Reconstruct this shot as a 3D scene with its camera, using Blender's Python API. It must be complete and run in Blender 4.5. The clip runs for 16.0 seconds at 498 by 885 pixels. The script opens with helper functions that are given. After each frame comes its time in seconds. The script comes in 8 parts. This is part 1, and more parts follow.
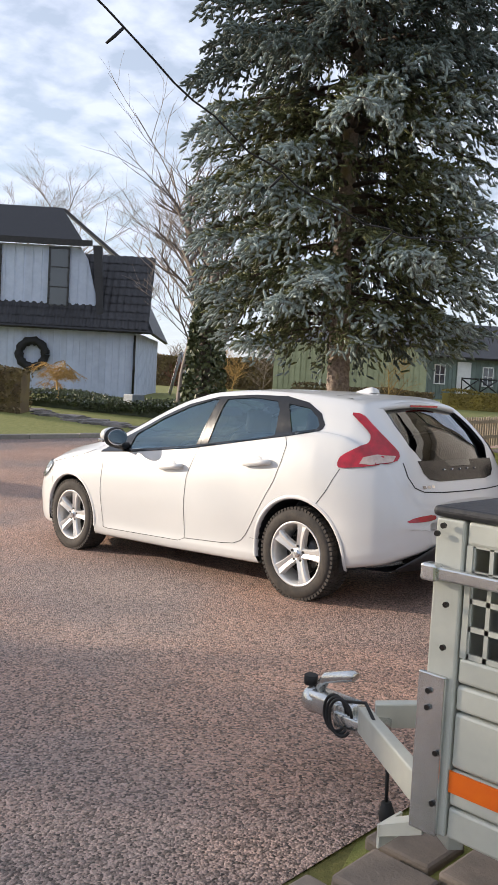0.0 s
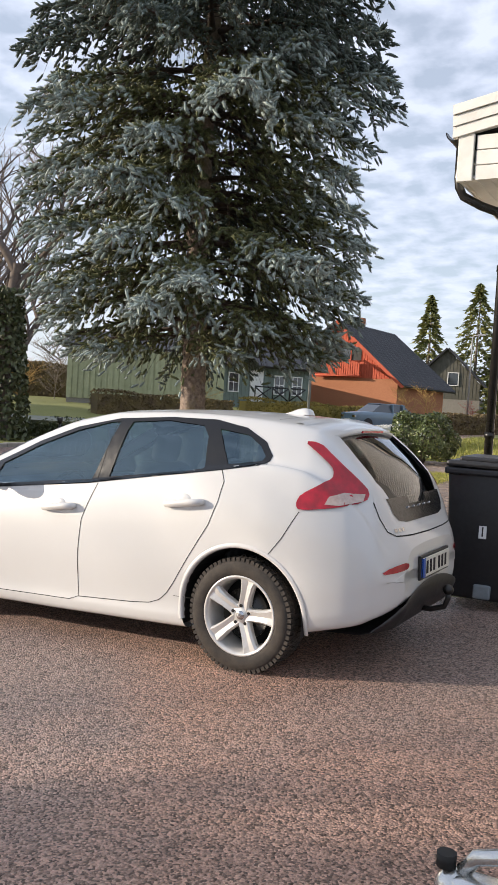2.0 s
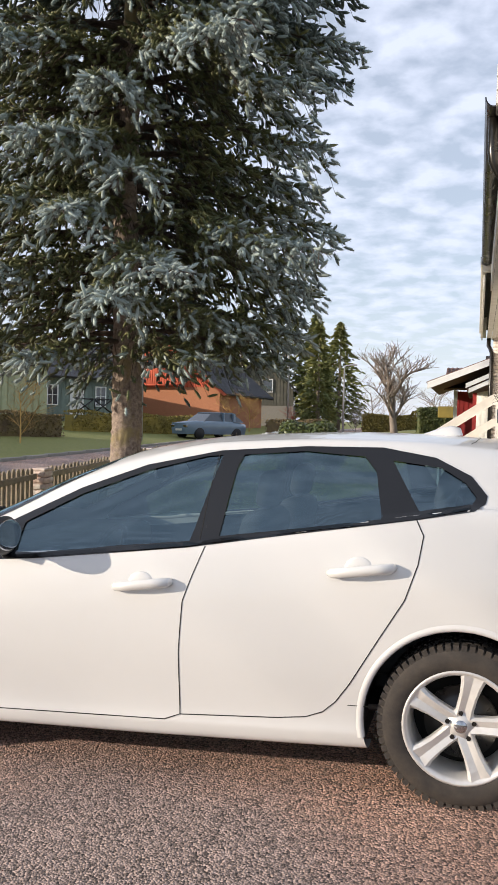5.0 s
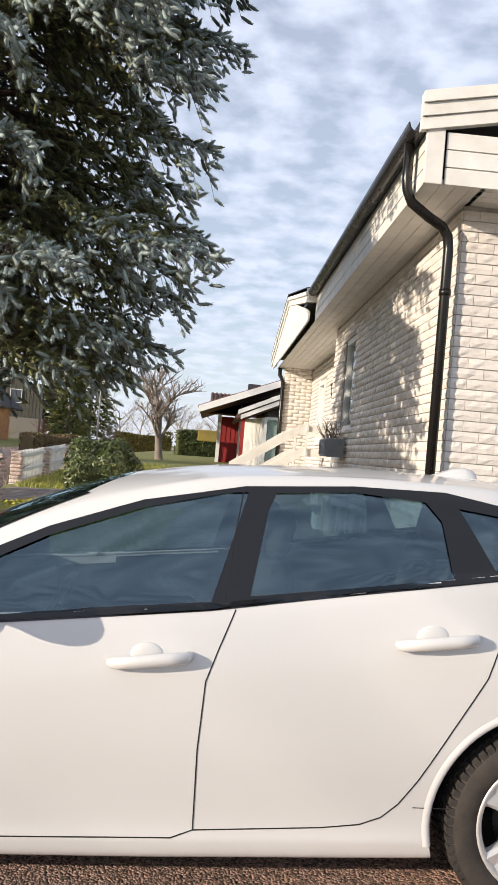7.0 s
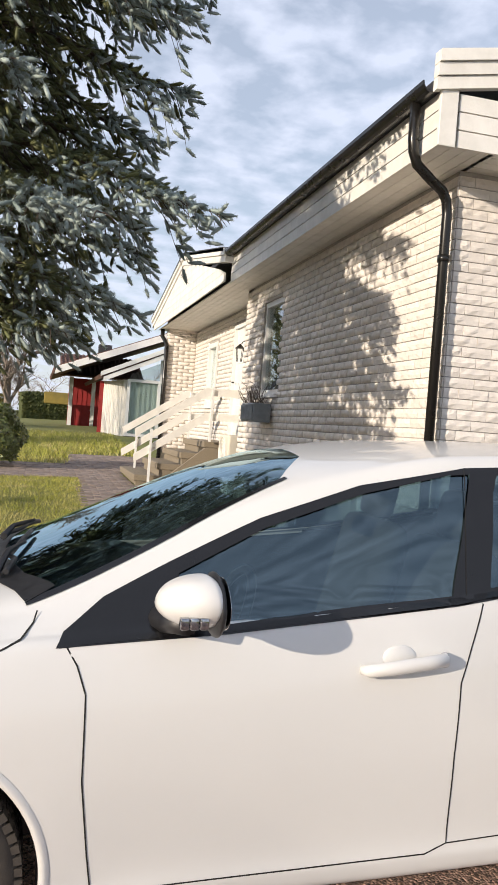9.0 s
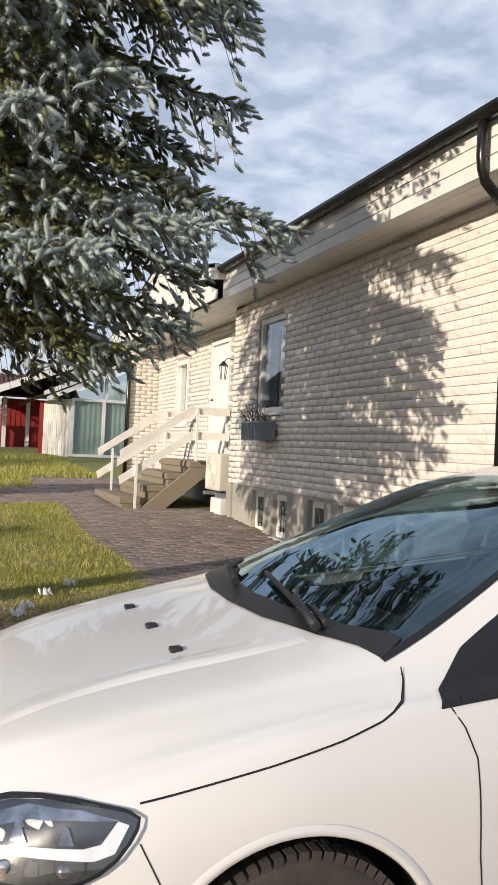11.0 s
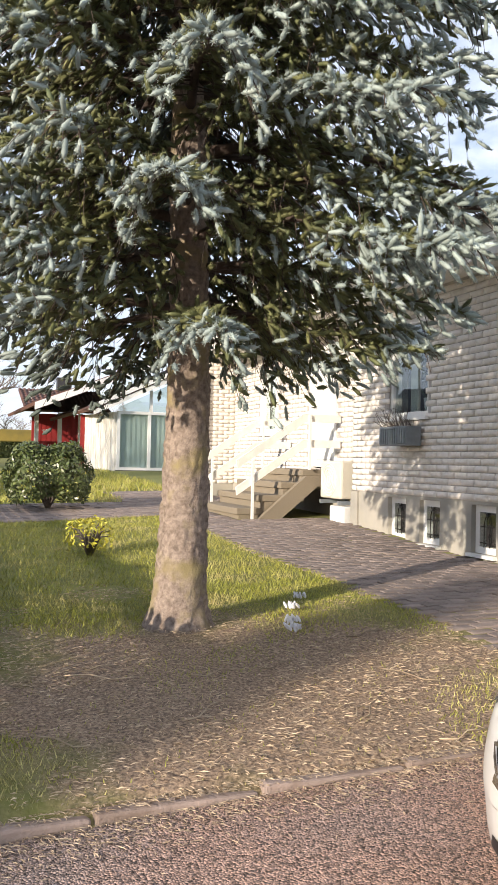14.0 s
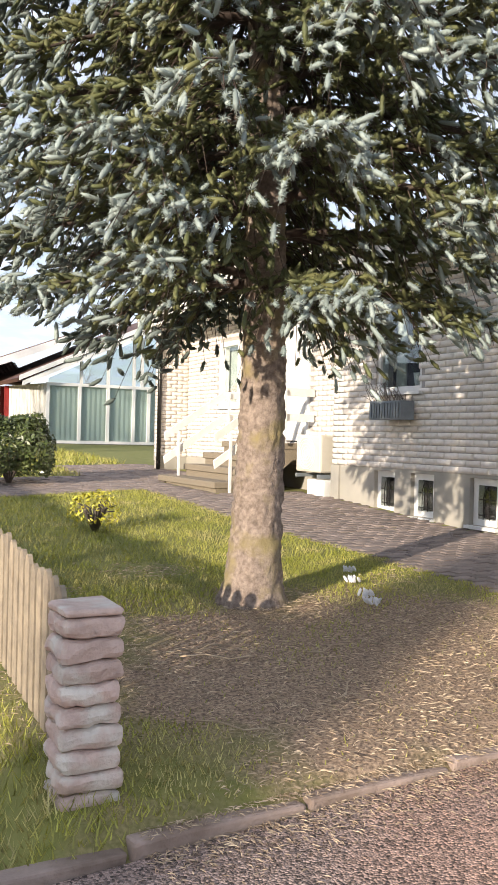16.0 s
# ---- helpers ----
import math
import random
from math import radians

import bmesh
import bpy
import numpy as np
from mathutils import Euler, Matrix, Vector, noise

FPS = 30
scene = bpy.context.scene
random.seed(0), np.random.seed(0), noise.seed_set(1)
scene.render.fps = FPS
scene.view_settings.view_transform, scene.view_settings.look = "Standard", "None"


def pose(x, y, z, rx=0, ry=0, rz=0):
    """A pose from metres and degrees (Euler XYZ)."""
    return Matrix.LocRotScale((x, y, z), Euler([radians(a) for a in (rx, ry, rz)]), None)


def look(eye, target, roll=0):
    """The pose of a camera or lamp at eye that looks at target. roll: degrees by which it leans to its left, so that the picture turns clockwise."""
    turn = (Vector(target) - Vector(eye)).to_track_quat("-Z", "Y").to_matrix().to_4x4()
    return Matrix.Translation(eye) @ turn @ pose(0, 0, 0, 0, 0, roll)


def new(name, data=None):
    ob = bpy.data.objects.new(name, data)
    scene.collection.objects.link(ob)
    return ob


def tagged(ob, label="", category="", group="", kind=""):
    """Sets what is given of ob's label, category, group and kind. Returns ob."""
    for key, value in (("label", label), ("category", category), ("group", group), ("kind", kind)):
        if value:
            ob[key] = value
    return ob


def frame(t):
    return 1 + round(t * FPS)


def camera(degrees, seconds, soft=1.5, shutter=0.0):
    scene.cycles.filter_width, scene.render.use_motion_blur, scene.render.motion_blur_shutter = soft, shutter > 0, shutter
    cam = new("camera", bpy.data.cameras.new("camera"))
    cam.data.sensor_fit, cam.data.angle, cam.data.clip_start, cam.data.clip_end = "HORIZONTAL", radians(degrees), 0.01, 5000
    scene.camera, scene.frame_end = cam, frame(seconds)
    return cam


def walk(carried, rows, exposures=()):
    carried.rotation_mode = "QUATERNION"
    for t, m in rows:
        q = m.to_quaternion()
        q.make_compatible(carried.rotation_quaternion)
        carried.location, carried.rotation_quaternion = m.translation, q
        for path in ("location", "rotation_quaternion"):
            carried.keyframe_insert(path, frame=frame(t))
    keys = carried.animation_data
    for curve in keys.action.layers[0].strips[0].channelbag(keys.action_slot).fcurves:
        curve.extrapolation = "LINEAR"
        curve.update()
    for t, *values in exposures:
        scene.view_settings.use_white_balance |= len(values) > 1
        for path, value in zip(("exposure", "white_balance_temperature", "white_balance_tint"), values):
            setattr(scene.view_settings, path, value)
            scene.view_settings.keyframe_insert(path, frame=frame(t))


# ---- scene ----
cam = camera(33.3, 16.0)
METRES, EYE, TILT, LEAN, TURN = 10.83, 1.625, 0.0, 0.0, 44.1
ROWS = [
    (0.0, 0.0, 0.0, 0.0, 0.21, -3.88, -3.05),
    (0.5, -0.0197, 0.0271, 0.0014, -2.23, -3.7, -3.31),
    (1.0, -0.0344, 0.0562, 0.0042, -4.04, -3.51, -3.75),
    (1.5, -0.0556, 0.0843, 0.003, -11.51, -2.97, -4.27),
    (2.0, -0.075, 0.1112, 0.0041, -14.88, -2.65, -3.52),
    (2.5, -0.0946, 0.1411, 0.0057, -16.65, -2.4, -2.42),
    (3.0, -0.12, 0.166, 0.0068, -17.65, -1.97, -1.15),
    (5.5, -0.1822, 0.3245, 0.0027, -33.23, -1.23, -2.2),
    (6.0, -0.1901, 0.3526, 0.0034, -37.71, -0.89, -2.79),
    (6.5, -0.1952, 0.3817, 0.0042, -41.3, 0.09, -3.43),
    (7.0, -0.216, 0.4085, 0.0016, -46.63, 0.85, -4.91),
    (7.5, -0.2306, 0.4395, -0.0022, -47.29, 0.47, -6.13),
    (8.0, -0.2413, 0.4699, -0.0013, -48.6, 0.25, -5.23),
    (8.5, -0.2545, 0.4942, -0.0017, -53.93, -1.15, -4.92),
    (11.0, -0.3015, 0.6202, -0.0032, -64.46, 0.46, -2.73),
    (11.5, -0.3148, 0.6452, -0.0047, -64.03, 0.62, -2.27),
    (12.0, -0.32, 0.6747, -0.0067, -62.94, 1.09, -2.15),
    (12.5, -0.3331, 0.7014, -0.0086, -63.72, 0.99, -2.34),
    (13.0, -0.3426, 0.7302, -0.0103, -64.69, 0.69, -1.98),
    (13.5, -0.3476, 0.7612, -0.0097, -64.09, 0.92, -0.93),
    (14.0, -0.3624, 0.7915, -0.0121, -65.3, 1.19, -1.14),
    (14.5, -0.3733, 0.822, -0.0134, -67.22, 1.31, -1.09),
    (15.0, -0.3772, 0.8511, -0.0126, -68.43, 1.26, -0.39),
    (15.5, -0.3901, 0.8783, -0.0132, -71.48, 0.58, -1.08),
    (16.0, -0.392, 0.9027, -0.0153, -72.51, -0.45, -1.43),
]
walk(cam, [(t, pose(0, 0, EYE, TILT, LEAN, TURN) @ pose(METRES * x, METRES * y, METRES * z, 90 + pitch, roll, yaw)) for t, x, y, z, yaw, pitch, roll in ROWS],
     exposures=[(0.0, 0.55), (1.5, 0.50), (3.0, 0.48), (7.0, 0.40), (8.5, 0.36), (11.0, 0.20), (12.5, 0.15), (13.2, 0.35), (14.0, 0.70), (16.0, 0.75)])

# ---- sky, sun ----
SUN_EL, SUN_AZ = radians(14), (-0.87, -0.48)
sun_dir = Vector((SUN_AZ[0], SUN_AZ[1], math.tan(SUN_EL) * math.hypot(*SUN_AZ))).normalized()
world = bpy.data.worlds.new("sky")
scene.world = world
world.use_nodes = True
wn, wl = world.node_tree.nodes, world.node_tree.links
wbg = wn["Background"]
sky = wn.new("ShaderNodeTexSky")
sky.sky_type, sky.sun_disc = "NISHITA", False
sky.sun_elevation, sky.sun_rotation = SUN_EL, math.atan2(SUN_AZ[0], SUN_AZ[1])
sky.air_density, sky.dust_density = 1.0, 0.6
wco = wn.new("ShaderNodeTexCoord")
wsep = wn.new("ShaderNodeSeparateXYZ")
wl.new(wco.outputs["Generated"], wsep.inputs[0])
# clouds lie on a flat layer: direction divided by its height
wzz = wn.new("ShaderNodeMath"); wzz.operation = "ADD"; wzz.inputs[1].default_value = 0.16
wl.new(wsep.outputs["Z"], wzz.inputs[0])
wmx = wn.new("ShaderNodeMath"); wmx.operation = "MAXIMUM"; wmx.inputs[1].default_value = 0.05
wl.new(wzz.outputs[0], wmx.inputs[0])
wcomb = wn.new("ShaderNodeCombineXYZ")
for i, ax in enumerate("XY"):
    dv = wn.new("ShaderNodeMath"); dv.operation = "DIVIDE"
    wl.new(wsep.outputs[ax], dv.inputs[0]); wl.new(wmx.outputs[0], dv.inputs[1])
    wl.new(dv.outputs[0], wcomb.inputs[i])
wn1 = wn.new("ShaderNodeTexNoise")
wn1.inputs["Scale"].default_value, wn1.inputs["Detail"].default_value, wn1.inputs["Roughness"].default_value = 8.5, 5, 0.5
wn1.inputs["Distortion"].default_value = 0.12
wl.new(wcomb.outputs[0], wn1.inputs["Vector"])
wramp = wn.new("ShaderNodeValToRGB")
wramp.color_ramp.elements[0].position, wramp.color_ramp.elements[1].position = 0.38, 0.64
wramp.color_ramp.elements[0].color, wramp.color_ramp.elements[1].color = (0.46, 0.46, 0.46, 1), (0.93, 0.93, 0.93, 1)
wl.new(wn1.outputs["Fac"], wramp.inputs[0])
wmix = wn.new("ShaderNodeMix"); wmix.data_type = "RGBA"
# pale haze towards the horizon
whz = wn.new("ShaderNodeMapRange")
whz.inputs["From Min"].default_value, whz.inputs["From Max"].default_value = 0.0, 0.42
whz.inputs["To Min"].default_value, whz.inputs["To Max"].default_value = 0.72, 0.0
wl.new(wsep.outputs["Z"], whz.inputs["Value"])
wfa = wn.new("ShaderNodeMath"); wfa.operation = "MAXIMUM"
wl.new(wramp.outputs[0], wfa.inputs[0]); wl.new(whz.outputs["Result"], wfa.inputs[1])
wl.new(wfa.outputs[0], wmix.inputs["Factor"])
wl.new(sky.outputs[0], wmix.inputs["A"])
wmix.inputs["B"].default_value = (6.2, 6.7, 8.1, 1)
wl.new(wmix.outputs["Result"], wbg.inputs["Color"])
wbg.inputs["Strength"].default_value = 0.105
sun = new("sun", bpy.data.lights.new("sun", "SUN"))
sun.data.energy, sun.data.angle, sun.data.color = 4.2, radians(0.6), (1.0, 0.86, 0.70)
sun.matrix_world = look(sun_dir * 60, (0, 0, 0))

# ---- materials ----
def mat(name, base, second=None, rough=0.6, metal=0.0, scale=8.0, bump=0.0, bscale=60.0, coat=0.0, vary=0.0, spec=0.5, patch=None, pscale=1.2, pcut=0.55, wave=None):
    """Two tones mixed by noise, a coarse patch tone, fine bump and a random shift per object."""
    m = bpy.data.materials.new(name)
    m.use_nodes = True
    n, l = m.node_tree.nodes, m.node_tree.links
    b = n["Principled BSDF"]
    b.inputs["Roughness"].default_value, b.inputs["Metallic"].default_value = rough, metal
    b.inputs["Coat Weight"].default_value, b.inputs["Coat Roughness"].default_value = coat, 0.03
    b.inputs["Specular IOR Level"].default_value = spec
    co = n.new("ShaderNodeTexCoord")
    geo = n.new("ShaderNodeNewGeometry")
    pos = geo.outputs["Position"]
    second = second or tuple(c * 0.8 for c in base)
    nz = n.new("ShaderNodeTexNoise")
    nz.inputs["Scale"].default_value, nz.inputs["Detail"].default_value, nz.inputs["Roughness"].default_value = scale, 5, 0.62
    l.new(pos, nz.inputs["Vector"])
    mx = n.new("ShaderNodeMix"); mx.data_type = "RGBA"
    cr = n.new("ShaderNodeMapRange"); cr.inputs["From Min"].default_value, cr.inputs["From Max"].default_value = 0.32, 0.68
    l.new(nz.outputs["Fac"], cr.inputs["Value"])
    l.new(cr.outputs["Result"], mx.inputs["Factor"])
    mx.inputs["A"].default_value, mx.inputs["B"].default_value = (*base, 1), (*second, 1)
    out = mx.outputs["Result"]
    if patch:
        n2 = n.new("ShaderNodeTexNoise")
        n2.inputs["Scale"].default_value, n2.inputs["Detail"].default_value = pscale, 4
        l.new(pos, n2.inputs["Vector"])
        r2 = n.new("ShaderNodeMapRange"); r2.inputs["From Min"].default_value, r2.inputs["From Max"].default_value = pcut - 0.07, pcut + 0.1
        l.new(n2.outputs["Fac"], r2.inputs["Value"])
        m2 = n.new("ShaderNodeMix"); m2.data_type = "RGBA"
        l.new(r2.outputs["Result"], m2.inputs["Factor"]); l.new(out, m2.inputs["A"])
        m2.inputs["B"].default_value = (*patch, 1)
        out = m2.outputs["Result"]
    if vary:
        oi = n.new("ShaderNodeObjectInfo")
        ad = n.new("ShaderNodeMath"); ad.operation = "ADD"
        l.new(oi.outputs["Random"], ad.inputs[0]); l.new(geo.outputs["Random Per Island"], ad.inputs[1])
        fr = n.new("ShaderNodeMath"); fr.operation = "FRACT"; l.new(ad.outputs[0], fr.inputs[0])
        mr = n.new("ShaderNodeMapRange"); mr.inputs["To Min"].default_value, mr.inputs["To Max"].default_value = 1 - vary, 1 + vary
        l.new(fr.outputs[0], mr.inputs["Value"])
        hs = n.new("ShaderNodeHueSaturation")
        l.new(mr.outputs["Result"], hs.inputs["Value"]); l.new(out, hs.inputs["Color"])
        out = hs.outputs["Color"]
    l.new(out, b.inputs["Base Color"])
    if rough < 0.95 and coat == 0 and metal < 0.5:
        rr = n.new("ShaderNodeMapRange"); rr.inputs["To Min"].default_value, rr.inputs["To Max"].default_value = max(rough - 0.1, 0.03), min(rough + 0.12, 1)
        l.new(nz.outputs["Fac"], rr.inputs["Value"]); l.new(rr.outputs["Result"], b.inputs["Roughness"])
    if bump:
        nb = n.new("ShaderNodeTexNoise")
        nb.inputs["Scale"].default_value, nb.inputs["Detail"].default_value, nb.inputs["Roughness"].default_value = bscale, 4, 0.65
        l.new(pos, nb.inputs["Vector"])
        bp = n.new("ShaderNodeBump")
        bp.inputs["Strength"].default_value, bp.inputs["Distance"].default_value = min(1, bump), 0.4 / bscale
        l.new(nb.outputs["Fac"], bp.inputs["Height"]); l.new(bp.outputs[0], b.inputs["Normal"])
    return m


def glass_mat(name, tint=(0.75, 0.85, 0.88), rough=0.0, clear=0.7, gloss=(0.95, 0.97, 1), least=0.10):
    """A thin pane: clear film with a mirror-like gloss by Fresnel."""
    m = bpy.data.materials.new(name)
    m.use_nodes = True
    n, l = m.node_tree.nodes, m.node_tree.links
    n.remove(n["Principled BSDF"])
    tr = n.new("ShaderNodeBsdfTransparent"); tr.inputs[0].default_value = (*[c * clear for c in tint], 1)
    gl = n.new("ShaderNodeBsdfGlossy"); gl.inputs["Roughness"].default_value = rough
    gl.inputs["Color"].default_value = (*gloss, 1)
    lw = n.new("ShaderNodeLayerWeight"); lw.inputs["Blend"].default_value = 0.5
    pw = n.new("ShaderNodeMath"); pw.operation = "POWER"; pw.inputs[1].default_value = 4.0
    l.new(lw.outputs["Facing"], pw.inputs[0])
    fr = n.new("ShaderNodeMapRange"); fr.inputs["To Min"].default_value, fr.inputs["To Max"].default_value = least, 0.95
    l.new(pw.outputs[0], fr.inputs["Value"])
    mx = n.new("ShaderNodeMixShader")
    l.new(fr.outputs[0], mx.inputs[0]); l.new(tr.outputs[0], mx.inputs[1]); l.new(gl.outputs[0], mx.inputs[2])
    l.new(mx.outputs[0], n["Material Output"].inputs["Surface"])
    return m


def asphalt_mat():
    m = mat("asphalt", (0.31, 0.190, 0.140), (0.40, 0.252, 0.190), rough=0.7, scale=1.1, patch=(0.25, 0.185, 0.16), pscale=0.5, pcut=0.52)
    n, l = m.node_tree.nodes, m.node_tree.links
    b = n["Principled BSDF"]
    old = b.inputs["Base Color"].links[0].from_socket
    geo = n.new("ShaderNodeNewGeometry")
    vo = n.new("ShaderNodeTexVoronoi"); vo.inputs["Scale"].default_value = 105
    l.new(geo.outputs["Position"], vo.inputs["Vector"])
    # every stone of the chippings has a tone of its own
    sp = n.new("ShaderNodeSeparateColor"); l.new(vo.outputs["Color"], sp.inputs[0])
    mr = n.new("ShaderNodeMapRange"); mr.inputs["To Min"].default_value, mr.inputs["To Max"].default_value = 0.2, 1.95
    l.new(sp.outputs[0], mr.inputs["Value"])
    mu = n.new("ShaderNodeMix"); mu.data_type = "RGBA"; mu.blend_type = "MULTIPLY"; mu.inputs["Factor"].default_value = 1
    l.new(old, mu.inputs["A"]); l.new(mr.outputs["Result"], mu.inputs["B"]); l.new(mu.outputs["Result"], b.inputs["Base Color"])
    rs = n.new("ShaderNodeMapRange"); rs.inputs["To Min"].default_value, rs.inputs["To Max"].default_value = 0.38, 0.75
    l.new(sp.outputs[1], rs.inputs["Value"]); l.new(rs.outputs["Result"], b.inputs["Roughness"])
    bp = n.new("ShaderNodeBump"); bp.inputs["Strength"].default_value, bp.inputs["Distance"].default_value = 1.0, 0.012
    bp.invert = True
    l.new(vo.outputs["Distance"], bp.inputs["Height"]); l.new(bp.outputs[0], b.inputs["Normal"])
    return m


def soil_mat():
    """Lawn with a litter of brown needles round the spruce and along the kerb."""
    m = mat("lawn_soil", (0.15, 0.165, 0.035), (0.23, 0.22, 0.065), rough=0.95, scale=9, bump=0.8, bscale=45)
    n, l = m.node_tree.nodes, m.node_tree.links
    b = n["Principled BSDF"]
    green = b.inputs["Base Color"].links[0].from_socket
    geo = n.new("ShaderNodeNewGeometry")
    br = n.new("ShaderNodeTexNoise"); br.inputs["Scale"].default_value, br.inputs["Detail"].default_value = 60, 6
    l.new(geo.outputs["Position"], br.inputs["Vector"])
    ra = n.new("ShaderNodeValToRGB")
    ra.color_ramp.elements[0].position, ra.color_ramp.elements[1].position = 0.35, 0.68
    ra.color_ramp.elements[0].color, ra.color_ramp.elements[1].color = (0.13, 0.09, 0.065, 1), (0.46, 0.33, 0.22, 1)
    l.new(br.outputs["Fac"], ra.inputs[0])
    ds = n.new("ShaderNodeVectorMath"); ds.operation = "DISTANCE"; ds.inputs[1].default_value = (-6.9, 7.6, 0.3)
    l.new(geo.outputs["Position"], ds.inputs[0])
    n3 = n.new("ShaderNodeTexNoise"); n3.inputs["Scale"].default_value, n3.inputs["Detail"].default_value = 2.2, 6
    l.new(geo.outputs["Position"], n3.inputs["Vector"])
    ma = n.new("ShaderNodeMath"); ma.operation = "MULTIPLY_ADD"; ma.inputs[1].default_value, ma.inputs[2].default_value = 2.6, -1.3
    l.new(n3.outputs["Fac"], ma.inputs[0])
    su = n.new("ShaderNodeMath"); su.operation = "ADD"; l.new(ds.outputs["Value"], su.inputs[0]); l.new(ma.outputs[0], su.inputs[1])
    mr = n.new("ShaderNodeMapRange"); mr.inputs["From Min"].default_value, mr.inputs["From Max"].default_value = 1.3, 2.2
    mr.inputs["To Min"].default_value, mr.inputs["To Max"].default_value = 1, 0
    l.new(su.outputs[0], mr.inputs["Value"])
    mx = n.new("ShaderNodeMix"); mx.data_type = "RGBA"
    l.new(mr.outputs["Result"], mx.inputs["Factor"]); l.new(green, mx.inputs["A"]); l.new(ra.outputs[0], mx.inputs["B"])
    l.new(mx.outputs["Result"], b.inputs["Base Color"])
    return m


M = {}
M["asphalt"] = asphalt_mat()
M["soil"] = soil_mat()
M["far_grass"] = mat("far_grass", (0.09, 0.10, 0.03), (0.17, 0.15, 0.07), rough=0.95, scale=0.6, bump=0.5, bscale=20)
M["brick"] = mat("pale_brick", (0.80, 0.745, 0.68), (0.70, 0.65, 0.60), rough=0.85, scale=22, bump=0.7, bscale=90, vary=0.06)
M["mortar"] = mat("mortar", (0.46, 0.43, 0.40), rough=0.95, scale=20, bump=0.5)
M["stucco"] = mat("grey_stucco", (0.36, 0.34, 0.29), (0.43, 0.40, 0.35), rough=0.9, scale=3, bump=0.5, bscale=120, patch=(0.29, 0.28, 0.25), pscale=1.5)
M["white_wood"] = mat("white_wood", (0.82, 0.80, 0.75), (0.70, 0.68, 0.63), rough=0.55, scale=5, bump=0.25, bscale=60, vary=0.03)
M["white_paint"] = mat("white_paint", (0.80, 0.80, 0.78), (0.72, 0.72, 0.70), rough=0.4, scale=6)
M["roof_dark"] = mat("roof_dark", (0.022, 0.022, 0.026), (0.036, 0.035, 0.038), rough=0.55, scale=10, bump=0.4, vary=0.2)
M["black_metal"] = mat("black_metal", (0.012, 0.011, 0.010), rough=0.28, scale=6)
M["glass"] = glass_mat("window_glass", (0.9, 0.95, 0.94), clear=0.9)
# near-black tone that paints in the shade of unlit rooms and recesses
M["inner_shade"] = mat("inner_shade", (0.06, 0.06, 0.055), rough=0.9)
M["curtain"] = mat("curtain", (0.80, 0.84, 0.80), (0.72, 0.76, 0.72), rough=0.9, scale=4)
M["concrete"] = mat("concrete", (0.30, 0.28, 0.25), (0.22, 0.205, 0.18), rough=0.9, scale=14, bump=0.6, bscale=90, vary=0.12)
M["aggregate"] = mat("washed_aggregate", (0.30, 0.25, 0.18), (0.16, 0.135, 0.10), rough=0.85, scale=90, bump=0.9, bscale=110)
M["kerb"] = mat("kerb_stone", (0.36, 0.28, 0.24), (0.24, 0.185, 0.155), rough=0.92, scale=7, bump=0.9, bscale=50, vary=0.15, patch=(0.18, 0.13, 0.10), pscale=4)
M["paver"] = mat("path_paver", (0.26, 0.21, 0.185), (0.19, 0.155, 0.14), rough=0.85, scale=8, bump=0.5, bscale=80, vary=0.22)
M["slab"] = mat("mossy_slab", (0.25, 0.20, 0.16), (0.17, 0.14, 0.115), rough=0.9, scale=9, bump=0.6, bscale=70, vary=0.15)
M["moss"] = mat("moss", (0.10, 0.10, 0.025), (0.16, 0.14, 0.04), rough=1, scale=30, bump=1, bscale=60)
M["bark"] = mat("spruce_bark", (0.36, 0.29, 0.24), (0.14, 0.105, 0.085), rough=0.95, scale=26, bump=1, bscale=70, patch=(0.27, 0.22, 0.11), pscale=5.0, pcut=0.58)
M["twig"] = mat("dead_twig", (0.085, 0.06, 0.047), (0.05, 0.036, 0.03), rough=0.95, scale=20)
M["bare_bark"] = mat("bare_bark", (0.16, 0.13, 0.11), (0.10, 0.08, 0.07), rough=0.95, scale=12)
M["black_plastic"] = mat("black_plastic", (0.012, 0.012, 0.014), (0.02, 0.02, 0.022), rough=0.45, scale=30)


# ---- mesh helpers ----
def box(bm, x0, x1, y0, y1, z0, z1, m=None):
    vs = [bm.verts.new((x, y, z)) for z in (z0, z1) for y in (y0, y1) for x in (x0, x1)]
    if m is not None:
        for v in vs:
            v.co = m @ v.co
    for f in ((0, 2, 3, 1), (4, 5, 7, 6), (0, 1, 5, 4), (2, 6, 7, 3), (0, 4, 6, 2), (1, 3, 7, 5)):
        bm.faces.new([vs[i] for i in f])
    return vs


def bbox(bm, x0, x1, y0, y1, z0, z1, r=0.01, m=None):
    """A box with bevelled edges."""
    b2 = bmesh.new()
    box(b2, x0, x1, y0, y1, z0, z1)
    bmesh.ops.bevel(b2, geom=b2.edges[:], offset=r, segments=2, profile=0.5, affect="EDGES")
    merge(bm, b2, m)


def merge(bm, b2, m=None):
    vs = [bm.verts.new(m @ v.co if m is not None else v.co) for v in b2.verts]
    b2.verts.index_update()
    for f in b2.faces:
        try:
            nf = bm.faces.new([vs[v.index] for v in f.verts])
            nf.smooth = f.smooth
        except ValueError:
            pass
    b2.free()


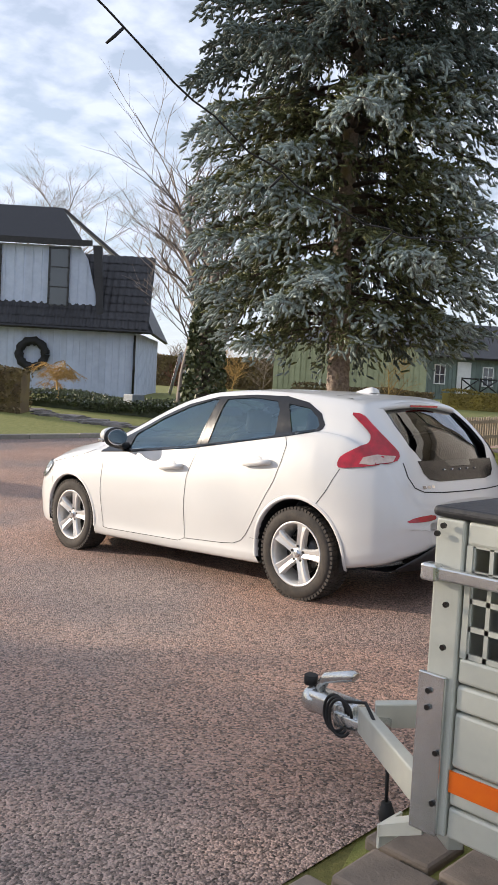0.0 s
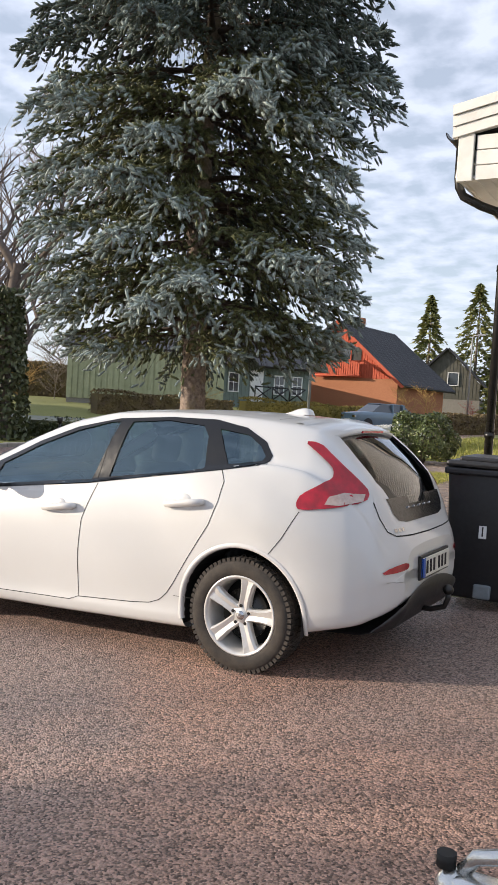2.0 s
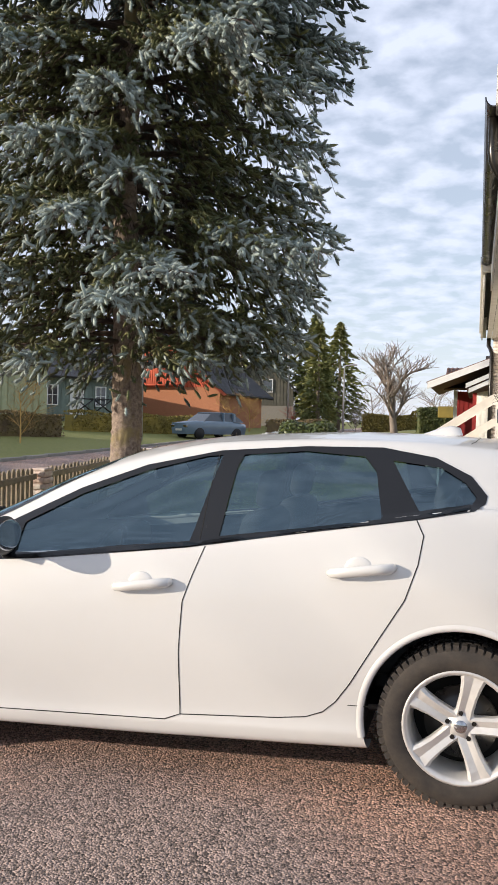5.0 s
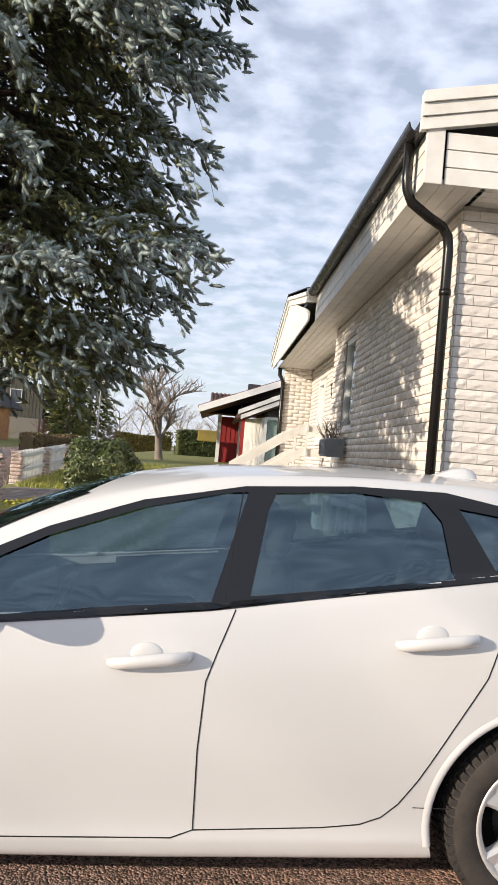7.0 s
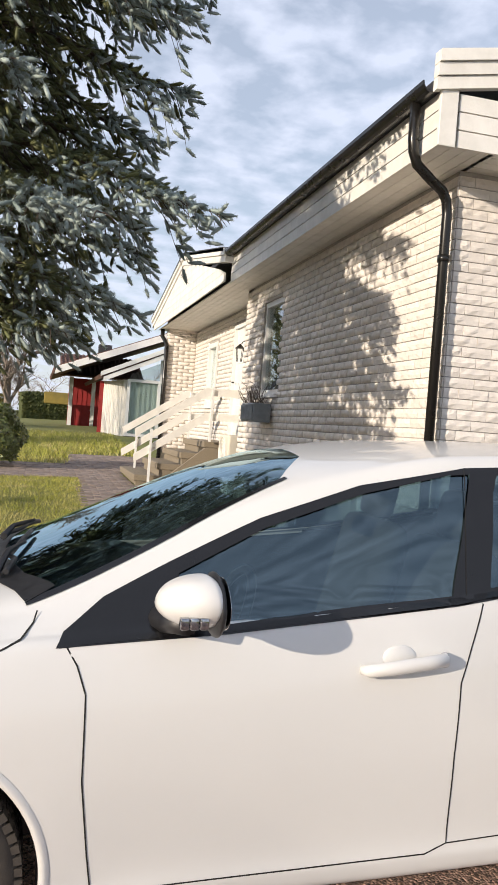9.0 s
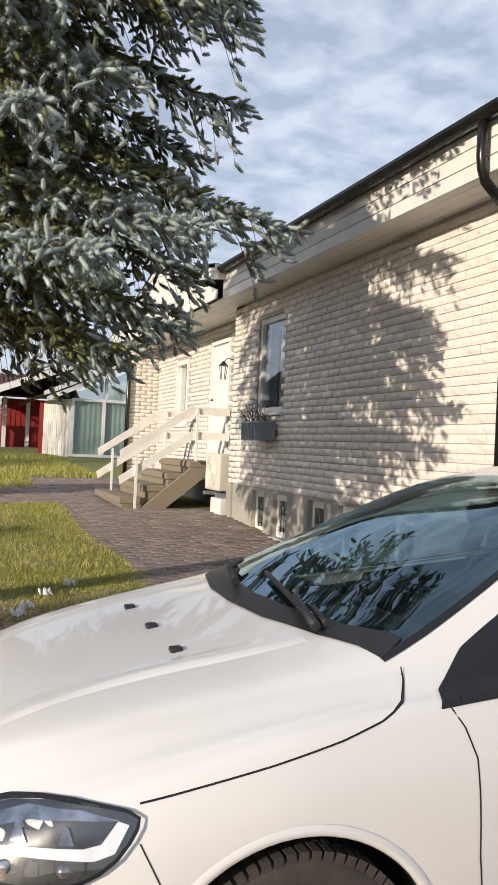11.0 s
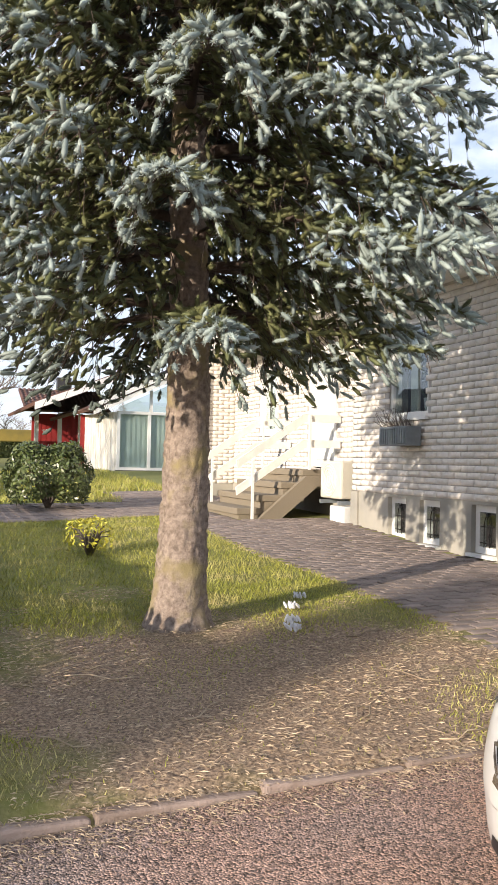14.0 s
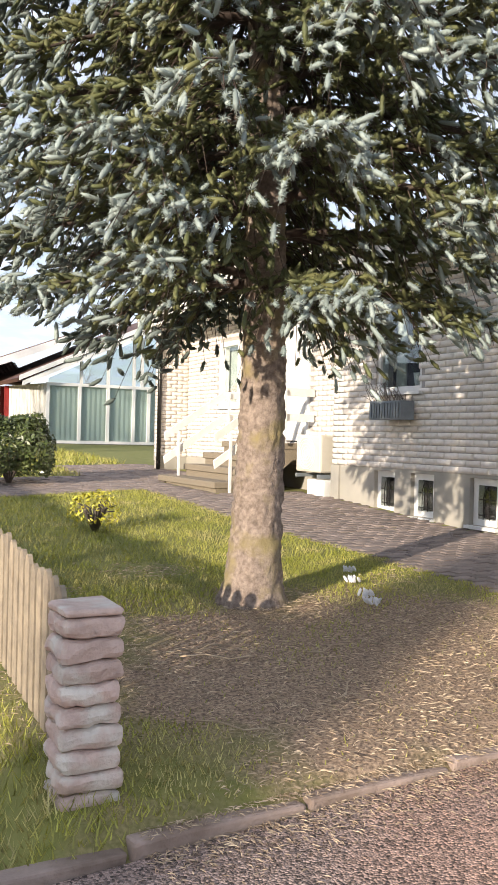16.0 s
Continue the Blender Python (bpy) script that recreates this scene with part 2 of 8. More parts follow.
def tube(bm, pts, radii, seg=8, cap=True):
    """A round tube along points, with a radius for each."""
    pts = [Vector(p) for p in pts]
    if not hasattr(radii, "__len__"):
        radii = [radii] * len(pts)
    rings, ref = [], None
    for i, p in enumerate(pts):
        d = (pts[min(i + 1, len(pts) - 1)] - pts[max(i - 1, 0)]).normalized()
        if ref is None:
            ref = Vector((0, 0, 1)) if abs(d.z) < 0.9 else Vector((1, 0, 0))
        u = (ref - d * ref.dot(d)).normalized()
        ref = u
        v = d.cross(u)
        rings.append([bm.verts.new(p + (u * math.cos(a) + v * math.sin(a)) * radii[i]) for a in [2 * math.pi * k / seg for k in range(seg)]])
    for a, b in zip(rings, rings[1:]):
        for k in range(seg):
            bm.faces.new((a[k], a[(k + 1) % seg], b[(k + 1) % seg], b[k])).smooth = True
    if cap:
        bm.faces.new(rings[0][::-1])
        bm.faces.new(rings[-1])
    return rings


def prism(bm, poly, axis, lo, hi, m=None):
    """A flat outline pushed along an axis: poly holds the two other coordinates, in the order of the axes."""
    def put(p, h):
        c = {"x": (h, p[0], p[1]), "y": (p[0], h, p[1]), "z": (p[0], p[1], h)}[axis]
        return m @ Vector(c) if m is not None else Vector(c)
    a = [bm.verts.new(put(p, lo)) for p in poly]
    b = [bm.verts.new(put(p, hi)) for p in poly]
    k = len(poly)
    for i in range(k):
        bm.faces.new((a[i], a[(i + 1) % k], b[(i + 1) % k], b[i]))
    bm.faces.new(a[::-1])
    bm.faces.new(b)
    return a + b


def finish(bm, name, material, smooth=None):
    bmesh.ops.recalc_face_normals(bm, faces=bm.faces[:])
    me = bpy.data.meshes.new(name)
    if smooth is not None:
        for f in bm.faces:
            f.smooth = smooth
    bm.to_mesh(me)
    bm.free()
    me.materials.append(material)
    return me


def part(name, bm, material, parent, label="", smooth=None):
    ob = new(name, finish(bm, name, material, smooth))
    if parent:
        ob.parent = parent
    return tagged(ob, label)


def pieces(name, bm, material, parent, label=""):
    """Every loose piece of a bmesh becomes a part of its own."""
    bm.verts.index_update(); bm.faces.index_update()
    seen = set()
    for v0 in bm.verts:
        if v0.index in seen:
            continue
        seen.add(v0.index)
        todo, own = [v0], []
        while todo:
            v = todo.pop(); own.append(v)
            for e in v.link_edges:
                o = e.other_vert(v)
                if o.index not in seen:
                    seen.add(o.index); todo.append(o)
        at = {v: i for i, v in enumerate(own)}
        fs = {f for v in own for f in v.link_faces}
        me = bpy.data.meshes.new(name)
        me.from_pydata([tuple(v.co) for v in own], [], [tuple(at[v] for v in f.verts) for f in sorted(fs, key=lambda f: f.index)])
        me.materials.append(material)
        ob = new(name, me)
        ob.parent = parent
        tagged(ob, label)
    bm.free()


def thing(name, label, category, group="", at=None):
    e = new(name)
    if at is not None:
        e.matrix_basis = at if isinstance(at, Matrix) else pose(*at)
    return tagged(e, label, category, group)


def solo(name, bm, material, label, category="", group="", kind="", smooth=None):
    return tagged(part(name, bm, material, None, "", smooth), label, category, group, kind)


def fast_mesh(name, verts, faces, material, smooth=False):
    """A mesh from arrays of points and of faces with one count of corners."""
    verts, faces = np.asarray(verts, np.float32), np.asarray(faces, np.int32)
    me = bpy.data.meshes.new(name)
    me.vertices.add(len(verts)); me.vertices.foreach_set("co", verts.ravel())
    k = faces.shape[1]
    me.loops.add(faces.size); me.loops.foreach_set("vertex_index", faces.ravel())
    me.polygons.add(len(faces)); me.polygons.foreach_set("loop_start", np.arange(len(faces), dtype=np.int32) * k)
    me.update(calc_edges=True)
    if smooth:
        me.polygons.foreach_set("use_smooth", np.ones(len(faces), bool))
    me.validate()
    me.materials.append(material)
    return me

# ---- the ground ----
def sstep(a, b, v):
    t = max(0.0, min(1.0, (v - a) / (b - a)))
    return t * t * (3 - 2 * t)


def ramp(v, xs, zs):
    return float(np.interp(v, xs, zs))


def drive_z(x, y):
    """The driveway falls gently to the street; the street climbs as it leaves."""
    z = 0.213 + 0.045 * (max(-9.5, min(4, x)) + 3.4) + 0.018 * (max(-4, min(8, y)) - 3.7)
    z += ramp(y, (10, 20, 43, 60, 110, 400), (0, 0.12, 0.55, 0.9, 1.3, 2.5))
    return z + ramp(-x, (16, 19, 27, 60), (0, 0.25, 0.9, 1.2)) * ramp(y, (8, 20, 60, 90), (1, 0.85, 0.9, 0.4))


def lawn_z(x, y):
    return ramp(y, (6.7, 6.9, 8.8, 11.4, 14, 20, 30, 45, 110, 400), (0.162, 0.18, 0.35, 0.38, 0.53, 0.66, 1.0, 1.3, 1.6, 3)) + 0.02 * (max(-9, min(-3, x)) + 6.5)


def ground_z(x, y):
    k = sstep(-9.25, -9.05, x) * sstep(6.69, 6.77, y)
    return drive_z(x, y) * (1 - k) + lawn_z(x, y) * k


def sheet(name, xs, ys, zf, material, keep=None):
    vs = [(x, y, zf(x, y)) for y in ys for x in xs]
    w = len(xs)
    fs = [(j * w + i, j * w + i + 1, (j + 1) * w + i + 1, (j + 1) * w + i) for j in range(len(ys) - 1) for i in range(w - 1)
          if keep is None or keep((xs[i] + xs[i + 1]) / 2, (ys[j] + ys[j + 1]) / 2)]
    return fast_mesh(name, vs, fs, material, True)


gx = [-400, -250, -150, -100, -70, -55, -45, -38] + list(np.arange(-34, -10, 1.0)) + list(np.arange(-10, -8.6, 0.1)) + list(np.arange(-8.6, 3, 0.3)) + [3.4, 5, 8, 12, 20, 35, 60, 120, 250, 400]
gy = [-400, -200, -90, -50, -30, -20, -14, -9, -6] + list(np.arange(-4, 6.4, 0.4)) + list(np.arange(6.4, 9, 0.1)) + list(np.arange(9, 24, 0.4)) + list(np.arange(24, 60, 2)) + [65, 75, 90, 110, 150, 220, 320, 450]
ground = tagged(new("ground", sheet("ground", gx, gy, lambda x, y: ground_z(x, y) - 0.01, M["soil"])), "patchy green lawn with brown needle litter and garden soil", "ground", kind="structure")


def road_keep(x, y):
    return (y < 6.68 and x > -17.2 and not (x > -1.42 and y < 2.5) ) or (-17.2 < x < -9.3)


rx = list(np.arange(-17.2, -9.4, 0.6)) + [-9.3] + list(np.arange(-9.0, -1.6, 0.3)) + [-1.42, -1, 0, 1.5, 3, 6, 12, 25]
ry = [-60, -30, -15, -9, -6] + list(np.arange(-4, 2.3, 0.5)) + [2.5] + list(np.arange(2.8, 6.6, 0.3)) + [6.68] + list(np.arange(7, 24, 0.8)) + list(np.arange(25, 70, 3)) + [80, 100, 130, 170, 230]
road = tagged(new("road", sheet("road", rx, ry, lambda x, y: drive_z(x, y), M["asphalt"], road_keep)), "reddish grey coarse asphalt driveway and street", "road", kind="structure")


# ---- the brick house ----
WX, Y0, Y1, YF = -3.02, 7.75, 14.12, 20.1     # wall plane, near corner, end of the long wall, far pier
RX = -2.65                                     # the wall of the entrance recess
BASE, SOFFIT = 1.08, 3.66
house = thing("house", "pale rough brick bungalow with white eaves and grey stucco base", "house")


def wall_with_holes(bm, plane, thick, a0, a1, z0, z1, holes, axis="x"):
    """A wall in the plane x (or y) = plane, going thick behind it, with holes (a0, a1, z0, z1) right through."""
    ends = sorted({a0, a1, *[h[0] for h in holes], *[h[1] for h in holes]})
    for p, q in zip(ends, ends[1:]):
        cuts = sorted((h[2], h[3]) for h in holes if h[0] <= p and h[1] >= q)
        z = z0
        for c0, c1 in cuts + [(z1, z1)]:
            if c0 > z:
                if axis == "x":
                    box(bm, plane, plane + thick, p, q, z, c0)
                else:
                    box(bm, p, q, plane, plane + thick, z, c0)
            z = c1


WIN = (12.2, 13.15, 2.08, 3.35)
BWIN = [(9.0, 9.42), (10.08, 10.52), (10.86, 11.30), (11.92, 12.36), (12.68, 13.12)]
bm = bmesh.new()
wall_with_holes(bm, WX, 0.3, Y0, Y1, BASE, SOFFIT, [WIN])
box(bm, WX + 0.3, 7, Y0, Y0 + 0.3, BASE, SOFFIT)
prism(bm, [(-3.02, SOFFIT), (7, SOFFIT), (7, 4.1), (2.0, 4.95), (-3.02, 4.0)], "y", Y0 + 0.002, Y0 + 0.3)
box(bm, RX - 0.37, RX, Y1 - 0.3, Y1, BASE, SOFFIT)
wall_main = part("wall", bm, M["mortar"], house, "painted pale split-face brick")
RWIN, DOOR = (17.75, 18.6, 2.0, 3.25), (15.35, 16.35, 1.38, 3.4)
bm = bmesh.new()
wall_with_holes(bm, RX, 0.3, Y1, YF, 0.5, SOFFIT, [RWIN, DOOR])
wall_recess = part("wall", bm, M["mortar"], house, "painted pale split-face brick")
bm = bmesh.new()
box(bm, -3.28, 7, YF, YF + 0.3, 0.9, SOFFIT + 0.3)
wall_pier = part("wall", bm, M["mortar"], house, "painted pale split-face brick")
bm = bmesh.new()
wall_with_holes(bm, WX, 0.16, Y0, Y1, -0.1, BASE, [(a, b, 0.5, 1.04) for a, b in BWIN])
box(bm, WX, 7, Y0, Y0 + 0.2, -0.1, BASE)
box(bm, RX - 0.4, RX + 0.2, Y1 - 0.2, Y1, 0.2, BASE)
box(bm, -3.3, -2.6, YF - 0.02, YF + 0.2, 0.3, 0.98)
box(bm, RX - 0.02, RX + 0.2, Y1, YF - 0.02, 0.3, 1.0)
part("foundation", bm, M["stucco"], house, "grey stucco foundation")
# added dark sheet: the shade of the rooms, put into its colour
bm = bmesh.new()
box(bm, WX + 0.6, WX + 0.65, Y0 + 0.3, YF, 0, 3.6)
part("inner_wall", bm, M["inner_shade"], house)

# split-face bricks: a few shapes with rough fronts, shared
CH, BL = 0.0795, 0.25


def brick_mesh(length, seed, nu=4, nv=2):
    rnd = random.Random(seed)
    bm = bmesh.new()
    h, j = CH - 0.008, 0.004
    grid = []
    for v in range(nv + 1):
        row = []
        for u in range(nu + 1):
            edge = u in (0, nu) or v in (0, nv)
            d = (0.010 if u in (0, nu) and v not in (0, nv) else 0.006) if edge else 0.012 + rnd.uniform(-0.005, 0.006)
            row.append(bm.verts.new((j / 2 + (length - j) * u / nu, -d - rnd.uniform(0, 0.004), 0.005 + h * v / nv + (0 if v in (0, nv) else rnd.uniform(-0.009, 0.009)))))
        grid.append(row)
    for v in range(nv):
        for u in range(nu):
            bm.faces.new((grid[v][u], grid[v][u + 1], grid[v + 1][u + 1], grid[v + 1][u]))
    ring = [*grid[0], *[r[-1] for r in grid[1:]], *grid[-1][-2::-1], *[r[0] for r in grid[-2:0:-1]]]
    back = [bm.verts.new((v.co.x, 0.006, v.co.z)) for v in ring]
    for i in range(len(ring)):
        k = (i + 1) % len(ring)
        bm.faces.new((ring[k], ring[i], back[i], back[k]))
    return bm


BRICKS = {(ln, s): finish(brick_mesh(ln, s * 7 + int(ln * 100)), "brick", M["brick"]) for ln in (BL, BL / 2) for s in range(7)}


def brick_wall(parent, a0, a1, z0, z1, to, holes=(), single=lambda a, z: True):
    """Courses in running bond; those that single() picks are objects of their own, the rest one mesh."""
    rnd = random.Random(int(a0 * 100))
    rest_v, rest_f = [], []
    for c in range(int(round((z1 - z0) / CH))):
        z, a = z0 + c * CH, a0
        first = True
        while a < a1 - 0.05:
            ln = BL / 2 if (first and c % 2) or a + BL > a1 + 0.02 else BL
            first = False
            mid = a + ln / 2
            if not any(h[0] - 0.06 < mid < h[1] + 0.06 and h[2] - 0.05 < z + CH / 2 < h[3] + 0.05 for h in holes):
                me = BRICKS[(ln, rnd.randrange(7))]
                m = to @ Matrix.Translation((a, rnd.uniform(-0.003, 0.003), z))
                if single(a, z):
                    ob = new("brick", me)
                    ob.parent = parent
                    ob.matrix_basis = m
                else:
                    off = len(rest_v)
                    rest_v += [m @ v.co for v in me.vertices]
                    rest_f += [[off + i for i in p.vertices] for p in me.polygons]
            a += ln
    if rest_v:
        ob = tagged(new("brickwork", fast_mesh("brickwork", rest_v, rest_f, M["brick"])), kind="stuff")
        ob.parent = parent


face_w = Matrix.Translation((WX, 0, 0)) @ Matrix(((0, 1, 0, 0), (1, 0, 0, 0), (0, 0, 1, 0), (0, 0, 0, 1)))
face_r = Matrix.Translation((RX, 0, 0)) @ Matrix(((0, 1, 0, 0), (1, 0, 0, 0), (0, 0, 1, 0), (0, 0, 0, 1)))
brick_wall(wall_main, Y0, Y1, BASE, SOFFIT, face_w, [WIN], lambda a, z: a < 8.9)
brick_wall(wall_main, WX, -1.2, BASE, SOFFIT, Matrix.Translation((0, Y0, 0)), (), lambda a, z: a < -2.2)
brick_wall(wall_recess, Y1, YF, 1.0, SOFFIT, face_r, [RWIN, DOOR], lambda a, z: False)
brick_wall(wall_pier, -3.28, -2.65, 0.98, SOFFIT, Matrix.Translation((0, YF, 0)), (), lambda a, z: False)
brick_wall(wall_pier, YF, YF + 0.3, 0.98, SOFFIT, Matrix.Translation((-3.28, 0, 0)) @ Matrix(((0, 1, 0, 0), (1, 0, 0, 0), (0, 0, 1, 0), (0, 0, 0, 1))), (), lambda a, z: False)

# eaves: soffit boards, panelled fascia, low roof, gutter and pipe
EX, EY, GEND = -3.45, 7.27, 13.5
bm = bmesh.new()
for i in range(4):
    box(bm, EX + 0.03 + i * 0.11, EX + 0.135 + i * 0.11, EY + 0.02, GEND, SOFFIT, SOFFIT + 0.02)
for i in range(4):
    box(bm, WX, 7, EY + 0.02 + i * 0.118, EY + 0.13 + i * 0.118, SOFFIT, SOFFIT + 0.02)
pieces("soffit", bm, M["white_wood"], house)
bm = bmesh.new()
for i in range(8):
    box(bm, EX + 0.02 + i * 0.105, EX + 0.118 + i * 0.105, GEND, 20.6, SOFFIT, SOFFIT + 0.02)
pieces("soffit", bm, M["white_wood"], house)
bm = bmesh.new()
for i in range(3):
    box(bm, EX, EX + 0.025, EY + 0.03, GEND, SOFFIT - 0.02 + i * 0.125, SOFFIT + 0.095 + i * 0.125)
    box(bm, EX + 0.14, 7, EY, EY + 0.025, SOFFIT - 0.02 + i * 0.125, SOFFIT + 0.095 + i * 0.125)
pieces("fascia", bm, M["white_wood"], house, "white painted weatherboard")
bm = bmesh.new()
bbox(bm, EX - 0.012, EX + 0.12, EY - 0.018, EY + 0.02, SOFFIT - 0.03, 4.02, 0.006)
part("corner_board", bm, M["white_wood"], house)
sl = math.tan(radians(11))
bm = bmesh.new()
for k, (b0, b1, out) in enumerate(((0.0, 0.085, 0.04), (0.09, 0.175, 0.055), (0.18, 0.26, 0.075))):
    prism(bm, [(EX - 0.06, 3.99 + b0), (4, 3.99 + b0 + (4 - EX) * sl), (4, 3.99 + b1 + (4 - EX) * sl), (EX - 0.06, 3.99 + b1)], "y", EY - out, EY + 0.02)
pieces("barge_board", bm, M["white_wood"], house)
bm = bmesh.new()
prism(bm, [(EX - 0.06, 4.07), (4, 4.07 + (4 - EX) * sl), (9, 4.0), (9, 3.9), (4, 3.97 + (4 - EX) * sl), (EX - 0.06, 4.0)], "y", EY + 0.03, 20.5)
part("roof", bm, M["roof_dark"], house, "dark felt roof")
bm = bmesh.new()
n0 = 9
prof = [(-0.068 * math.cos(math.pi * i / n0), -0.075 * math.sin(math.pi * i / n0)) for i in range(n0 + 1)]
prof += [(x * 0.86, z * 0.86) for x, z in prof[::-1]]
prism(bm, [(EX - 0.07 + x, 4.06 + z) for x, z in prof], "y", EY + 0.02, GEND)
part("gutter", bm, M["black_metal"], house, "black half-round gutter")
bm = bmesh.new()
dx, dy = EX - 0.07, EY + 0.26
tube(bm, [(dx, dy, 4.0), (dx, dy, 3.74), (dx + 0.01, dy, 3.66), (dx + 0.05, dy + 0.015, 3.58), (dx + 0.2, dy + 0.07, 3.5), (dx + 0.32, dy + 0.13, 3.46), (dx + 0.375, dy + 0.16, 3.4), (dx + 0.39, dy + 0.165, 3.3), (dx + 0.39, dy + 0.165, 0.45)], 0.038, 12)
for z in (2.95, 1.5):
    tube(bm, [(dx + 0.39, dy + 0.165, z), (dx + 0.39, dy + 0.165, z + 0.05)], 0.046, 12)
part("downpipe", bm, M["black_metal"], house, "black steel downpipe with brackets")
# gable over the entrance
gp = [(GEND, SOFFIT), (20.6, SOFFIT), (20.6, 3.78), (17.05, 4.52), (GEND, 3.98)]
bm = bmesh.new()
for i in range(7):
    a, b = SOFFIT - 0.01 + i * 0.122, SOFFIT + 0.108 + i * 0.122
    t0, t1 = max(0, (a - 3.8) / 0.72), max(0, (b - 3.8) / 0.72)
    if t1 < 1:
        prism(bm, [(GEND + 3.4 * t0, a), (20.6 - 3.5 * t0, a), (20.6 - 3.5 * t1, b), (GEND + 3.4 * t1, b)], "x", EX - 0.1, EX - 0.075)
part("gable_panel", bm, M["white_wood"], house, "white painted weatherboard")
bm = bmesh.new()
for off, out in ((0.0, 0.12), (0.1, 0.15)):
    prism(bm, [(GEND - 0.1, 3.9 + off), (17.05, 4.48 + off), (20.75, 3.72 + off), (20.75, 3.82 + off), (17.05, 4.58 + off), (GEND - 0.1, 4.0 + off)], "x", EX - out, EX)
pieces("barge_board", bm, M["white_wood"], house)
bm = bmesh.new()
prism(bm, [(GEND - 0.05, 4.12), (17.05, 4.7), (20.8, 3.94), (20.8, 3.9), (17.05, 4.64), (GEND - 0.05, 4.06)], "x", EX - 0.15, 0)
part("roof", bm, M["roof_dark"], house, "dark felt roof")
bm = bmesh.new()
tube(bm, [(EX + 0.06, 20.3, 3.66), (EX + 0.06, 20.3, 3.5), (EX + 0.1, 20.2, 3.42), (-3.32, 20.05, 3.3), (-3.32, 20.05, 0.62)], 0.045, 10)
part("downpipe", bm, M["black_metal"], house, "dark downpipe on the brick pier")


def window(parent, plane, a0, a1, z0, z1, frame_w=0.06, bars=(), depth=0.1, axis="x", proud=0.02, rows=(), sill=True, fmat=None, room=None):
    """A framed window in an opening: frame, glazing bars, pane, sill."""
    fmat = fmat or M["white_paint"]
    def bx(bm, a, b, p, q, d0, d1):
        if axis == "x":
            box(bm, plane + d0, plane + d1, a, b, p, q)
        else:
            box(bm, a, b, plane + d0, plane + d1, p, q)
    w = new("window")
    w.parent = parent
    bm = bmesh.new()
    bx(bm, a0, a0 + frame_w, z0, z1, -proud, depth)
    bx(bm, a1 - frame_w, a1, z0, z1, -proud, depth)
    bx(bm, a0 + frame_w, a1 - frame_w, z0, z0 + frame_w, -proud, depth)
    bx(bm, a0 + frame_w, a1 - frame_w, z1 - frame_w, z1, -proud, depth)
    for b in bars:
        bx(bm, b - 0.02, b + 0.02, z0 + frame_w, z1 - frame_w, 0.0, depth * 0.7)
    for r in rows:
        bx(bm, a0 + frame_w, a1 - frame_w, r - 0.02, r + 0.02, 0.002, depth * 0.68)
    part("frame", bm, fmat, w)
    bm = bmesh.new()
    bx(bm, a0 + frame_w, a1 - frame_w, z0 + frame_w, z1 - frame_w, depth * 0.4, depth * 0.4 + 0.006)
    p = part("pane", bm, M["glass"], w)
    p.visible_shadow = False
    # sheet behind the pane: curtain at the entrance, painted room shade in the base
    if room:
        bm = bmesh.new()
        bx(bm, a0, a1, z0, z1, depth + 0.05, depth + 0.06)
        part("pane_backing", bm, room, w)
    if sill:
        bm = bmesh.new()
        bx(bm, a0 - 0.03, a1 + 0.03, z0 - 0.04, z0 - 0.004, -0.06, 0.02)
        part("sill", bm, fmat, w)
    return w


window(house, WX, *WIN, frame_w=0.07, depth=0.16, proud=-0.03)
for a, b in BWIN:
    w = window(house, WX, a + 0.003, b - 0.003, 0.5, 1.036, frame_w=0.075, depth=0.15, proud=-0.06, room=M["inner_shade"], sill=True)
    bm = bmesh.new()
    mid = (a + b) / 2
    for dz in (0.12, 0.3):
        tube(bm, [(WX + 0.05, mid - 0.12, 0.5 + dz), (WX + 0.05, mid + 0.12, 0.5 + dz)], 0.006, 5)
    for s in (-1, 1):
        tube(bm, [(WX + 0.05, mid + s * 0.05, 0.57), (WX + 0.05, mid + s * 0.05, 0.82), (WX + 0.05, mid + s * 0.03, 0.9), (WX + 0.05, mid - s * 0.04, 0.96)], 0.006, 5)
    part("window_grille", bm, M["black_metal"], w, "wrought iron grille with curved bars")
window(house, RX, *RWIN, frame_w=0.09, depth=0.14, proud=0.03, room=M["curtain"])
door = new("door"); door.parent = house
bm = bmesh.new()
bbox(bm, RX + 0.02, RX + 0.07, DOOR[0] + 0.06, DOOR[1] - 0.06, 1.4, 3.34, 0.006)
for i in range(3):
    bbox(bm, RX + 0.008, RX + 0.03, DOOR[0] + 0.2, DOOR[1] - 0.2, 1.52 + i * 0.6, 2.0 + i * 0.6, 0.01)
part("leaf", bm, M["white_paint"], door)
bm = bmesh.new()
for a, b in ((DOOR[0], DOOR[0] + 0.06), (DOOR[1] - 0.06, DOOR[1])):
    box(bm, RX - 0.03, RX + 0.1, a, b, 1.38, 3.4)
box(bm, RX - 0.03, RX + 0.1, DOOR[0] + 0.06, DOOR[1] - 0.06, 3.34, 3.4)
part("frame", bm, M["white_paint"], door)
bm = bmesh.new()
tube(bm, [(RX - 0.01, 16.2, 2.4), (RX - 0.05, 16.2, 2.4), (RX - 0.05, 16.08, 2.4)], 0.012, 8)
part("handle", bm, M["black_metal"], door)

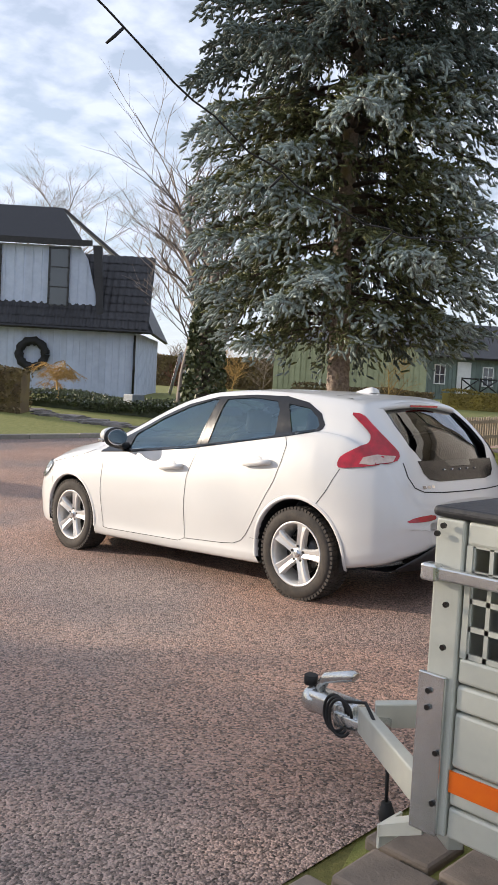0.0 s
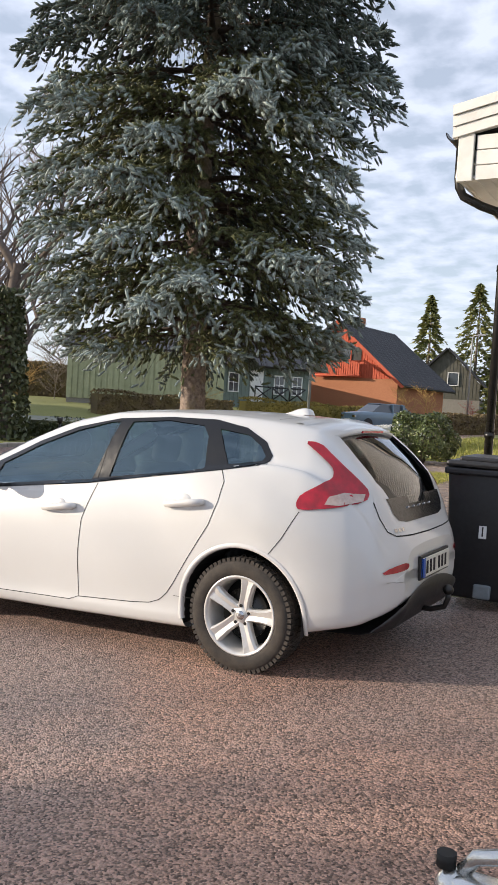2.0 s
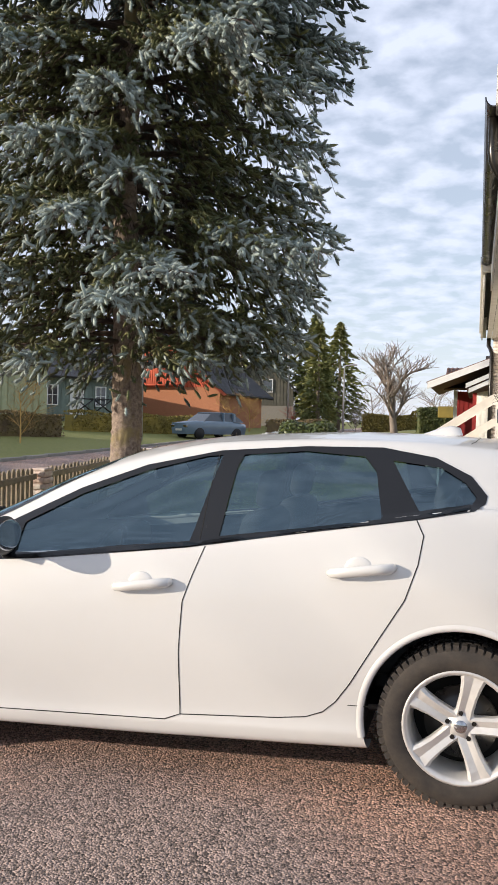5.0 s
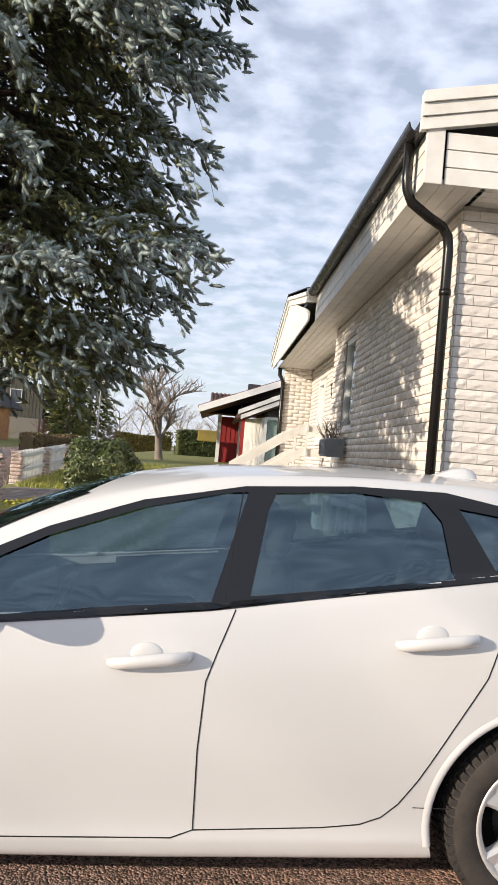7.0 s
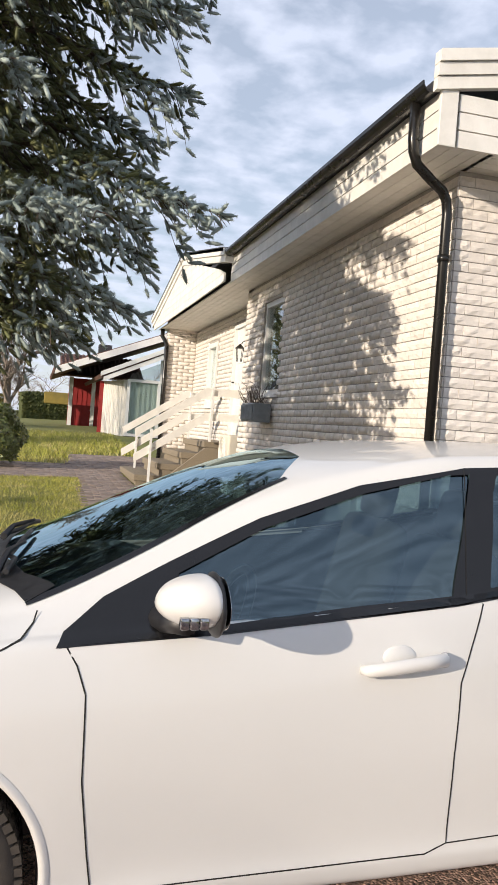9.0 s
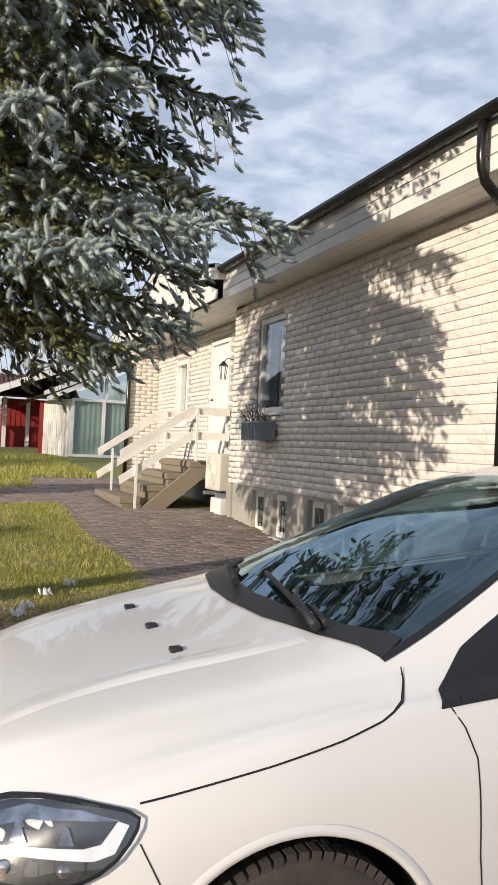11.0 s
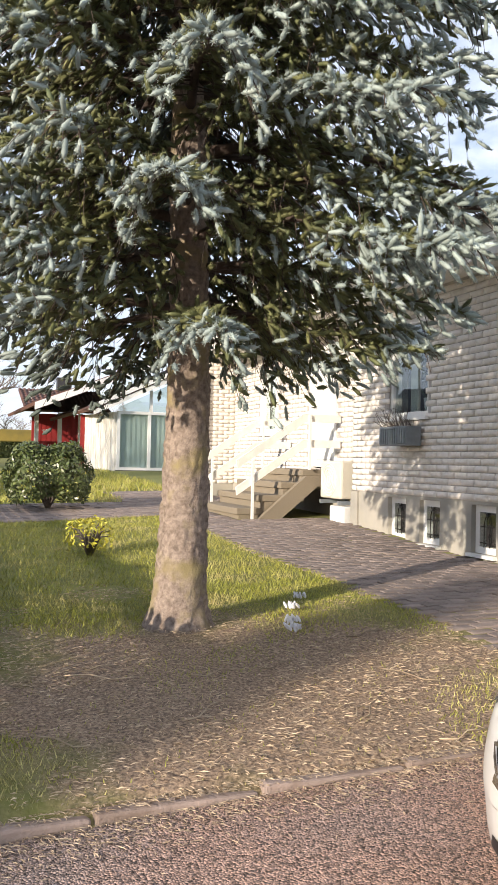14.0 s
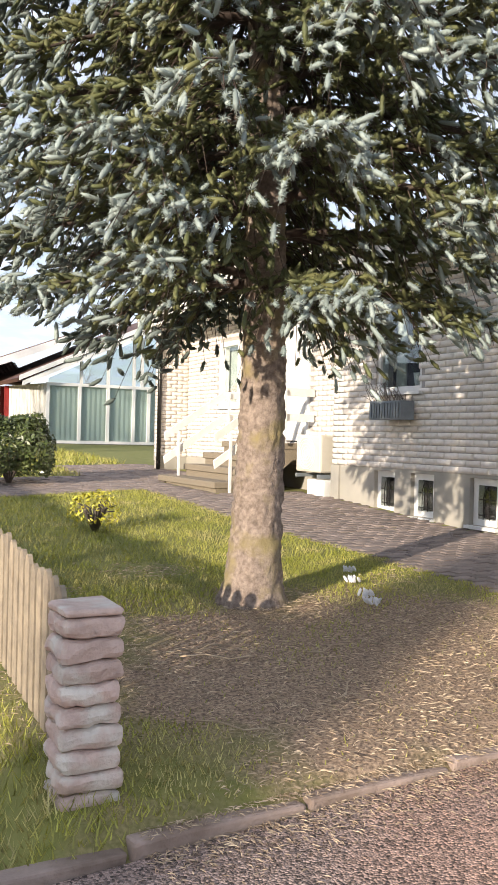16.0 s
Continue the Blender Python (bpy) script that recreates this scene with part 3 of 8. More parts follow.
# ---- entrance steps and railing ----
steps = thing("entrance_steps", "washed aggregate concrete steps up to the white door", "steps")
for i in range(4):
    bm = bmesh.new()
    z1 = 0.76 + 0.2 * i
    bbox(bm, -4.4 + 0.36 * i, -4.0 + 0.36 * i if i < 3 else RX - 0.03, 15.2 + (0 if i else 0.0), 17.15 + (0.25 if i == 0 else 0), z1 - 0.1, z1, 0.012)
    box(bm, -4.36 + 0.36 * i, -4.0 + 0.36 * i if i < 3 else RX - 0.03, 15.22, 17.12, z1 - (0.3 if i else 0.5), z1 - 0.1)
    part("step", bm, M["aggregate"], steps)
bm = bmesh.new()
prism(bm, [(-4.25, 0.45), (-3.3, 1.26), (-2.7, 1.26), (-2.7, 1.1), (-3.1, 1.1), (-3.9, 0.45)], "y", 15.1, 15.2)
part("side_beam", bm, M["aggregate"], steps)
rail = thing("stair_railing", "white painted board railing on thin white posts beside the steps", "railing")
for y in (15.16, 17.08):
    for z in (1.42, 1.02):
        bm = bmesh.new()
        prism(bm, [(-4.42, z - 0.06), (-3.3, z + 0.68), (-2.7, z + 0.68), (-2.7, z + 0.80), (-3.34, z + 0.80), (-4.44, z + 0.06)], "y", y - 0.02, y + 0.02)
        part("board", bm, M["white_wood"], rail)
    for x, z0, z1 in ((-4.18, 0.6, 1.5), (-3.24, 1.36, 2.2)):
        bm = bmesh.new()
        box(bm, x - 0.018, x + 0.018, y - 0.058, y - 0.022, z0, z1)
        part("post", bm, M["white_paint"], rail)

# ---- the white hatchback ----
M["car_paint"] = mat("white_car_paint", (0.63, 0.625, 0.61), (0.60, 0.595, 0.58), rough=0.4, scale=0.7, coat=0.7)
M["car_glass"] = glass_mat("tinted_car_glass", (0.58, 0.78, 0.84), clear=0.52, gloss=(0.66, 0.88, 1.0), least=0.15)
M["trim_black"] = mat("gloss_black_trim", (0.008, 0.008, 0.009), rough=0.22, scale=30)
M["seam"] = mat("panel_gap", (0.01, 0.01, 0.01), rough=0.9)
M["lamp_red"] = mat("red_lamp_lens", (0.50, 0.003, 0.020), (0.24, 0.002, 0.010), rough=0.2, scale=14, coat=0.35)
M["lamp_clear"] = mat("clear_lamp_lens", (0.55, 0.42, 0.36), (0.40, 0.28, 0.24), rough=0.1, scale=30, coat=1.0)
M["chrome"] = mat("chrome", (0.75, 0.75, 0.76), rough=0.08, metal=1.0)
M["alloy"] = mat("silver_alloy", (0.66, 0.65, 0.63), (0.58, 0.57, 0.55), rough=0.32, metal=0.35, scale=20)
M["tyre"] = mat("dusty_tyre", (0.055, 0.045, 0.036), (0.032, 0.028, 0.025), rough=0.85, scale=18, bump=0.3, bscale=120)
M["seat"] = mat("seat_cloth", (0.03, 0.032, 0.036), (0.045, 0.047, 0.05), rough=0.9, scale=50)
M["liner"] = mat("grey_headliner", (0.16, 0.16, 0.16), rough=0.95)
M["lamp_inside"] = mat("lamp_reflector", (0.6, 0.62, 0.65), (0.2, 0.2, 0.22), rough=0.12, metal=1.0, scale=25)
M["lamp_white"] = mat("white_light_guide", (0.74, 0.76, 0.78), (0.64, 0.66, 0.70), rough=0.3, scale=30)
M["rear_glass"] = glass_mat("dark_rear_glass", (0.55, 0.62, 0.62), clear=0.30)
M["inner_trim"] = mat("dark_inner_trim", (0.045, 0.046, 0.05), (0.035, 0.036, 0.04), rough=0.9, scale=20)
M["lamp_cover"] = glass_mat("clear_lamp_cover", (0.97, 0.98, 1.0), clear=0.96)
M["lamp_bowl"] = mat("dark_lamp_bowl", (0.012, 0.013, 0.016), (0.03, 0.033, 0.04), rough=0.3, scale=18)
M["plate_white"] = mat("plate_white", (0.72, 0.70, 0.62), rough=0.4)
M["plate_blue"] = mat("plate_blue", (0.02, 0.09, 0.42), rough=0.4)

KX = np.array([-0.80, -0.77, -0.73, -0.69, -0.63, -0.55, -0.40, -0.30, -0.1, 0.2, 0.6, 1.0, 1.4, 1.75, 2.1, 2.35, 2.6, 2.9, 3.1, 3.3, 3.45, 3.53, 3.56])
ZB = [0.44, 0.40, 0.37, 0.35, 0.32, 0.30, 0.27, 0.25, 0.22, 0.20, 0.19, 0.185, 0.18, 0.18, 0.18, 0.185, 0.19, 0.195, 0.20, 0.205, 0.215, 0.24, 0.27]
WM = [0.50, 0.60, 0.68, 0.735, 0.775, 0.815, 0.86, 0.875, 0.89, 0.89, 0.886, 0.886, 0.886, 0.888, 0.893, 0.898, 0.90, 0.885, 0.85, 0.765, 0.64, 0.50, 0.38]
WB = [0.46, 0.55, 0.61, 0.65, 0.675, 0.70, 0.725, 0.735, 0.75, 0.77, 0.785, 0.79, 0.79, 0.785, 0.79, 0.80, 0.81, 0.79, 0.755, 0.675, 0.56, 0.44, 0.33]
ZBELT = [0.60, 0.66, 0.72, 0.80, 0.89, 0.98, 1.07, 1.11, 1.135, 1.11, 1.05, 1.00, 0.97, 0.945, 0.92, 0.905, 0.88, 0.825, 0.775, 0.70, 0.62, 0.55, 0.49]
WR = [0.40, 0.47, 0.515, 0.545, 0.57, 0.585, 0.60, 0.605, 0.62, 0.635, 0.64, 0.635, 0.63, 0.645, 0.70, 0.735, 0.71, 0.67, 0.63, 0.54, 0.44, 0.34, 0.25]
ZR = [0.68, 0.74, 0.81, 0.91, 1.02, 1.11, 1.24, 1.30, 1.345, 1.38, 1.395, 1.385, 1.305, 1.18, 1.03, 0.955, 0.93, 0.885, 0.845, 0.775, 0.695, 0.625, 0.555]
ZC = [0.71, 0.775, 0.85, 0.955, 1.065, 1.16, 1.30, 1.372, 1.405, 1.43, 1.445, 1.44, 1.40, 1.30, 1.155, 1.045, 0.985, 0.935, 0.89, 0.82, 0.74, 0.665, 0.585]


def smooth_at(ys, x):
    """Monotone cubic through the keys of one profile curve."""
    ys = np.asarray(ys)
    h = np.diff(KX); d = np.diff(ys) / h
    m = np.zeros(len(ys)); m[0], m[-1] = d[0], d[-1]
    for i in range(1, len(ys) - 1):
        m[i] = 0 if d[i - 1] * d[i] <= 0 else 2 * d[i - 1] * d[i] / (d[i - 1] + d[i])
    i = int(np.clip(np.searchsorted(KX, x) - 1, 0, len(h) - 1))
    t = (x - KX[i]) / h[i]
    return ((2 * t ** 3 - 3 * t ** 2 + 1) * ys[i] + (t ** 3 - 2 * t ** 2 + t) * h[i] * m[i] + (-2 * t ** 3 + 3 * t ** 2) * ys[i + 1] + (t ** 3 - t ** 2) * h[i] * m[i + 1])


SECTIONS = {}


def section(x):
    """The half cross-section of the body at x, from the sill to the middle of the roof or bonnet, as (y, z) rows."""
    x = round(max(-0.80, min(3.56, x)), 3)
    if x in SECTIONS:
        return SECTIONS[x]
    zb, wm, wb, zt, wr, zr, zc = [float(smooth_at(a, x)) for a in (ZB, WM, WB, ZBELT, WR, ZR, ZC)]
    zm = min(0.56, zb + 0.55 * (zt - zb))
    crease = 0.012 * sstep(0.1, 0.4, x) * (1 - sstep(2.0, 2.4, x))
    pts = [(wm - 0.16, zb), (wm - 0.05, zb + 0.004), (wm - 0.018, zb + 0.06), (wm - 0.008 - crease, zb + 0.14), (wm, zm), (wm - 0.012, zm + 0.6 * (zt - 0.05 - zm)), ((wm * 0.45 + wb * 0.55), zt - 0.022), (wb, zt + 0.012),
           (wb * 0.52 + wr * 0.48 + 0.012, zt * 0.5 + zr * 0.5), (wr, zr), (wr * 0.86, zr + 0.55 * (zc - zr)), (wr * 0.5, zr + 0.9 * (zc - zr)), (0.0, zc)]
    pts = np.array(pts)
    out = []
    k = len(pts)
    for i in range(k - 1):
        p0, p1, p2 = pts[max(i - 1, 0)], pts[i], pts[i + 1]
        p3 = pts[i + 2] if i + 2 < k else np.array((-p1[0], p1[1]))
        for t in np.linspace(0, 1, 7, endpoint=False):
            out.append(0.5 * (2 * p1 + (p2 - p0) * t + (2 * p0 - 5 * p1 + 4 * p2 - p3) * t ** 2 + (3 * p1 - p0 - 3 * p2 + p3) * t ** 3))
    out.append(pts[-1])
    SECTIONS[x] = np.array(out)
    return SECTIONS[x]


def side_y(x, z):
    s = section(x)[7:64]
    return float(np.interp(z, np.maximum.accumulate(s[:, 1]), s[:, 0]))


def top_z(x, y):
    s = section(x)[42:][::-1]
    return float(np.interp(abs(y), np.maximum.accumulate(s[:, 0]), s[:, 1]))


def in_poly(p, poly):
    r, j = False, len(poly) - 1
    for i in range(len(poly)):
        (xi, yi), (xj, yj) = poly[i], poly[j]
        if (yi > p[1]) != (yj > p[1]) and p[0] < (xj - xi) * (p[1] - yi) / (yj - yi) + xi:
            r = not r
        j = i
    return r


def near_on(p, poly):
    best = None
    for a, b in zip(poly, poly[1:] + poly[:1]):
        a, b, q = Vector(a), Vector(b), Vector(p)
        t = max(0, min(1, (q - a).dot(b - a) / max((b - a).length_squared, 1e-9)))
        c = a + (b - a) * t
        if best is None or (c - q).length < best[0]:
            best = ((c - q).length, c)
    return best[1]


def rounded(poly, n=2):
    """Corner cutting: rounds an outline."""
    for _ in range(n):
        out = []
        for a, b in zip(poly, poly[1:] + poly[:1]):
            out += [(a[0] * 0.75 + b[0] * 0.25, a[1] * 0.75 + b[1] * 0.25), (a[0] * 0.25 + b[0] * 0.75, a[1] * 0.25 + b[1] * 0.75)]
        poly = out
    return poly


def conform(poly, plane="side", s=1, off=0.002, step=0.045, holes=()):
    """A panel cut to an outline and laid on the body: side outlines hold (x, z), top ones (x, y), end ones (y, z)."""
    bm = bmesh.new()
    f = bm.faces.new([bm.verts.new((a, b, 0)) for a, b in poly])
    f.normal_update()
    bmesh.ops.triangulate(bm, faces=[f])
    cuts = []
    for ax in (0, 1):
        lo, hi = min(p[ax] for p in poly), max(p[ax] for p in poly)
        for k in range(math.ceil(lo / step), math.floor(hi / step) + 1):
            co, no = [0, 0, 0], [0, 0, 0]
            co[ax], no[ax] = k * step, 1
            cuts.append((co, no))
    for h in holes:
        for a, b in zip(h, h[1:] + h[:1]):
            cuts.append(((a[0], a[1], 0), (b[1] - a[1], a[0] - b[0], 0)))
    for co, no in cuts:
        bmesh.ops.bisect_plane(bm, geom=bm.verts[:] + bm.edges[:] + bm.faces[:], plane_co=co, plane_no=no, dist=1e-5)
    if holes:
        bmesh.ops.delete(bm, geom=[f for f in bm.faces if any(in_poly(f.calc_center_median()[:2], h) for h in holes)], context="FACES")
    bmesh.ops.remove_doubles(bm, verts=bm.verts[:], dist=1e-4)
    for v in bm.verts:
        v.co = lay(plane, v.co.x, v.co.y, s, off)
    return bm


def held(x, y, z):
    return abs(y) <= side_y(x, z) and z <= top_z(x, y)


def end_x(y, z, s):
    """The nose (s = 1) or the tail (s = -1) at that place across and up: where the sections first hold it."""
    xs = np.linspace(3.56, 2.7, 44) if s > 0 else np.linspace(-0.80, -0.1, 36)
    for i, x in enumerate(xs):
        if held(x, y, z):
            if i == 0:
                return float(x)
            lo, hi = float(xs[i - 1]), float(x)
            for _ in range(5):
                mid = (lo + hi) / 2
                lo, hi = (lo, mid) if held(mid, y, z) else (mid, hi)
            return hi
    return float(xs[-1])


def lay(plane, a, b, s, off):
    """The point of the body under an outline's point, lifted by off along the body's normal."""
    e = 0.004
    if plane == "side":
        p = Vector((a, s * side_y(a, b), b))
        n = Vector((-(side_y(a + e, b) - side_y(a - e, b)) / (2 * e), 1, -(side_y(a, b + e) - side_y(a, b - e)) / (2 * e)))
        n.y *= s
    elif plane == "top":
        p = Vector((a, b, top_z(a, b)))
        n = Vector((-(top_z(a + e, b) - top_z(a - e, b)) / (2 * e), -(top_z(a, b + e) - top_z(a, b - e)) / (2 * e), 1))
    else:
        e = 0.01
        p = Vector((end_x(a, b, s), a, b))
        n = Vector((1, -(end_x(a + e, b, s) - end_x(a - e, b, s)) / (2 * e), -(end_x(a, b + e, s) - end_x(a, b - e, s)) / (2 * e))) * s
        if n.x * s <= 0:
            n = Vector((s, 0, 0))
    return p + n.normalized() * off


def strip(path, plane="side", s=1, width=0.0042, off=0.0016):
    """A thin line along a path on the body: a panel gap or a trim strip."""
    pts = []
    for a, b in zip(path, path[1:]):
        n = max(1, int(math.hypot(b[0] - a[0], b[1] - a[1]) / 0.03))
        pts += [(a[0] + (b[0] - a[0]) * i / n, a[1] + (b[1] - a[1]) * i / n) for i in range(n)]
    pts.append(path[-1])
    bm = bmesh.new()
    rows = []
    for i, p in enumerate(pts):
        a, b = pts[max(i - 1, 0)], pts[min(i + 1, len(pts) - 1)]
        d = Vector((b[0] - a[0], b[1] - a[1])).normalized()
        q = [(p[0] - d.y * w, p[1] + d.x * w) for w in (-width / 2, width / 2)]
        rows.append([bm.verts.new(lay(plane, u, v, s, off)) for u, v in q])
    for a, b in zip(rows, rows[1:]):
        bm.faces.new((a[0], a[1], b[1], b[0]))
    return bm


car = thing("hatchback_car", "white five-door hatchback with red tail lamps parked on the driveway", "car",
            at=Matrix.Translation((-3.576, 5.08, 0.204)) @ Matrix.Rotation(math.pi, 4, "Z") @ Matrix.Rotation(math.atan(0.045), 4, "Y"))

FWIN = [(1.93, 0.935), (1.92, 1.061), (1.653, 1.186), (1.334, 1.291), (1.06, 1.350), (0.985, 1.354), (1.10, 0.997), (1.41, 0.973), (1.807, 0.936)]
RWINC = [(0.972, 1.019), (0.915, 1.30), (0.89, 1.355), (0.62, 1.368), (0.37, 1.342), (0.32, 1.28), (0.294, 1.092)]
QWIN = [(0.15, 1.128), (0.255, 1.325), (0.063, 1.295), (-0.03, 1.235), (-0.07, 1.18), (-0.055, 1.155)]
DLO = [(2.255, 0.893), (2.235, 0.925), (2.126, 1.002), (1.94, 1.088), (1.66, 1.212), (1.34, 1.314), (1.0, 1.374), (0.62, 1.388), (0.3, 1.378), (0.09, 1.335), (-0.05, 1.26), (-0.108, 1.185), (-0.10, 1.155), (-0.06, 1.132), (0.15, 1.100), (0.6, 1.042), (1.1, 0.974), (1.8, 0.914)]
WSCREEN = [(1.41, 0.0), (1.44, 0.3), (1.58, 0.52), (1.9, 0.60), (2.20, 0.665), (2.34, 0.69), (2.42, 0.5), (2.48, 0.25), (2.495, 0.0), (2.48, -0.25), (2.42, -0.5), (2.34, -0.69), (2.20, -0.665), (1.9, -0.60), (1.58, -0.52), (1.44, -0.3)]
HGLASS = [(-0.37, -0.44), (-0.37, 0.44), (-0.5, 0.485), (-0.62, 0.49), (-0.685, 0.42), (-0.705, 0.25), (-0.705, -0.25), (-0.685, -0.42), (-0.62, -0.49), (-0.5, -0.485)]
ARCH = ((0.0, 0.316, 0.375), (2.647, 0.316, 0.362))

def side_turn(f):
    f.normal_update()
    return f.normal.y


# body shell: sections lofted along the car, with the openings cut out
xs = sorted({*np.round(-0.80 + 0.12 * (1 - np.cos(np.linspace(0, math.pi / 2, 14))), 3), *np.round(np.arange(-0.68, -0.3, 0.011), 3), *np.round(np.arange(-0.3, 3.0, 0.022), 3), *np.round(np.arange(3.0, 3.3, 0.011), 3), *np.round(3.56 - 0.26 * (1 - np.cos(np.linspace(0, math.pi / 2, 18))), 3)})
bm = bmesh.new()
for s in (1, -1):
    rows = [[bm.verts.new((x, s * y, z)) for y, z in section(x)] for x in xs]
    dead, moved = [], {}
    for a, b, x0, x1 in zip(rows, rows[1:], xs, xs[1:]):
        for k in range(len(a) - 1):
            f = bm.faces.new((a[k], a[k + 1], b[k + 1], b[k]))
            f.smooth = True
            c = f.calc_center_median()
            low = k < 56
            if low and any(math.hypot(c.x - ax, c.z - az) < r for ax, az, r in ARCH):
                dead.append((f, "arch"))
            elif k > 28 and abs(side_turn(f)) > 0.5 and in_poly((c.x, c.z), DLO):
                dead.append((f, "dlo"))
            elif k > 56 and in_poly((c.x, c.y), WSCREEN):
                dead.append((f, "screen"))
            elif k > 56 and in_poly((c.x, c.y), HGLASS):
                dead.append((f, "hatch"))
    kill = {f for f, _ in dead}
    for f, why in dead:
        for v in f.verts:
            if v in moved or all(g in kill for g in v.link_faces):
                continue
            moved[v] = 1
            if why == "arch":
                ax, az, r = min(ARCH, key=lambda q: abs(q[0] - v.co.x))
                d = Vector((v.co.x - ax, v.co.z - az)).normalized() * r
                v.co.x, v.co.z = ax + d.x, az + d.y
            elif why == "dlo":
                c = near_on((v.co.x, v.co.z), DLO)
                v.co.x, v.co.z = c
                v.co.y = s * side_y(*c)
            else:
                c = near_on((v.co.x, v.co.y), WSCREEN if why == "screen" else HGLASS)
                v.co.x, v.co.y = c
                v.co.z = top_z(*c)
    bmesh.ops.delete(bm, geom=list(kill), context="FACES")
    for r in (rows[0], rows[-1]):
        mid = [bm.verts.new((r[0].co.x, 0, v.co.z)) for v in r]
        for k in range(len(r) - 1):
            bm.faces.new((r[k], r[k + 1], mid[k + 1], mid[k]))
bmesh.ops.delete(bm, geom=[v for v in bm.verts if not v.link_faces], context="VERTS")
bmesh.ops.remove_doubles(bm, verts=bm.verts[:], dist=0.0004)
body = part("body", bm, M["car_paint"], car, "glossy white paint")
bm = bmesh.new()
box(bm, 0.42, 2.2, -0.78, 0.78, 0.20, 0.30)
box(bm, -0.45, 0.42, -0.5, 0.5, 0.27, 0.31)
box(bm, 2.2, 3.3, -0.5, 0.5, 0.24, 0.31)
part("underbody", bm, M["black_plastic"], car)


def glass_part(name, bm, parent=car, label=""):
    p = part(name, bm, M["car_glass"], parent, label, True)
    p.visible_shadow = False
    return p


big = [(x + (0.006 if x > 1 else -0.004), z) for x, z in DLO]
for s in (1, -1):
    part("window_trim", conform(big, "side", s, 0.0025, holes=(FWIN, RWINC, QWIN)), M["trim_black"], car, "black window surround", True)
    for nm, w in (("front_window", FWIN), ("rear_window", RWINC), ("quarter_window", QWIN)):
        cx, cz = sum(p[0] for p in w) / len(w), sum(p[1] for p in w) / len(w)
        glass_part(nm, conform([(cx + (x - cx) * 1.02, cz + (z - cz) * 1.03) for x, z in w], "side", s, -0.004))
    part("sill_trim", strip([(2.2, 0.905), (1.8, 0.926), (1.1, 0.985), (0.6, 1.053), (0.15, 1.108), (-0.04, 1.142)], "side", s, 0.012, 0.004), M["trim_black"], car)
    for path in ([(1.012, 1.0), (1.02, 0.98), (1.07, 0.86), (1.108, 0.76), (1.126, 0.55), (1.131, 0.287), (1.20, 0.262), (1.6, 0.258), (2.10, 0.255), (2.158, 0.262)],
                 [(0.158, 1.105), (0.128, 1.04), (0.15, 0.93), (0.201, 0.797), (0.312, 0.629), (0.42, 0.46), (0.477, 0.385), (0.53, 0.34), (0.60, 0.315), (0.72, 0.303), (1.131, 0.287)],
                 [(2.235, 0.90), (2.205, 0.85), (2.183, 0.78), (2.188, 0.56), (2.17, 0.36), (2.158, 0.262)],
                 [(-0.337, 0.905), (-0.25, 0.76), (-0.184, 0.678), (-0.165, 0.655)], [(0.312, 0.375), (0.43, 0.375)], [(2.93, 0.57), (2.99, 0.70)],
                 [(1.0, 1.37), (1.03, 1.20), (1.055, 1.0)]):
        part("panel_gap", strip(path, "side", s, 0.0042 if len(path) > 3 else 0.003, 0.003 if len(path) == 3 else 0.0016), M["seam"], car)
    # bonnet shut line from the screen to the lamp
    part("panel_gap", strip([(2.309, 0.972), (2.318, 0.945), (2.35, 0.912), (2.42, 0.884), (2.526, 0.856), (2.7, 0.822), (2.985, 0.772)], "side", s), M["seam"], car)
    # door handles: scooped cup and pull
    for hx, hz in ((1.287, 0.825), (0.367, 0.907)):
        h = new("door_handle"); h.parent = car
        bm = bmesh.new()
        y0 = side_y(hx, hz)
        bmesh.ops.create_uvsphere(bm, u_segments=16, v_segments=10, radius=1, matrix=Matrix.Translation((hx + 0.01, s * (y0 - 0.008), hz)) @ Matrix.Diagonal((0.062, 0.0125, 0.05, 1)))
        part("cup", bm, M["car_paint"], h, "", True)
        bm = bmesh.new()
        tube(bm, [(hx + 0.128, s * (y0 + 0.004), hz - 0.012), (hx + 0.115, s * (y0 + 0.026), hz - 0.010), (hx + 0.04, s * (y0 + 0.036), hz - 0.003), (hx - 0.06, s * (y0 + 0.036), hz + 0.006), (hx - 0.115, s * (y0 + 0.03), hz + 0.010), (hx - 0.126, s * (y0 + 0.004), hz + 0.011)], [0.012, 0.016, 0.018, 0.018, 0.018, 0.014], 10)
        for v in bm.verts:
            v.co.z = hz + (v.co.z - hz) * 1.15
        part("pull", bm, M["car_paint"], h, "", True)
    # the wing mirror on the driver's side
    if s > 0:
        mir = new("wing_mirror"); mir.parent = car
        bm = bmesh.new()
        bmesh.ops.create_uvsphere(bm, u_segments=24, v_segments=16, radius=1)
        for v in bm.verts:
            c = v.co
            x = 0.115 * c.x if c.x > 0 else 0.045 * c.x
            v.co = (1.905 + x - 0.02 * c.y, s * (0.975 + 0.115 * c.y + 0.02 * c.z), 1.035 + 0.078 * c.z * (1 if c.z > 0 else 0.8))
        part("shell", bm, M["car_paint"], mir, "white mirror cap", True)
        bm = bmesh.new()
        bmesh.ops.create_uvsphere(bm, u_segments=20, v_segments=12, radius=1)
        for v in bm.verts:
            c = v.co
            v.co = (1.872 + 0.022 * c.x, s * (0.975 + 0.118 * c.y), 1.032 + 0.082 * c.z)
        part("housing", bm, M["black_plastic"], mir, "", True)
        bm = bmesh.new()
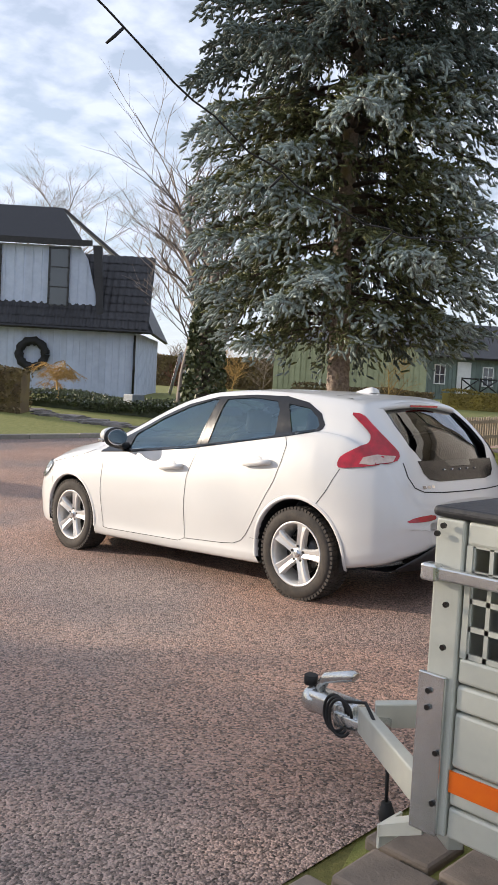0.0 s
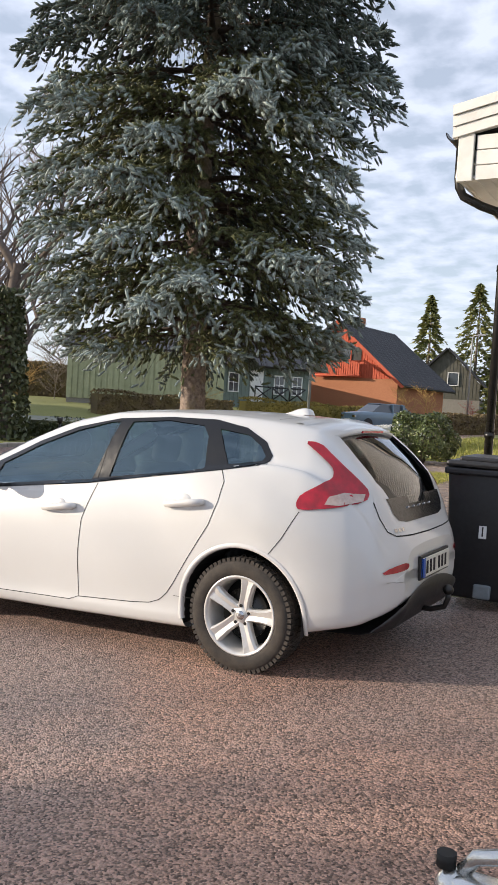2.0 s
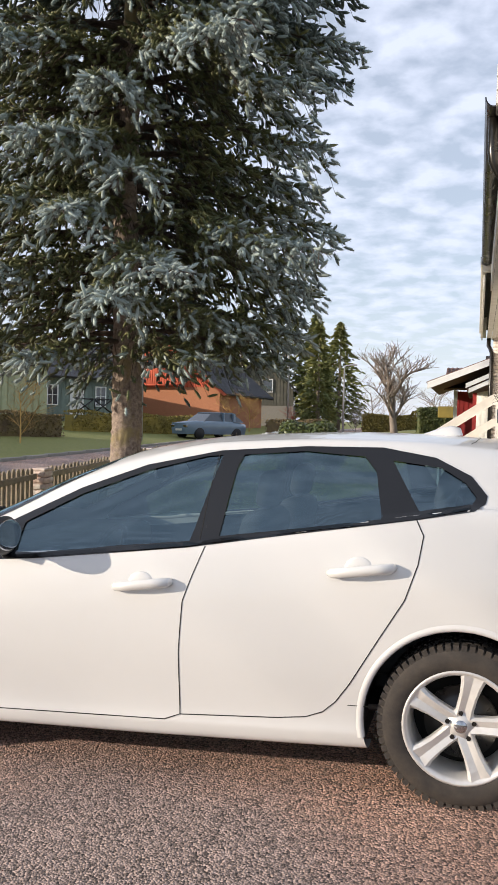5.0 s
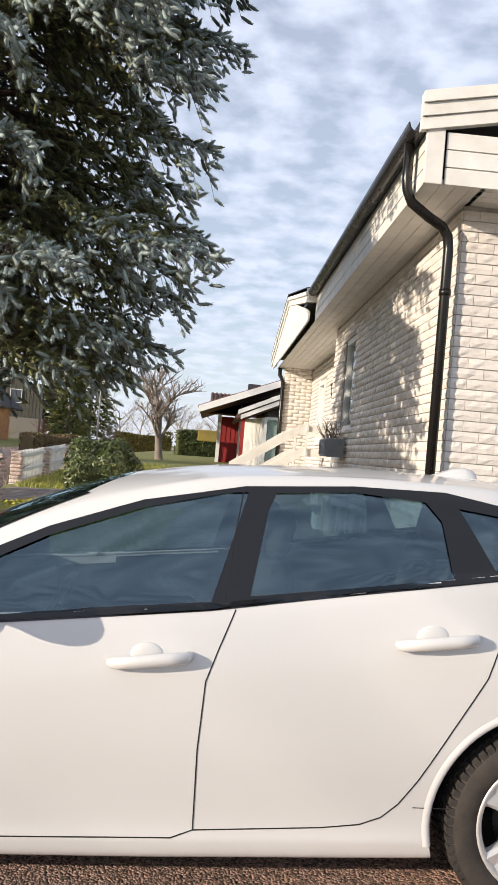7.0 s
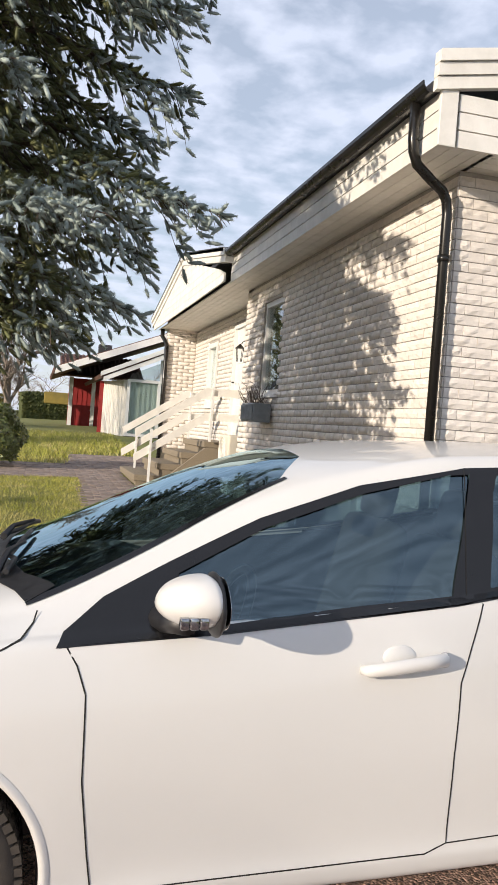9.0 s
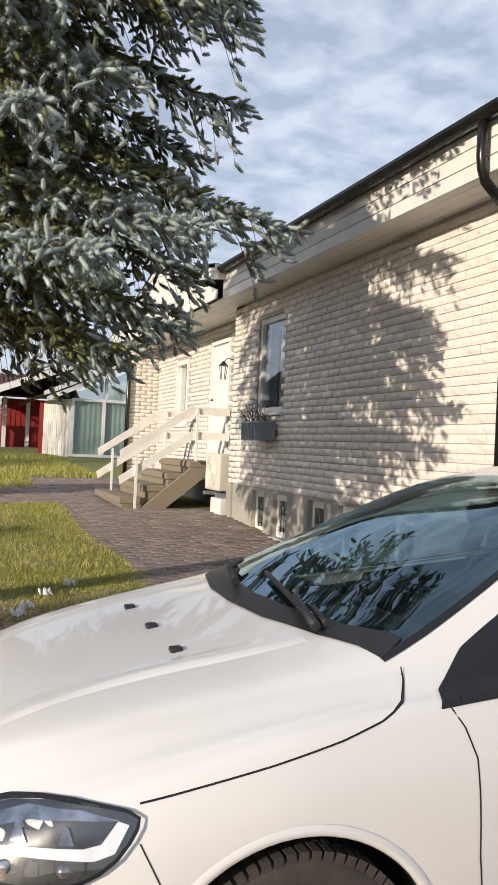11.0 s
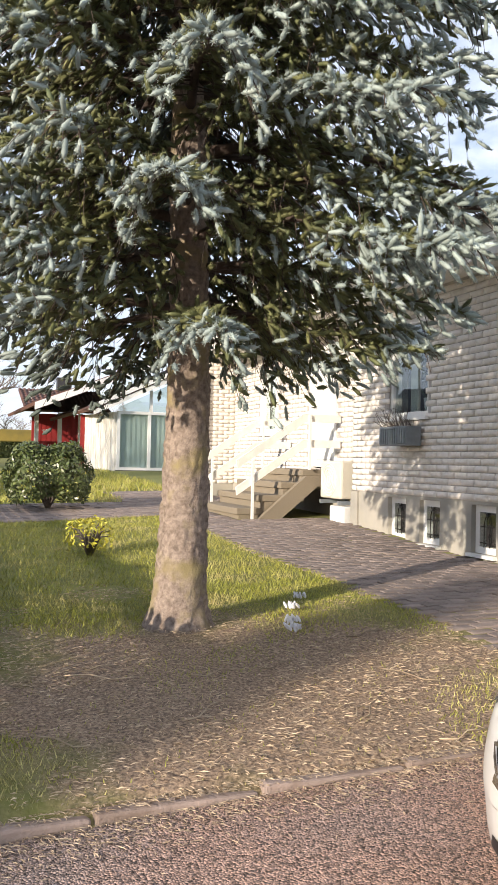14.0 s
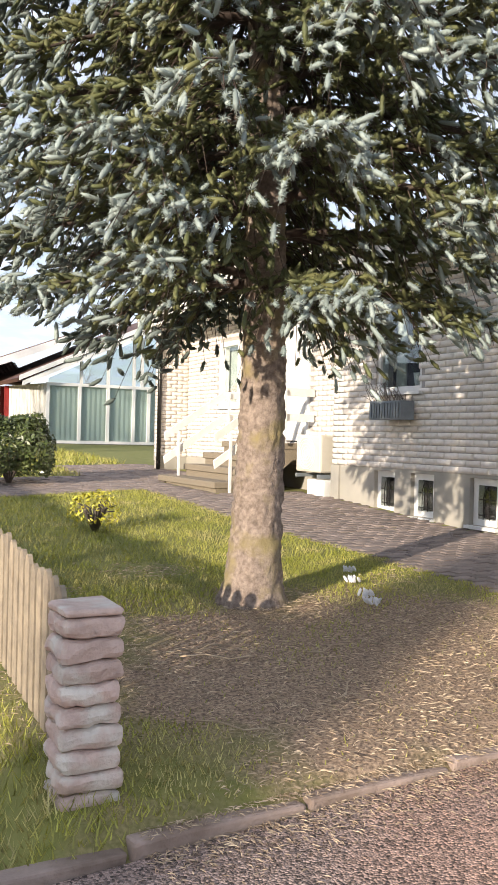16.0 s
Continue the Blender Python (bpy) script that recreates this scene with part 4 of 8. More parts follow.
        bmesh.ops.create_uvsphere(bm, u_segments=20, v_segments=12, radius=1)
        for v in bm.verts:
            c = v.co
            v.co = (1.849 + 0.003 * c.x, s * (0.972 + 0.10 * c.y), 1.033 + 0.066 * c.z)
        part("mirror_glass", bm, M["chrome"], mir, "", True)
        bm = bmesh.new()
        tube(bm, [(1.98, s * 0.76, 0.945), (1.96, s * 0.85, 0.955), (1.93, s * 0.93, 0.97)], [0.04, 0.028, 0.03], 10)
        part("arm", bm, M["black_plastic"], mir, "", True)
        bm = bmesh.new()
        for k in range(3):
            bbox(bm, 1.905 + k * 0.024, 1.928 + k * 0.024, min(s * 1.06, s * 1.082) - 0.002 * k, max(s * 1.06, s * 1.082) - 0.002 * k, 0.992, 1.022, 0.004)
        part("indicator", bm, M["lamp_inside"], mir, "clear indicator lens", True)
    # tail lamps
    lamp = [(-0.262, 1.268), (-0.345, 1.262), (-0.42, 1.20), (-0.575, 1.065), (-0.628, 1.005), (-0.626, 0.955), (-0.51, 0.928), (-0.337, 0.911), (-0.318, 0.93), (-0.317, 0.955), (-0.334, 0.993), (-0.425, 1.046), (-0.455, 1.075), (-0.457, 1.10), (-0.44, 1.135), (-0.353, 1.206)]
    tl = new("tail_lamp"); tl.parent = car
    part("lens", conform(rounded(lamp, 1), "side", s, 0.009, 0.05), M["lamp_red"], tl, "red lens", True)
    part("clear_lens", conform([(-0.46, 0.945), (-0.475, 0.985), (-0.53, 1.0), (-0.612, 0.995), (-0.612, 0.958), (-0.53, 0.94)], "side", s, 0.011, 0.03), M["lamp_clear"], tl, "clear reversing lens", True)
    # rear bumper reflectors
    part("reflector", conform(rounded([(s * 0.69, 0.585), (s * 0.60, 0.622), (s * 0.44, 0.632), (s * 0.43, 0.60), (s * 0.53, 0.588)], 1), "end", -1, 0.005, 0.03), M["lamp_red"], car, "red bumper reflector", True)
    # headlamps: bright bowl, dark bezel and a clear cover
    hl = new("headlamp"); hl.parent = car
    shape = [(2.985, 0.756), (3.08, 0.771), (3.20, 0.766), (3.30, 0.734), (3.375, 0.69), (3.40, 0.655), (3.37, 0.635), (3.25, 0.62), (3.13, 0.625), (3.05, 0.66), (2.995, 0.72)]
    part("bowl", conform(rounded(shape, 1), "side", s, 0.002, 0.03), M["lamp_bowl"], hl, "", True)
    part("bezel", strip(rounded(shape, 1) + rounded(shape, 1)[:1], "side", s, 0.007, 0.015), M["trim_black"], hl, "black rim", True)
    part("brow", conform([(3.02, 0.742), (3.10, 0.760), (3.20, 0.756), (3.32, 0.714), (3.36, 0.690), (3.30, 0.705), (3.20, 0.737), (3.12, 0.742)], "side", s, 0.006, 0.03), M["lamp_inside"], hl, "silver reflector strip", True)
    part("light_guide", conform([(3.008, 0.735), (3.03, 0.742), (3.065, 0.702), (3.10, 0.694), (3.22, 0.694), (3.37, 0.681), (3.372, 0.670), (3.22, 0.676), (3.08, 0.672), (3.04, 0.685)], "side", s, 0.008, 0.03), M["lamp_white"], hl, "white light strip", True)
    for px in (3.13, 3.22):
        part("fin", conform([(px - 0.012, 0.700), (px + 0.018, 0.700), (px + 0.004, 0.732), (px - 0.004, 0.730)], "side", s, 0.007, 0.03), M["lamp_inside"], hl, "small silver fin", True)
    for px in (3.14, 3.25):
        bm = bmesh.new()
        bmesh.ops.create_uvsphere(bm, u_segments=16, v_segments=10, radius=0.017, matrix=Matrix.Translation((px, s * (side_y(px, 0.652) - 0.006), 0.652)))
        part("projector", bm, M["lamp_inside"], hl, "round glass lens", True)
    cv = part("cover", conform(rounded(shape, 1), "side", s, 0.014, 0.03), M["lamp_cover"], hl, "clear plastic cover", True)
    cv.visible_shadow = False
    # arch lips, liners
    for ax, az, r in ARCH:
        bm = bmesh.new()
        pts = [(ax + r * math.cos(a), az + r * math.sin(a)) for a in np.linspace(-0.17, math.pi + 0.17, 40)]
        rows = []
        for px, pz in pts:
            y = side_y(px, max(pz, 0.23))
            dx, dz = (px - ax) / r, (pz - az) / r
            rows.append([bm.verts.new((px + dx * e, s * (y + o), pz + dz * e)) for e, o in ((0.022, 0.0005), (0.012, 0.006), (0.0, 0.006), (-0.006, -0.004), (-0.004, -0.03))])
        for a, b in zip(rows, rows[1:]):
            for k in range(4):
                bm.faces.new((a[k], a[k + 1], b[k + 1], b[k]))
        part("arch_lip", bm, M["car_paint"], car, "", True)
        bm = bmesh.new()
        rows = [[bm.verts.new((ax + (r - 0.004) * math.cos(a), s * y, az + (r - 0.004) * math.sin(a))) for y in (0.87 if ax > 1 else 0.865, 0.45)] for a in np.linspace(-0.2, math.pi + 0.2, 24)]
        for a, b in zip(rows, rows[1:]):
            bm.faces.new((a[0], a[1], b[1], b[0]))
        c = bm.verts.new((ax, s * 0.45, az))
        for a, b in zip(rows, rows[1:]):
            bm.faces.new((a[1], b[1], c))
        part("arch_liner", bm, M["black_plastic"], car)

glass_part("windscreen", conform([(x, y * 1.01) for x, y in WSCREEN], "top", 1, 0.0015, 0.09), label="dark windscreen")
bm = bmesh.new()
rows = []
for i in range(13):
    z = 0.925 + 0.395 * i / 12
    xm = float(np.interp(z, ZC[:9], KX[:9])) - 0.010
    hw = float(np.interp(z, (0.925, 0.96, 1.07, 1.2, 1.32), (0.36, 0.45, 0.50, 0.49, 0.45)))
    rows.append([bm.verts.new((xm + 0.075 * (k / 12 * hw / 0.5) ** 2, hw * k / 12, z)) for k in range(-12, 13)])
for a, b in zip(rows, rows[1:]):
    for k in range(24):
        bm.faces.new((a[k], a[k + 1], b[k + 1], b[k]))
p = part("rear_screen", bm, M["rear_glass"], car, "dark rear glass", True)
p.visible_shadow = False
cowl = [(2.34, 0.695), (2.43, 0.5), (2.49, 0.25), (2.505, 0.0), (2.49, -0.25), (2.43, -0.5), (2.34, -0.695), (2.26, -0.66), (2.345, -0.5), (2.40, -0.25), (2.415, 0), (2.40, 0.25), (2.345, 0.5), (2.26, 0.66)]
part("cowl", conform(cowl, "top", 1, 0.004, 0.09), M["black_plastic"], car, "", True)
for s in (1, -1):
    part("screen_trim", strip([(1.55, s * 0.515), (1.9, s * 0.602), (2.20, s * 0.668), (2.34, s * 0.695)], "top", 1, 0.02, 0.003), M["trim_black"], car)
for y0, x1, y1 in ((0.50, 2.33, -0.12), (-0.15, 2.30, -0.62)):
    wp = new("wiper"); wp.parent = car
    bm = bmesh.new()
    n = 9
    pts = [(2.40 - 0.10 * i / n + 0.03 * (abs(y0 + (y1 - y0) * i / n) < 0.3), y0 + (y1 - y0) * i / n) for i in range(n + 1)]
    tube(bm, [(x, y, top_z(x, y) + 0.022) for x, y in pts], 0.009, 6)
    part("blade", bm, M["black_plastic"], wp)
    bm = bmesh.new()
    tube(bm, [(2.43, y0, top_z(2.43, y0) + 0.025), (2.40, (y0 * 2 + y1) / 3, top_z(2.4, (y0 * 2 + y1) / 3) + 0.04), (x1 + 0.02, (y0 + y1) / 2, top_z(x1 + 0.02, (y0 + y1) / 2) + 0.034)], [0.014, 0.010, 0.007], 6)
    part("arm", bm, M["black_plastic"], wp)
for y in (0.33, 0.05, -0.26):
    bm = bmesh.new()
    bbox(bm, 2.755, 2.79, y - 0.016, y + 0.016, top_z(2.77, y) - 0.004, top_z(2.77, y) + 0.012, 0.005)
    part("washer_nozzle", bm, M["black_plastic"], car)
# bonnet front edge, bonnet creases
part("panel_gap", strip([(3.45 - 0.26 * y * y - 0.35 * y ** 4, y) for y in np.linspace(0.605, -0.605, 31)], "top", 1, 0.0045, 0.003), M["seam"], car)
for s in (1, -1):
    bm = bmesh.new()
    rows = []
    for i in range(31):
        t = i / 30
        x, y = 2.46 + 0.86 * t, s * (0.50 - 0.10 * t)
        hgt = 0.010 * math.sin(math.pi * min(1, t * 1.15 + 0.06)) ** 0.7 if t < 0.8 else 0.010 * (1 - t) / 0.2 * 0.7
        rows.append([bm.verts.new((x, y + s * d, top_z(x, y + s * d) + h)) for d, h in ((-0.09, -0.001), (-0.05, hgt * 0.5), (-0.015, hgt), (0.0, hgt * 0.9), (0.02, -0.001))])
    for a, b in zip(rows, rows[1:]):
        for k in range(4):
            bm.faces.new((a[k], a[k + 1], b[k + 1], b[k]))
    part("bonnet_crease", bm, M["car_paint"], car, "", True)
# grille with bars, chrome frame, round badge
gr = new("grille"); gr.parent = car
gshape = [(-0.50, 0.625), (0.50, 0.625), (0.40, 0.46), (0.25, 0.425), (-0.25, 0.425), (-0.40, 0.46)]
part("mesh", conform(gshape, "end", 1, 0.006, 0.03), M["seam"], gr, "", True)
for i in range(25):
    y = -0.46 + 0.92 * i / 24
    zl = 0.43 if abs(y) < 0.25 else 0.43 + (abs(y) - 0.25) * 0.8
    bm = strip([(y, zl), (y, 0.62)], "end", 1, 0.012, 0.012)
    part("bar", bm, M["trim_black"], gr)
g2 = rounded([(y, z) for y, z in gshape], 1)
bm = strip(g2 + g2[:1], "end", 1, 0.016, 0.014)
part("surround", bm, M["chrome"], gr, "chrome surround")
bm = strip([(-0.44, 0.50), (-0.28, 0.445), (0.28, 0.445), (0.44, 0.50)], "end", 1, 0.03, 0.02)
part("lower_bar", bm, M["chrome"], gr, "chrome surround")
bm = bmesh.new()
tube(bm, [(3.585, 0.078 * math.cos(a), 0.545 + 0.078 * math.sin(a)) for a in np.linspace(0, 2 * math.pi, 33)], 0.013, 8, False)
tube(bm, [(3.582, 0.055, 0.60), (3.582, 0.115, 0.655)], 0.012, 6)
part("badge", bm, M["chrome"], gr, "round chrome badge", True)
bm = bmesh.new()
tube(bm, [(3.565, 0, 0.545), (3.585, 0, 0.545)], 0.03, 16)
part("badge_centre", bm, M["trim_black"], gr)
# plates: plain bars stand in for the characters
for xp, s, zc_, names in ((3.585, 1, 0.40, "front"), (-0.815, -1, 0.573, "rear")):
    pl = new("number_plate"); pl.parent = car
    bm = bmesh.new()
    bbox(bm, xp - 0.008 - s * 0.004, xp + 0.008 - s * 0.004, -0.275, 0.275, zc_ - 0.068, zc_ + 0.068, 0.004)
    part("holder", bm, M["black_plastic"], pl)
    bm = bmesh.new()
    xf = xp + s * 0.010
    bbox(bm, xf - 0.004, xf + 0.004, -0.26, 0.26, zc_ - 0.055, zc_ + 0.055, 0.003)
    part("plate", bm, M["plate_white"], pl, "pale reflective plate")
    bm = bmesh.new()
    yl = -0.26 if s > 0 else 0.218
    box(bm, xf - 0.0055, xf + 0.0055, yl, yl + 0.042, zc_ - 0.054, zc_ + 0.054)
    part("band", bm, M["plate_blue"], pl, "blue end band")
    for k in range(6):
        bm = bmesh.new()
        yk = (-0.185 + k * 0.066 + (0.03 if k > 2 else 0)) * s
        box(bm, xf - 0.006, xf + 0.006, yk - 0.017, yk + 0.017, zc_ - 0.036, zc_ + 0.036)
        part("bar", bm, M["seam"], pl)
# lower air intake and front lip
part("intake", conform([(-0.55, 0.235), (0.55, 0.235), (0.5, 0.30), (-0.5, 0.30)], "end", 1, 0.003, 0.05), M["black_plastic"], car, "", True)
# rear: dark glass panel under the screen, hatch line, valance, tow bar, badge shapes
part("hatch_panel", conform([(-0.475, 0.965), (0.475, 0.965), (0.45, 0.885), (0.40, 0.845), (0.30, 0.83), (-0.30, 0.83), (-0.40, 0.845), (-0.45, 0.885)], "end", -1, 0.003, 0.04), M["trim_black"], car, "", True)
part("panel_gap", strip([(0.60, 0.955), (0.60, 0.87), (0.565, 0.80), (0.50, 0.772), (0.3, 0.762), (0, 0.758), (-0.3, 0.762), (-0.5, 0.772), (-0.565, 0.80), (-0.60, 0.87), (-0.60, 0.955)], "end", -1, 0.007, 0.002), M["seam"], car)
bm = bmesh.new()
n = 30
rows = []
for i in range(n + 1):
    y = -0.72 + 1.44 * i / n
    top = 0.30 + 0.19 * (1 - (abs(y) / 0.72) ** 2.2)
    x = end_x(y, 0.5, -1)
    rows.append([bm.verts.new(p) for p in ((x - 0.006, y, top), (x - 0.012, y, top - 0.01), (x + 0.005, y, (top + 0.28) / 2), (x + 0.06, y, 0.27), (x + 0.3, y, 0.26))])
for a, b in zip(rows, rows[1:]):
    for k in range(4):
        bm.faces.new((a[k], a[k + 1], b[k + 1], b[k]))
part("valance", bm, M["black_plastic"], car, "black plastic rear valance", True)
bm = bmesh.new()
tube(bm, [(-0.6, 0.0, 0.30), (-0.80, 0.0, 0.295), (-0.88, 0.0, 0.32), (-0.90, 0.0, 0.37), (-0.90, 0, 0.40)], 0.017, 8)
bmesh.ops.create_uvsphere(bm, u_segments=14, v_segments=10, radius=0.032, matrix=Matrix.Translation((-0.90, 0, 0.42)))
part("tow_bar", bm, M["black_metal"], car, "black tow ball", True)
for k in range(5):
    bm = bmesh.new()
    y = 0.2 - k * 0.1
    x = end_x(y, 0.905, -1) - 0.006
    tube(bm, [(x, y - 0.014, 0.905), (x, y + 0.014, 0.905)], 0.006, 6)
    part("badge_bar", bm, M["chrome"], car)
for k in range(3):
    bm = strip([(0.50 - k * 0.045, 0.80), (0.47 - k * 0.045, 0.80)], "end", -1, 0.018, 0.004)
    part("badge_bar", bm, M["chrome"], car)
# roof spoiler with brake lamp, fin
bm = bmesh.new()
rows = []
for i in range(25):
    y = -0.545 + 1.09 * i / 24
    e = 1 - (abs(y) / 0.545) ** 6
    z0, z1 = top_z(-0.12, y), top_z(-0.26, y)
    xe = -0.415 + 0.05 * (1 - e) + 0.02 * (y / 0.5) ** 2
    ze = 1.338 - 0.045 * (y / 0.545) ** 2
    rows.append([bm.verts.new(p) for p in ((-0.10, y, z0 - 0.002), (-0.2, y, (z0 + z1) / 2 + 0.010), (xe + 0.06, y, ze + 0.012), (xe, y, ze), (xe + 0.012, y, ze - 0.022), (-0.30, y, ze - 0.035), (-0.24, y, z1 - 0.05))])
for a, b in zip(rows, rows[1:]):
    for k in range(6):
        bm.faces.new((a[k], a[k + 1], b[k + 1], b[k]))
part("spoiler", bm, M["car_paint"], car, "white roof spoiler", True)
bm = bmesh.new()
box(bm, -0.418, -0.40, -0.17, 0.17, 1.318, 1.332)
part("brake_lamp", bm, M["lamp_red"], car, "red high brake lamp")
part("panel_gap", strip([(-0.05, 0.53), (-0.07, 0.45), (-0.09, 0.2), (-0.09, -0.2), (-0.07, -0.45), (-0.05, -0.53)], "top", 1), M["seam"], car)
bm = bmesh.new()
zf = top_z(0.12, 0)
prof = [(0.24, 0), (0.17, 0.012), (0.09, 0.040), (0.04, 0.047), (0.0, 0.036), (-0.01, 0)]
rows = [[bm.verts.new((x + 0.0, w, zf + h - 0.004)) for w in (-0.03 * (0.35 + 0.65 * math.sin(math.pi * (i + 0.6) / 6.2)), 0)] for i, (x, h) in enumerate(prof)]
fin = [[bm.verts.new((x, k * (0.042 if i else 0.01) * (1 - 0.55 * f), zf - 0.006 + h * (1 - (1 - f) ** 2))) for k, f in ((-1, 0), (-1, 0.5), (0, 1), (1, 0.5), (1, 0))] for i, (x, h) in enumerate(prof)]
bmesh.ops.delete(bm, geom=[v for r in rows for v in r], context="VERTS")
for a, b in zip(fin, fin[1:]):
    for k in range(4):
        bm.faces.new((a[k], a[k + 1], b[k + 1], b[k]))
part("antenna_fin", bm, M["car_paint"], car, "white roof antenna fin", True)


def lathe(bm, prof, seg=48, smooth=True):
    """Turn a profile of (radius, y) round the y axis."""
    rows = [[bm.verts.new((r * math.cos(a), y, r * math.sin(a))) for r, y in prof] for a in [2 * math.pi * i / seg for i in range(seg)]]
    for i in range(seg):
        a, b = rows[i], rows[(i + 1) % seg]
        for k in range(len(prof) - 1):
            bm.faces.new((a[k], a[k + 1], b[k + 1], b[k])).smooth = smooth


def wheel(parent, x, s):
    """A winter tyre on a five-spoke alloy rim; +y is the outer side."""
    w = new("wheel"); w.parent = parent
    w.matrix_basis = Matrix.Translation((x, s * 0.778, 0.316)) @ (Matrix.Rotation(0.48, 4, "Y") if s > 0 else Matrix.Rotation(math.pi, 4, "Z"))
    bm = bmesh.new()
    lathe(bm, [(0.212, -0.085), (0.225, -0.1), (0.255, -0.108), (0.285, -0.103), (0.305, -0.088), (0.312, -0.06), (0.312, 0.06), (0.305, 0.088), (0.285, 0.103), (0.255, 0.108), (0.235, 0.102), (0.222, 0.098), (0.212, 0.085)])
    part("tyre", bm, M["tyre"], w, "dusty winter tyre", True)
    bm = bmesh.new()
    for i in range(64):
        for y0, y1, sh in ((-0.096, -0.05, 0), (-0.044, -0.004, 0.5), (0.004, 0.044, 0), (0.05, 0.096, 0.5)):
            m = Matrix.Rotation(2 * math.pi * (i + sh) / 64, 4, "Y")
            lo = 0.294 if abs(y0) > 0.08 or y1 > 0.08 else 0.308
            box(bm, lo, 0.3165, y0, y1, -0.0105, 0.0105, m)
    part("tread", bm, M["tyre"], w)
    rim = new("rim"); rim.parent = w
    bm = bmesh.new()
    lathe(bm, [(0.219, 0.092), (0.221, 0.099), (0.212, 0.1), (0.203, 0.093), (0.197, 0.08), (0.19, 0.02), (0.185, -0.08)])
    part("barrel", bm, M["alloy"], rim, "", True)
    for k in range(5):
        bm = bmesh.new()
        m = Matrix.Rotation(2 * math.pi * k / 5 + 0.2, 4, "Y")
        secs = [(0.03, 0.036, 0.074, 0.03), (0.07, 0.033, 0.080, 0.035), (0.12, 0.034, 0.088, 0.045), (0.17, 0.041, 0.094, 0.055), (0.204, 0.052, 0.096, 0.06)]
        rows = [[bm.verts.new(m @ Vector(p)) for p in ((r, yb, -hw), (r, yo - 0.012, -hw), (r, yo, -hw * 0.72), (r, yo - 0.008, 0), (r, yo, hw * 0.72), (r, yo - 0.012, hw), (r, yb, hw))] for r, hw, yo, yb in secs]
        for a, b in zip(rows, rows[1:]):
            for q in range(6):
                bm.faces.new((a[q], a[q + 1], b[q + 1], b[q]))
        part("spoke", bm, M["alloy"], rim)
    bm = bmesh.new()
    lathe(bm, [(0.0, 0.078), (0.024, 0.078), (0.028, 0.074), (0.062, 0.068), (0.066, 0.05), (0.06, 0.02)], 32)
    part("hub", bm, M["alloy"], rim, "", True)
    bm = bmesh.new()
    lathe(bm, [(0.0, 0.083), (0.02, 0.083), (0.025, 0.078)], 24)
    part("cap", bm, M["lamp_inside"], rim, "", True)
    for k in range(5):
        a = 2 * math.pi * (k + 0.5) / 5 + 0.2
        bm = bmesh.new()
        tube(bm, [(0.052 * math.cos(a), 0.06, 0.052 * math.sin(a)), (0.052 * math.cos(a), 0.078, 0.052 * math.sin(a))], 0.0095, 6)
        part("wheel_bolt", bm, M["black_metal"], rim)
    bm = bmesh.new()
    lathe(bm, [(0.0, 0.02), (0.14, 0.02), (0.14, 0.0), (0.0, 0.0)], 32)
    part("brake_disc", bm, M["black_metal"], w)
    bm = bmesh.new()
    lathe(bm, [(0.0, -0.06), (0.19, -0.06), (0.19, -0.08)], 32)
    part("back_plate", bm, M["seam"], w)


for x in (0.0, 2.647):
    for s in (1, -1):
        wheel(car, x, s)

# cabin
def seat(x, y, w, rear=False):
    st = new("rear_seat" if rear else "front_seat"); st.parent = car
    bm = bmesh.new()
    bbox(bm, x - 0.05, x + 0.45, y - w / 2, y + w / 2, 0.42, 0.58, 0.05)
    part("cushion", bm, M["seat"], st, "", True)
    bm = bmesh.new()
    bbox(bm, -0.07, 0.07, y - w / 2, y + w / 2, 0, 0.60, 0.055, Matrix.Translation((x, 0, 0.52)) @ Matrix.Rotation(radians(-16), 4, "Y"))
    part("backrest", bm, M["seat"], st, "", True)
    for hy in ((-0.45, 0, 0.45) if rear else (0,)):
        bm = bmesh.new()
        bbox(bm, -0.045, 0.045, y + hy - 0.12, y + hy + 0.12, 0.62, 0.80, 0.04, Matrix.Translation((x, 0, 0.50)) @ Matrix.Rotation(radians(-14), 4, "Y"))
        part("headrest", bm, M["seat"], st, "", True)


seat(1.02, 0.36, 0.50); seat(1.02, -0.36, 0.50); seat(0.22, 0, 1.25, True)
bm = bmesh.new()
bbox(bm, 1.85, 2.42, -0.68, 0.68, 0.62, 0.93, 0.06)
part("dashboard", bm, M["black_plastic"], car, "", True)
bm = bmesh.new()
ms = Matrix.Translation((1.70, 0.36, 0.84)) @ Matrix.Rotation(radians(65), 4, "Y")
tube(bm, [ms @ Vector((0.18 * math.cos(a), 0.18 * math.sin(a), 0)) for a in np.linspace(0, 2 * math.pi, 33)], 0.016, 8, False)
tube(bm, [ms @ Vector((0, -0.18, 0)), ms @ Vector((0, 0.18, 0))], 0.018, 6)
part("steering_wheel", bm, M["black_plastic"], car, "", True)
bm = bmesh.new()
bbox(bm, 1.50, 1.53, -0.12, 0.12, 1.22, 1.30, 0.02)
part("inner_mirror", bm, M["black_plastic"], car, "", True)
part("headliner", conform([(1.5, -0.50), (1.38, 0), (1.5, 0.50), (1.2, 0.54), (0.5, 0.56), (-0.25, 0.5), (-0.3, 0), (-0.25, -0.5), (0.5, -0.56), (1.2, -0.54)], "top", 1, -0.035, 0.12), M["liner"], car, "", True)
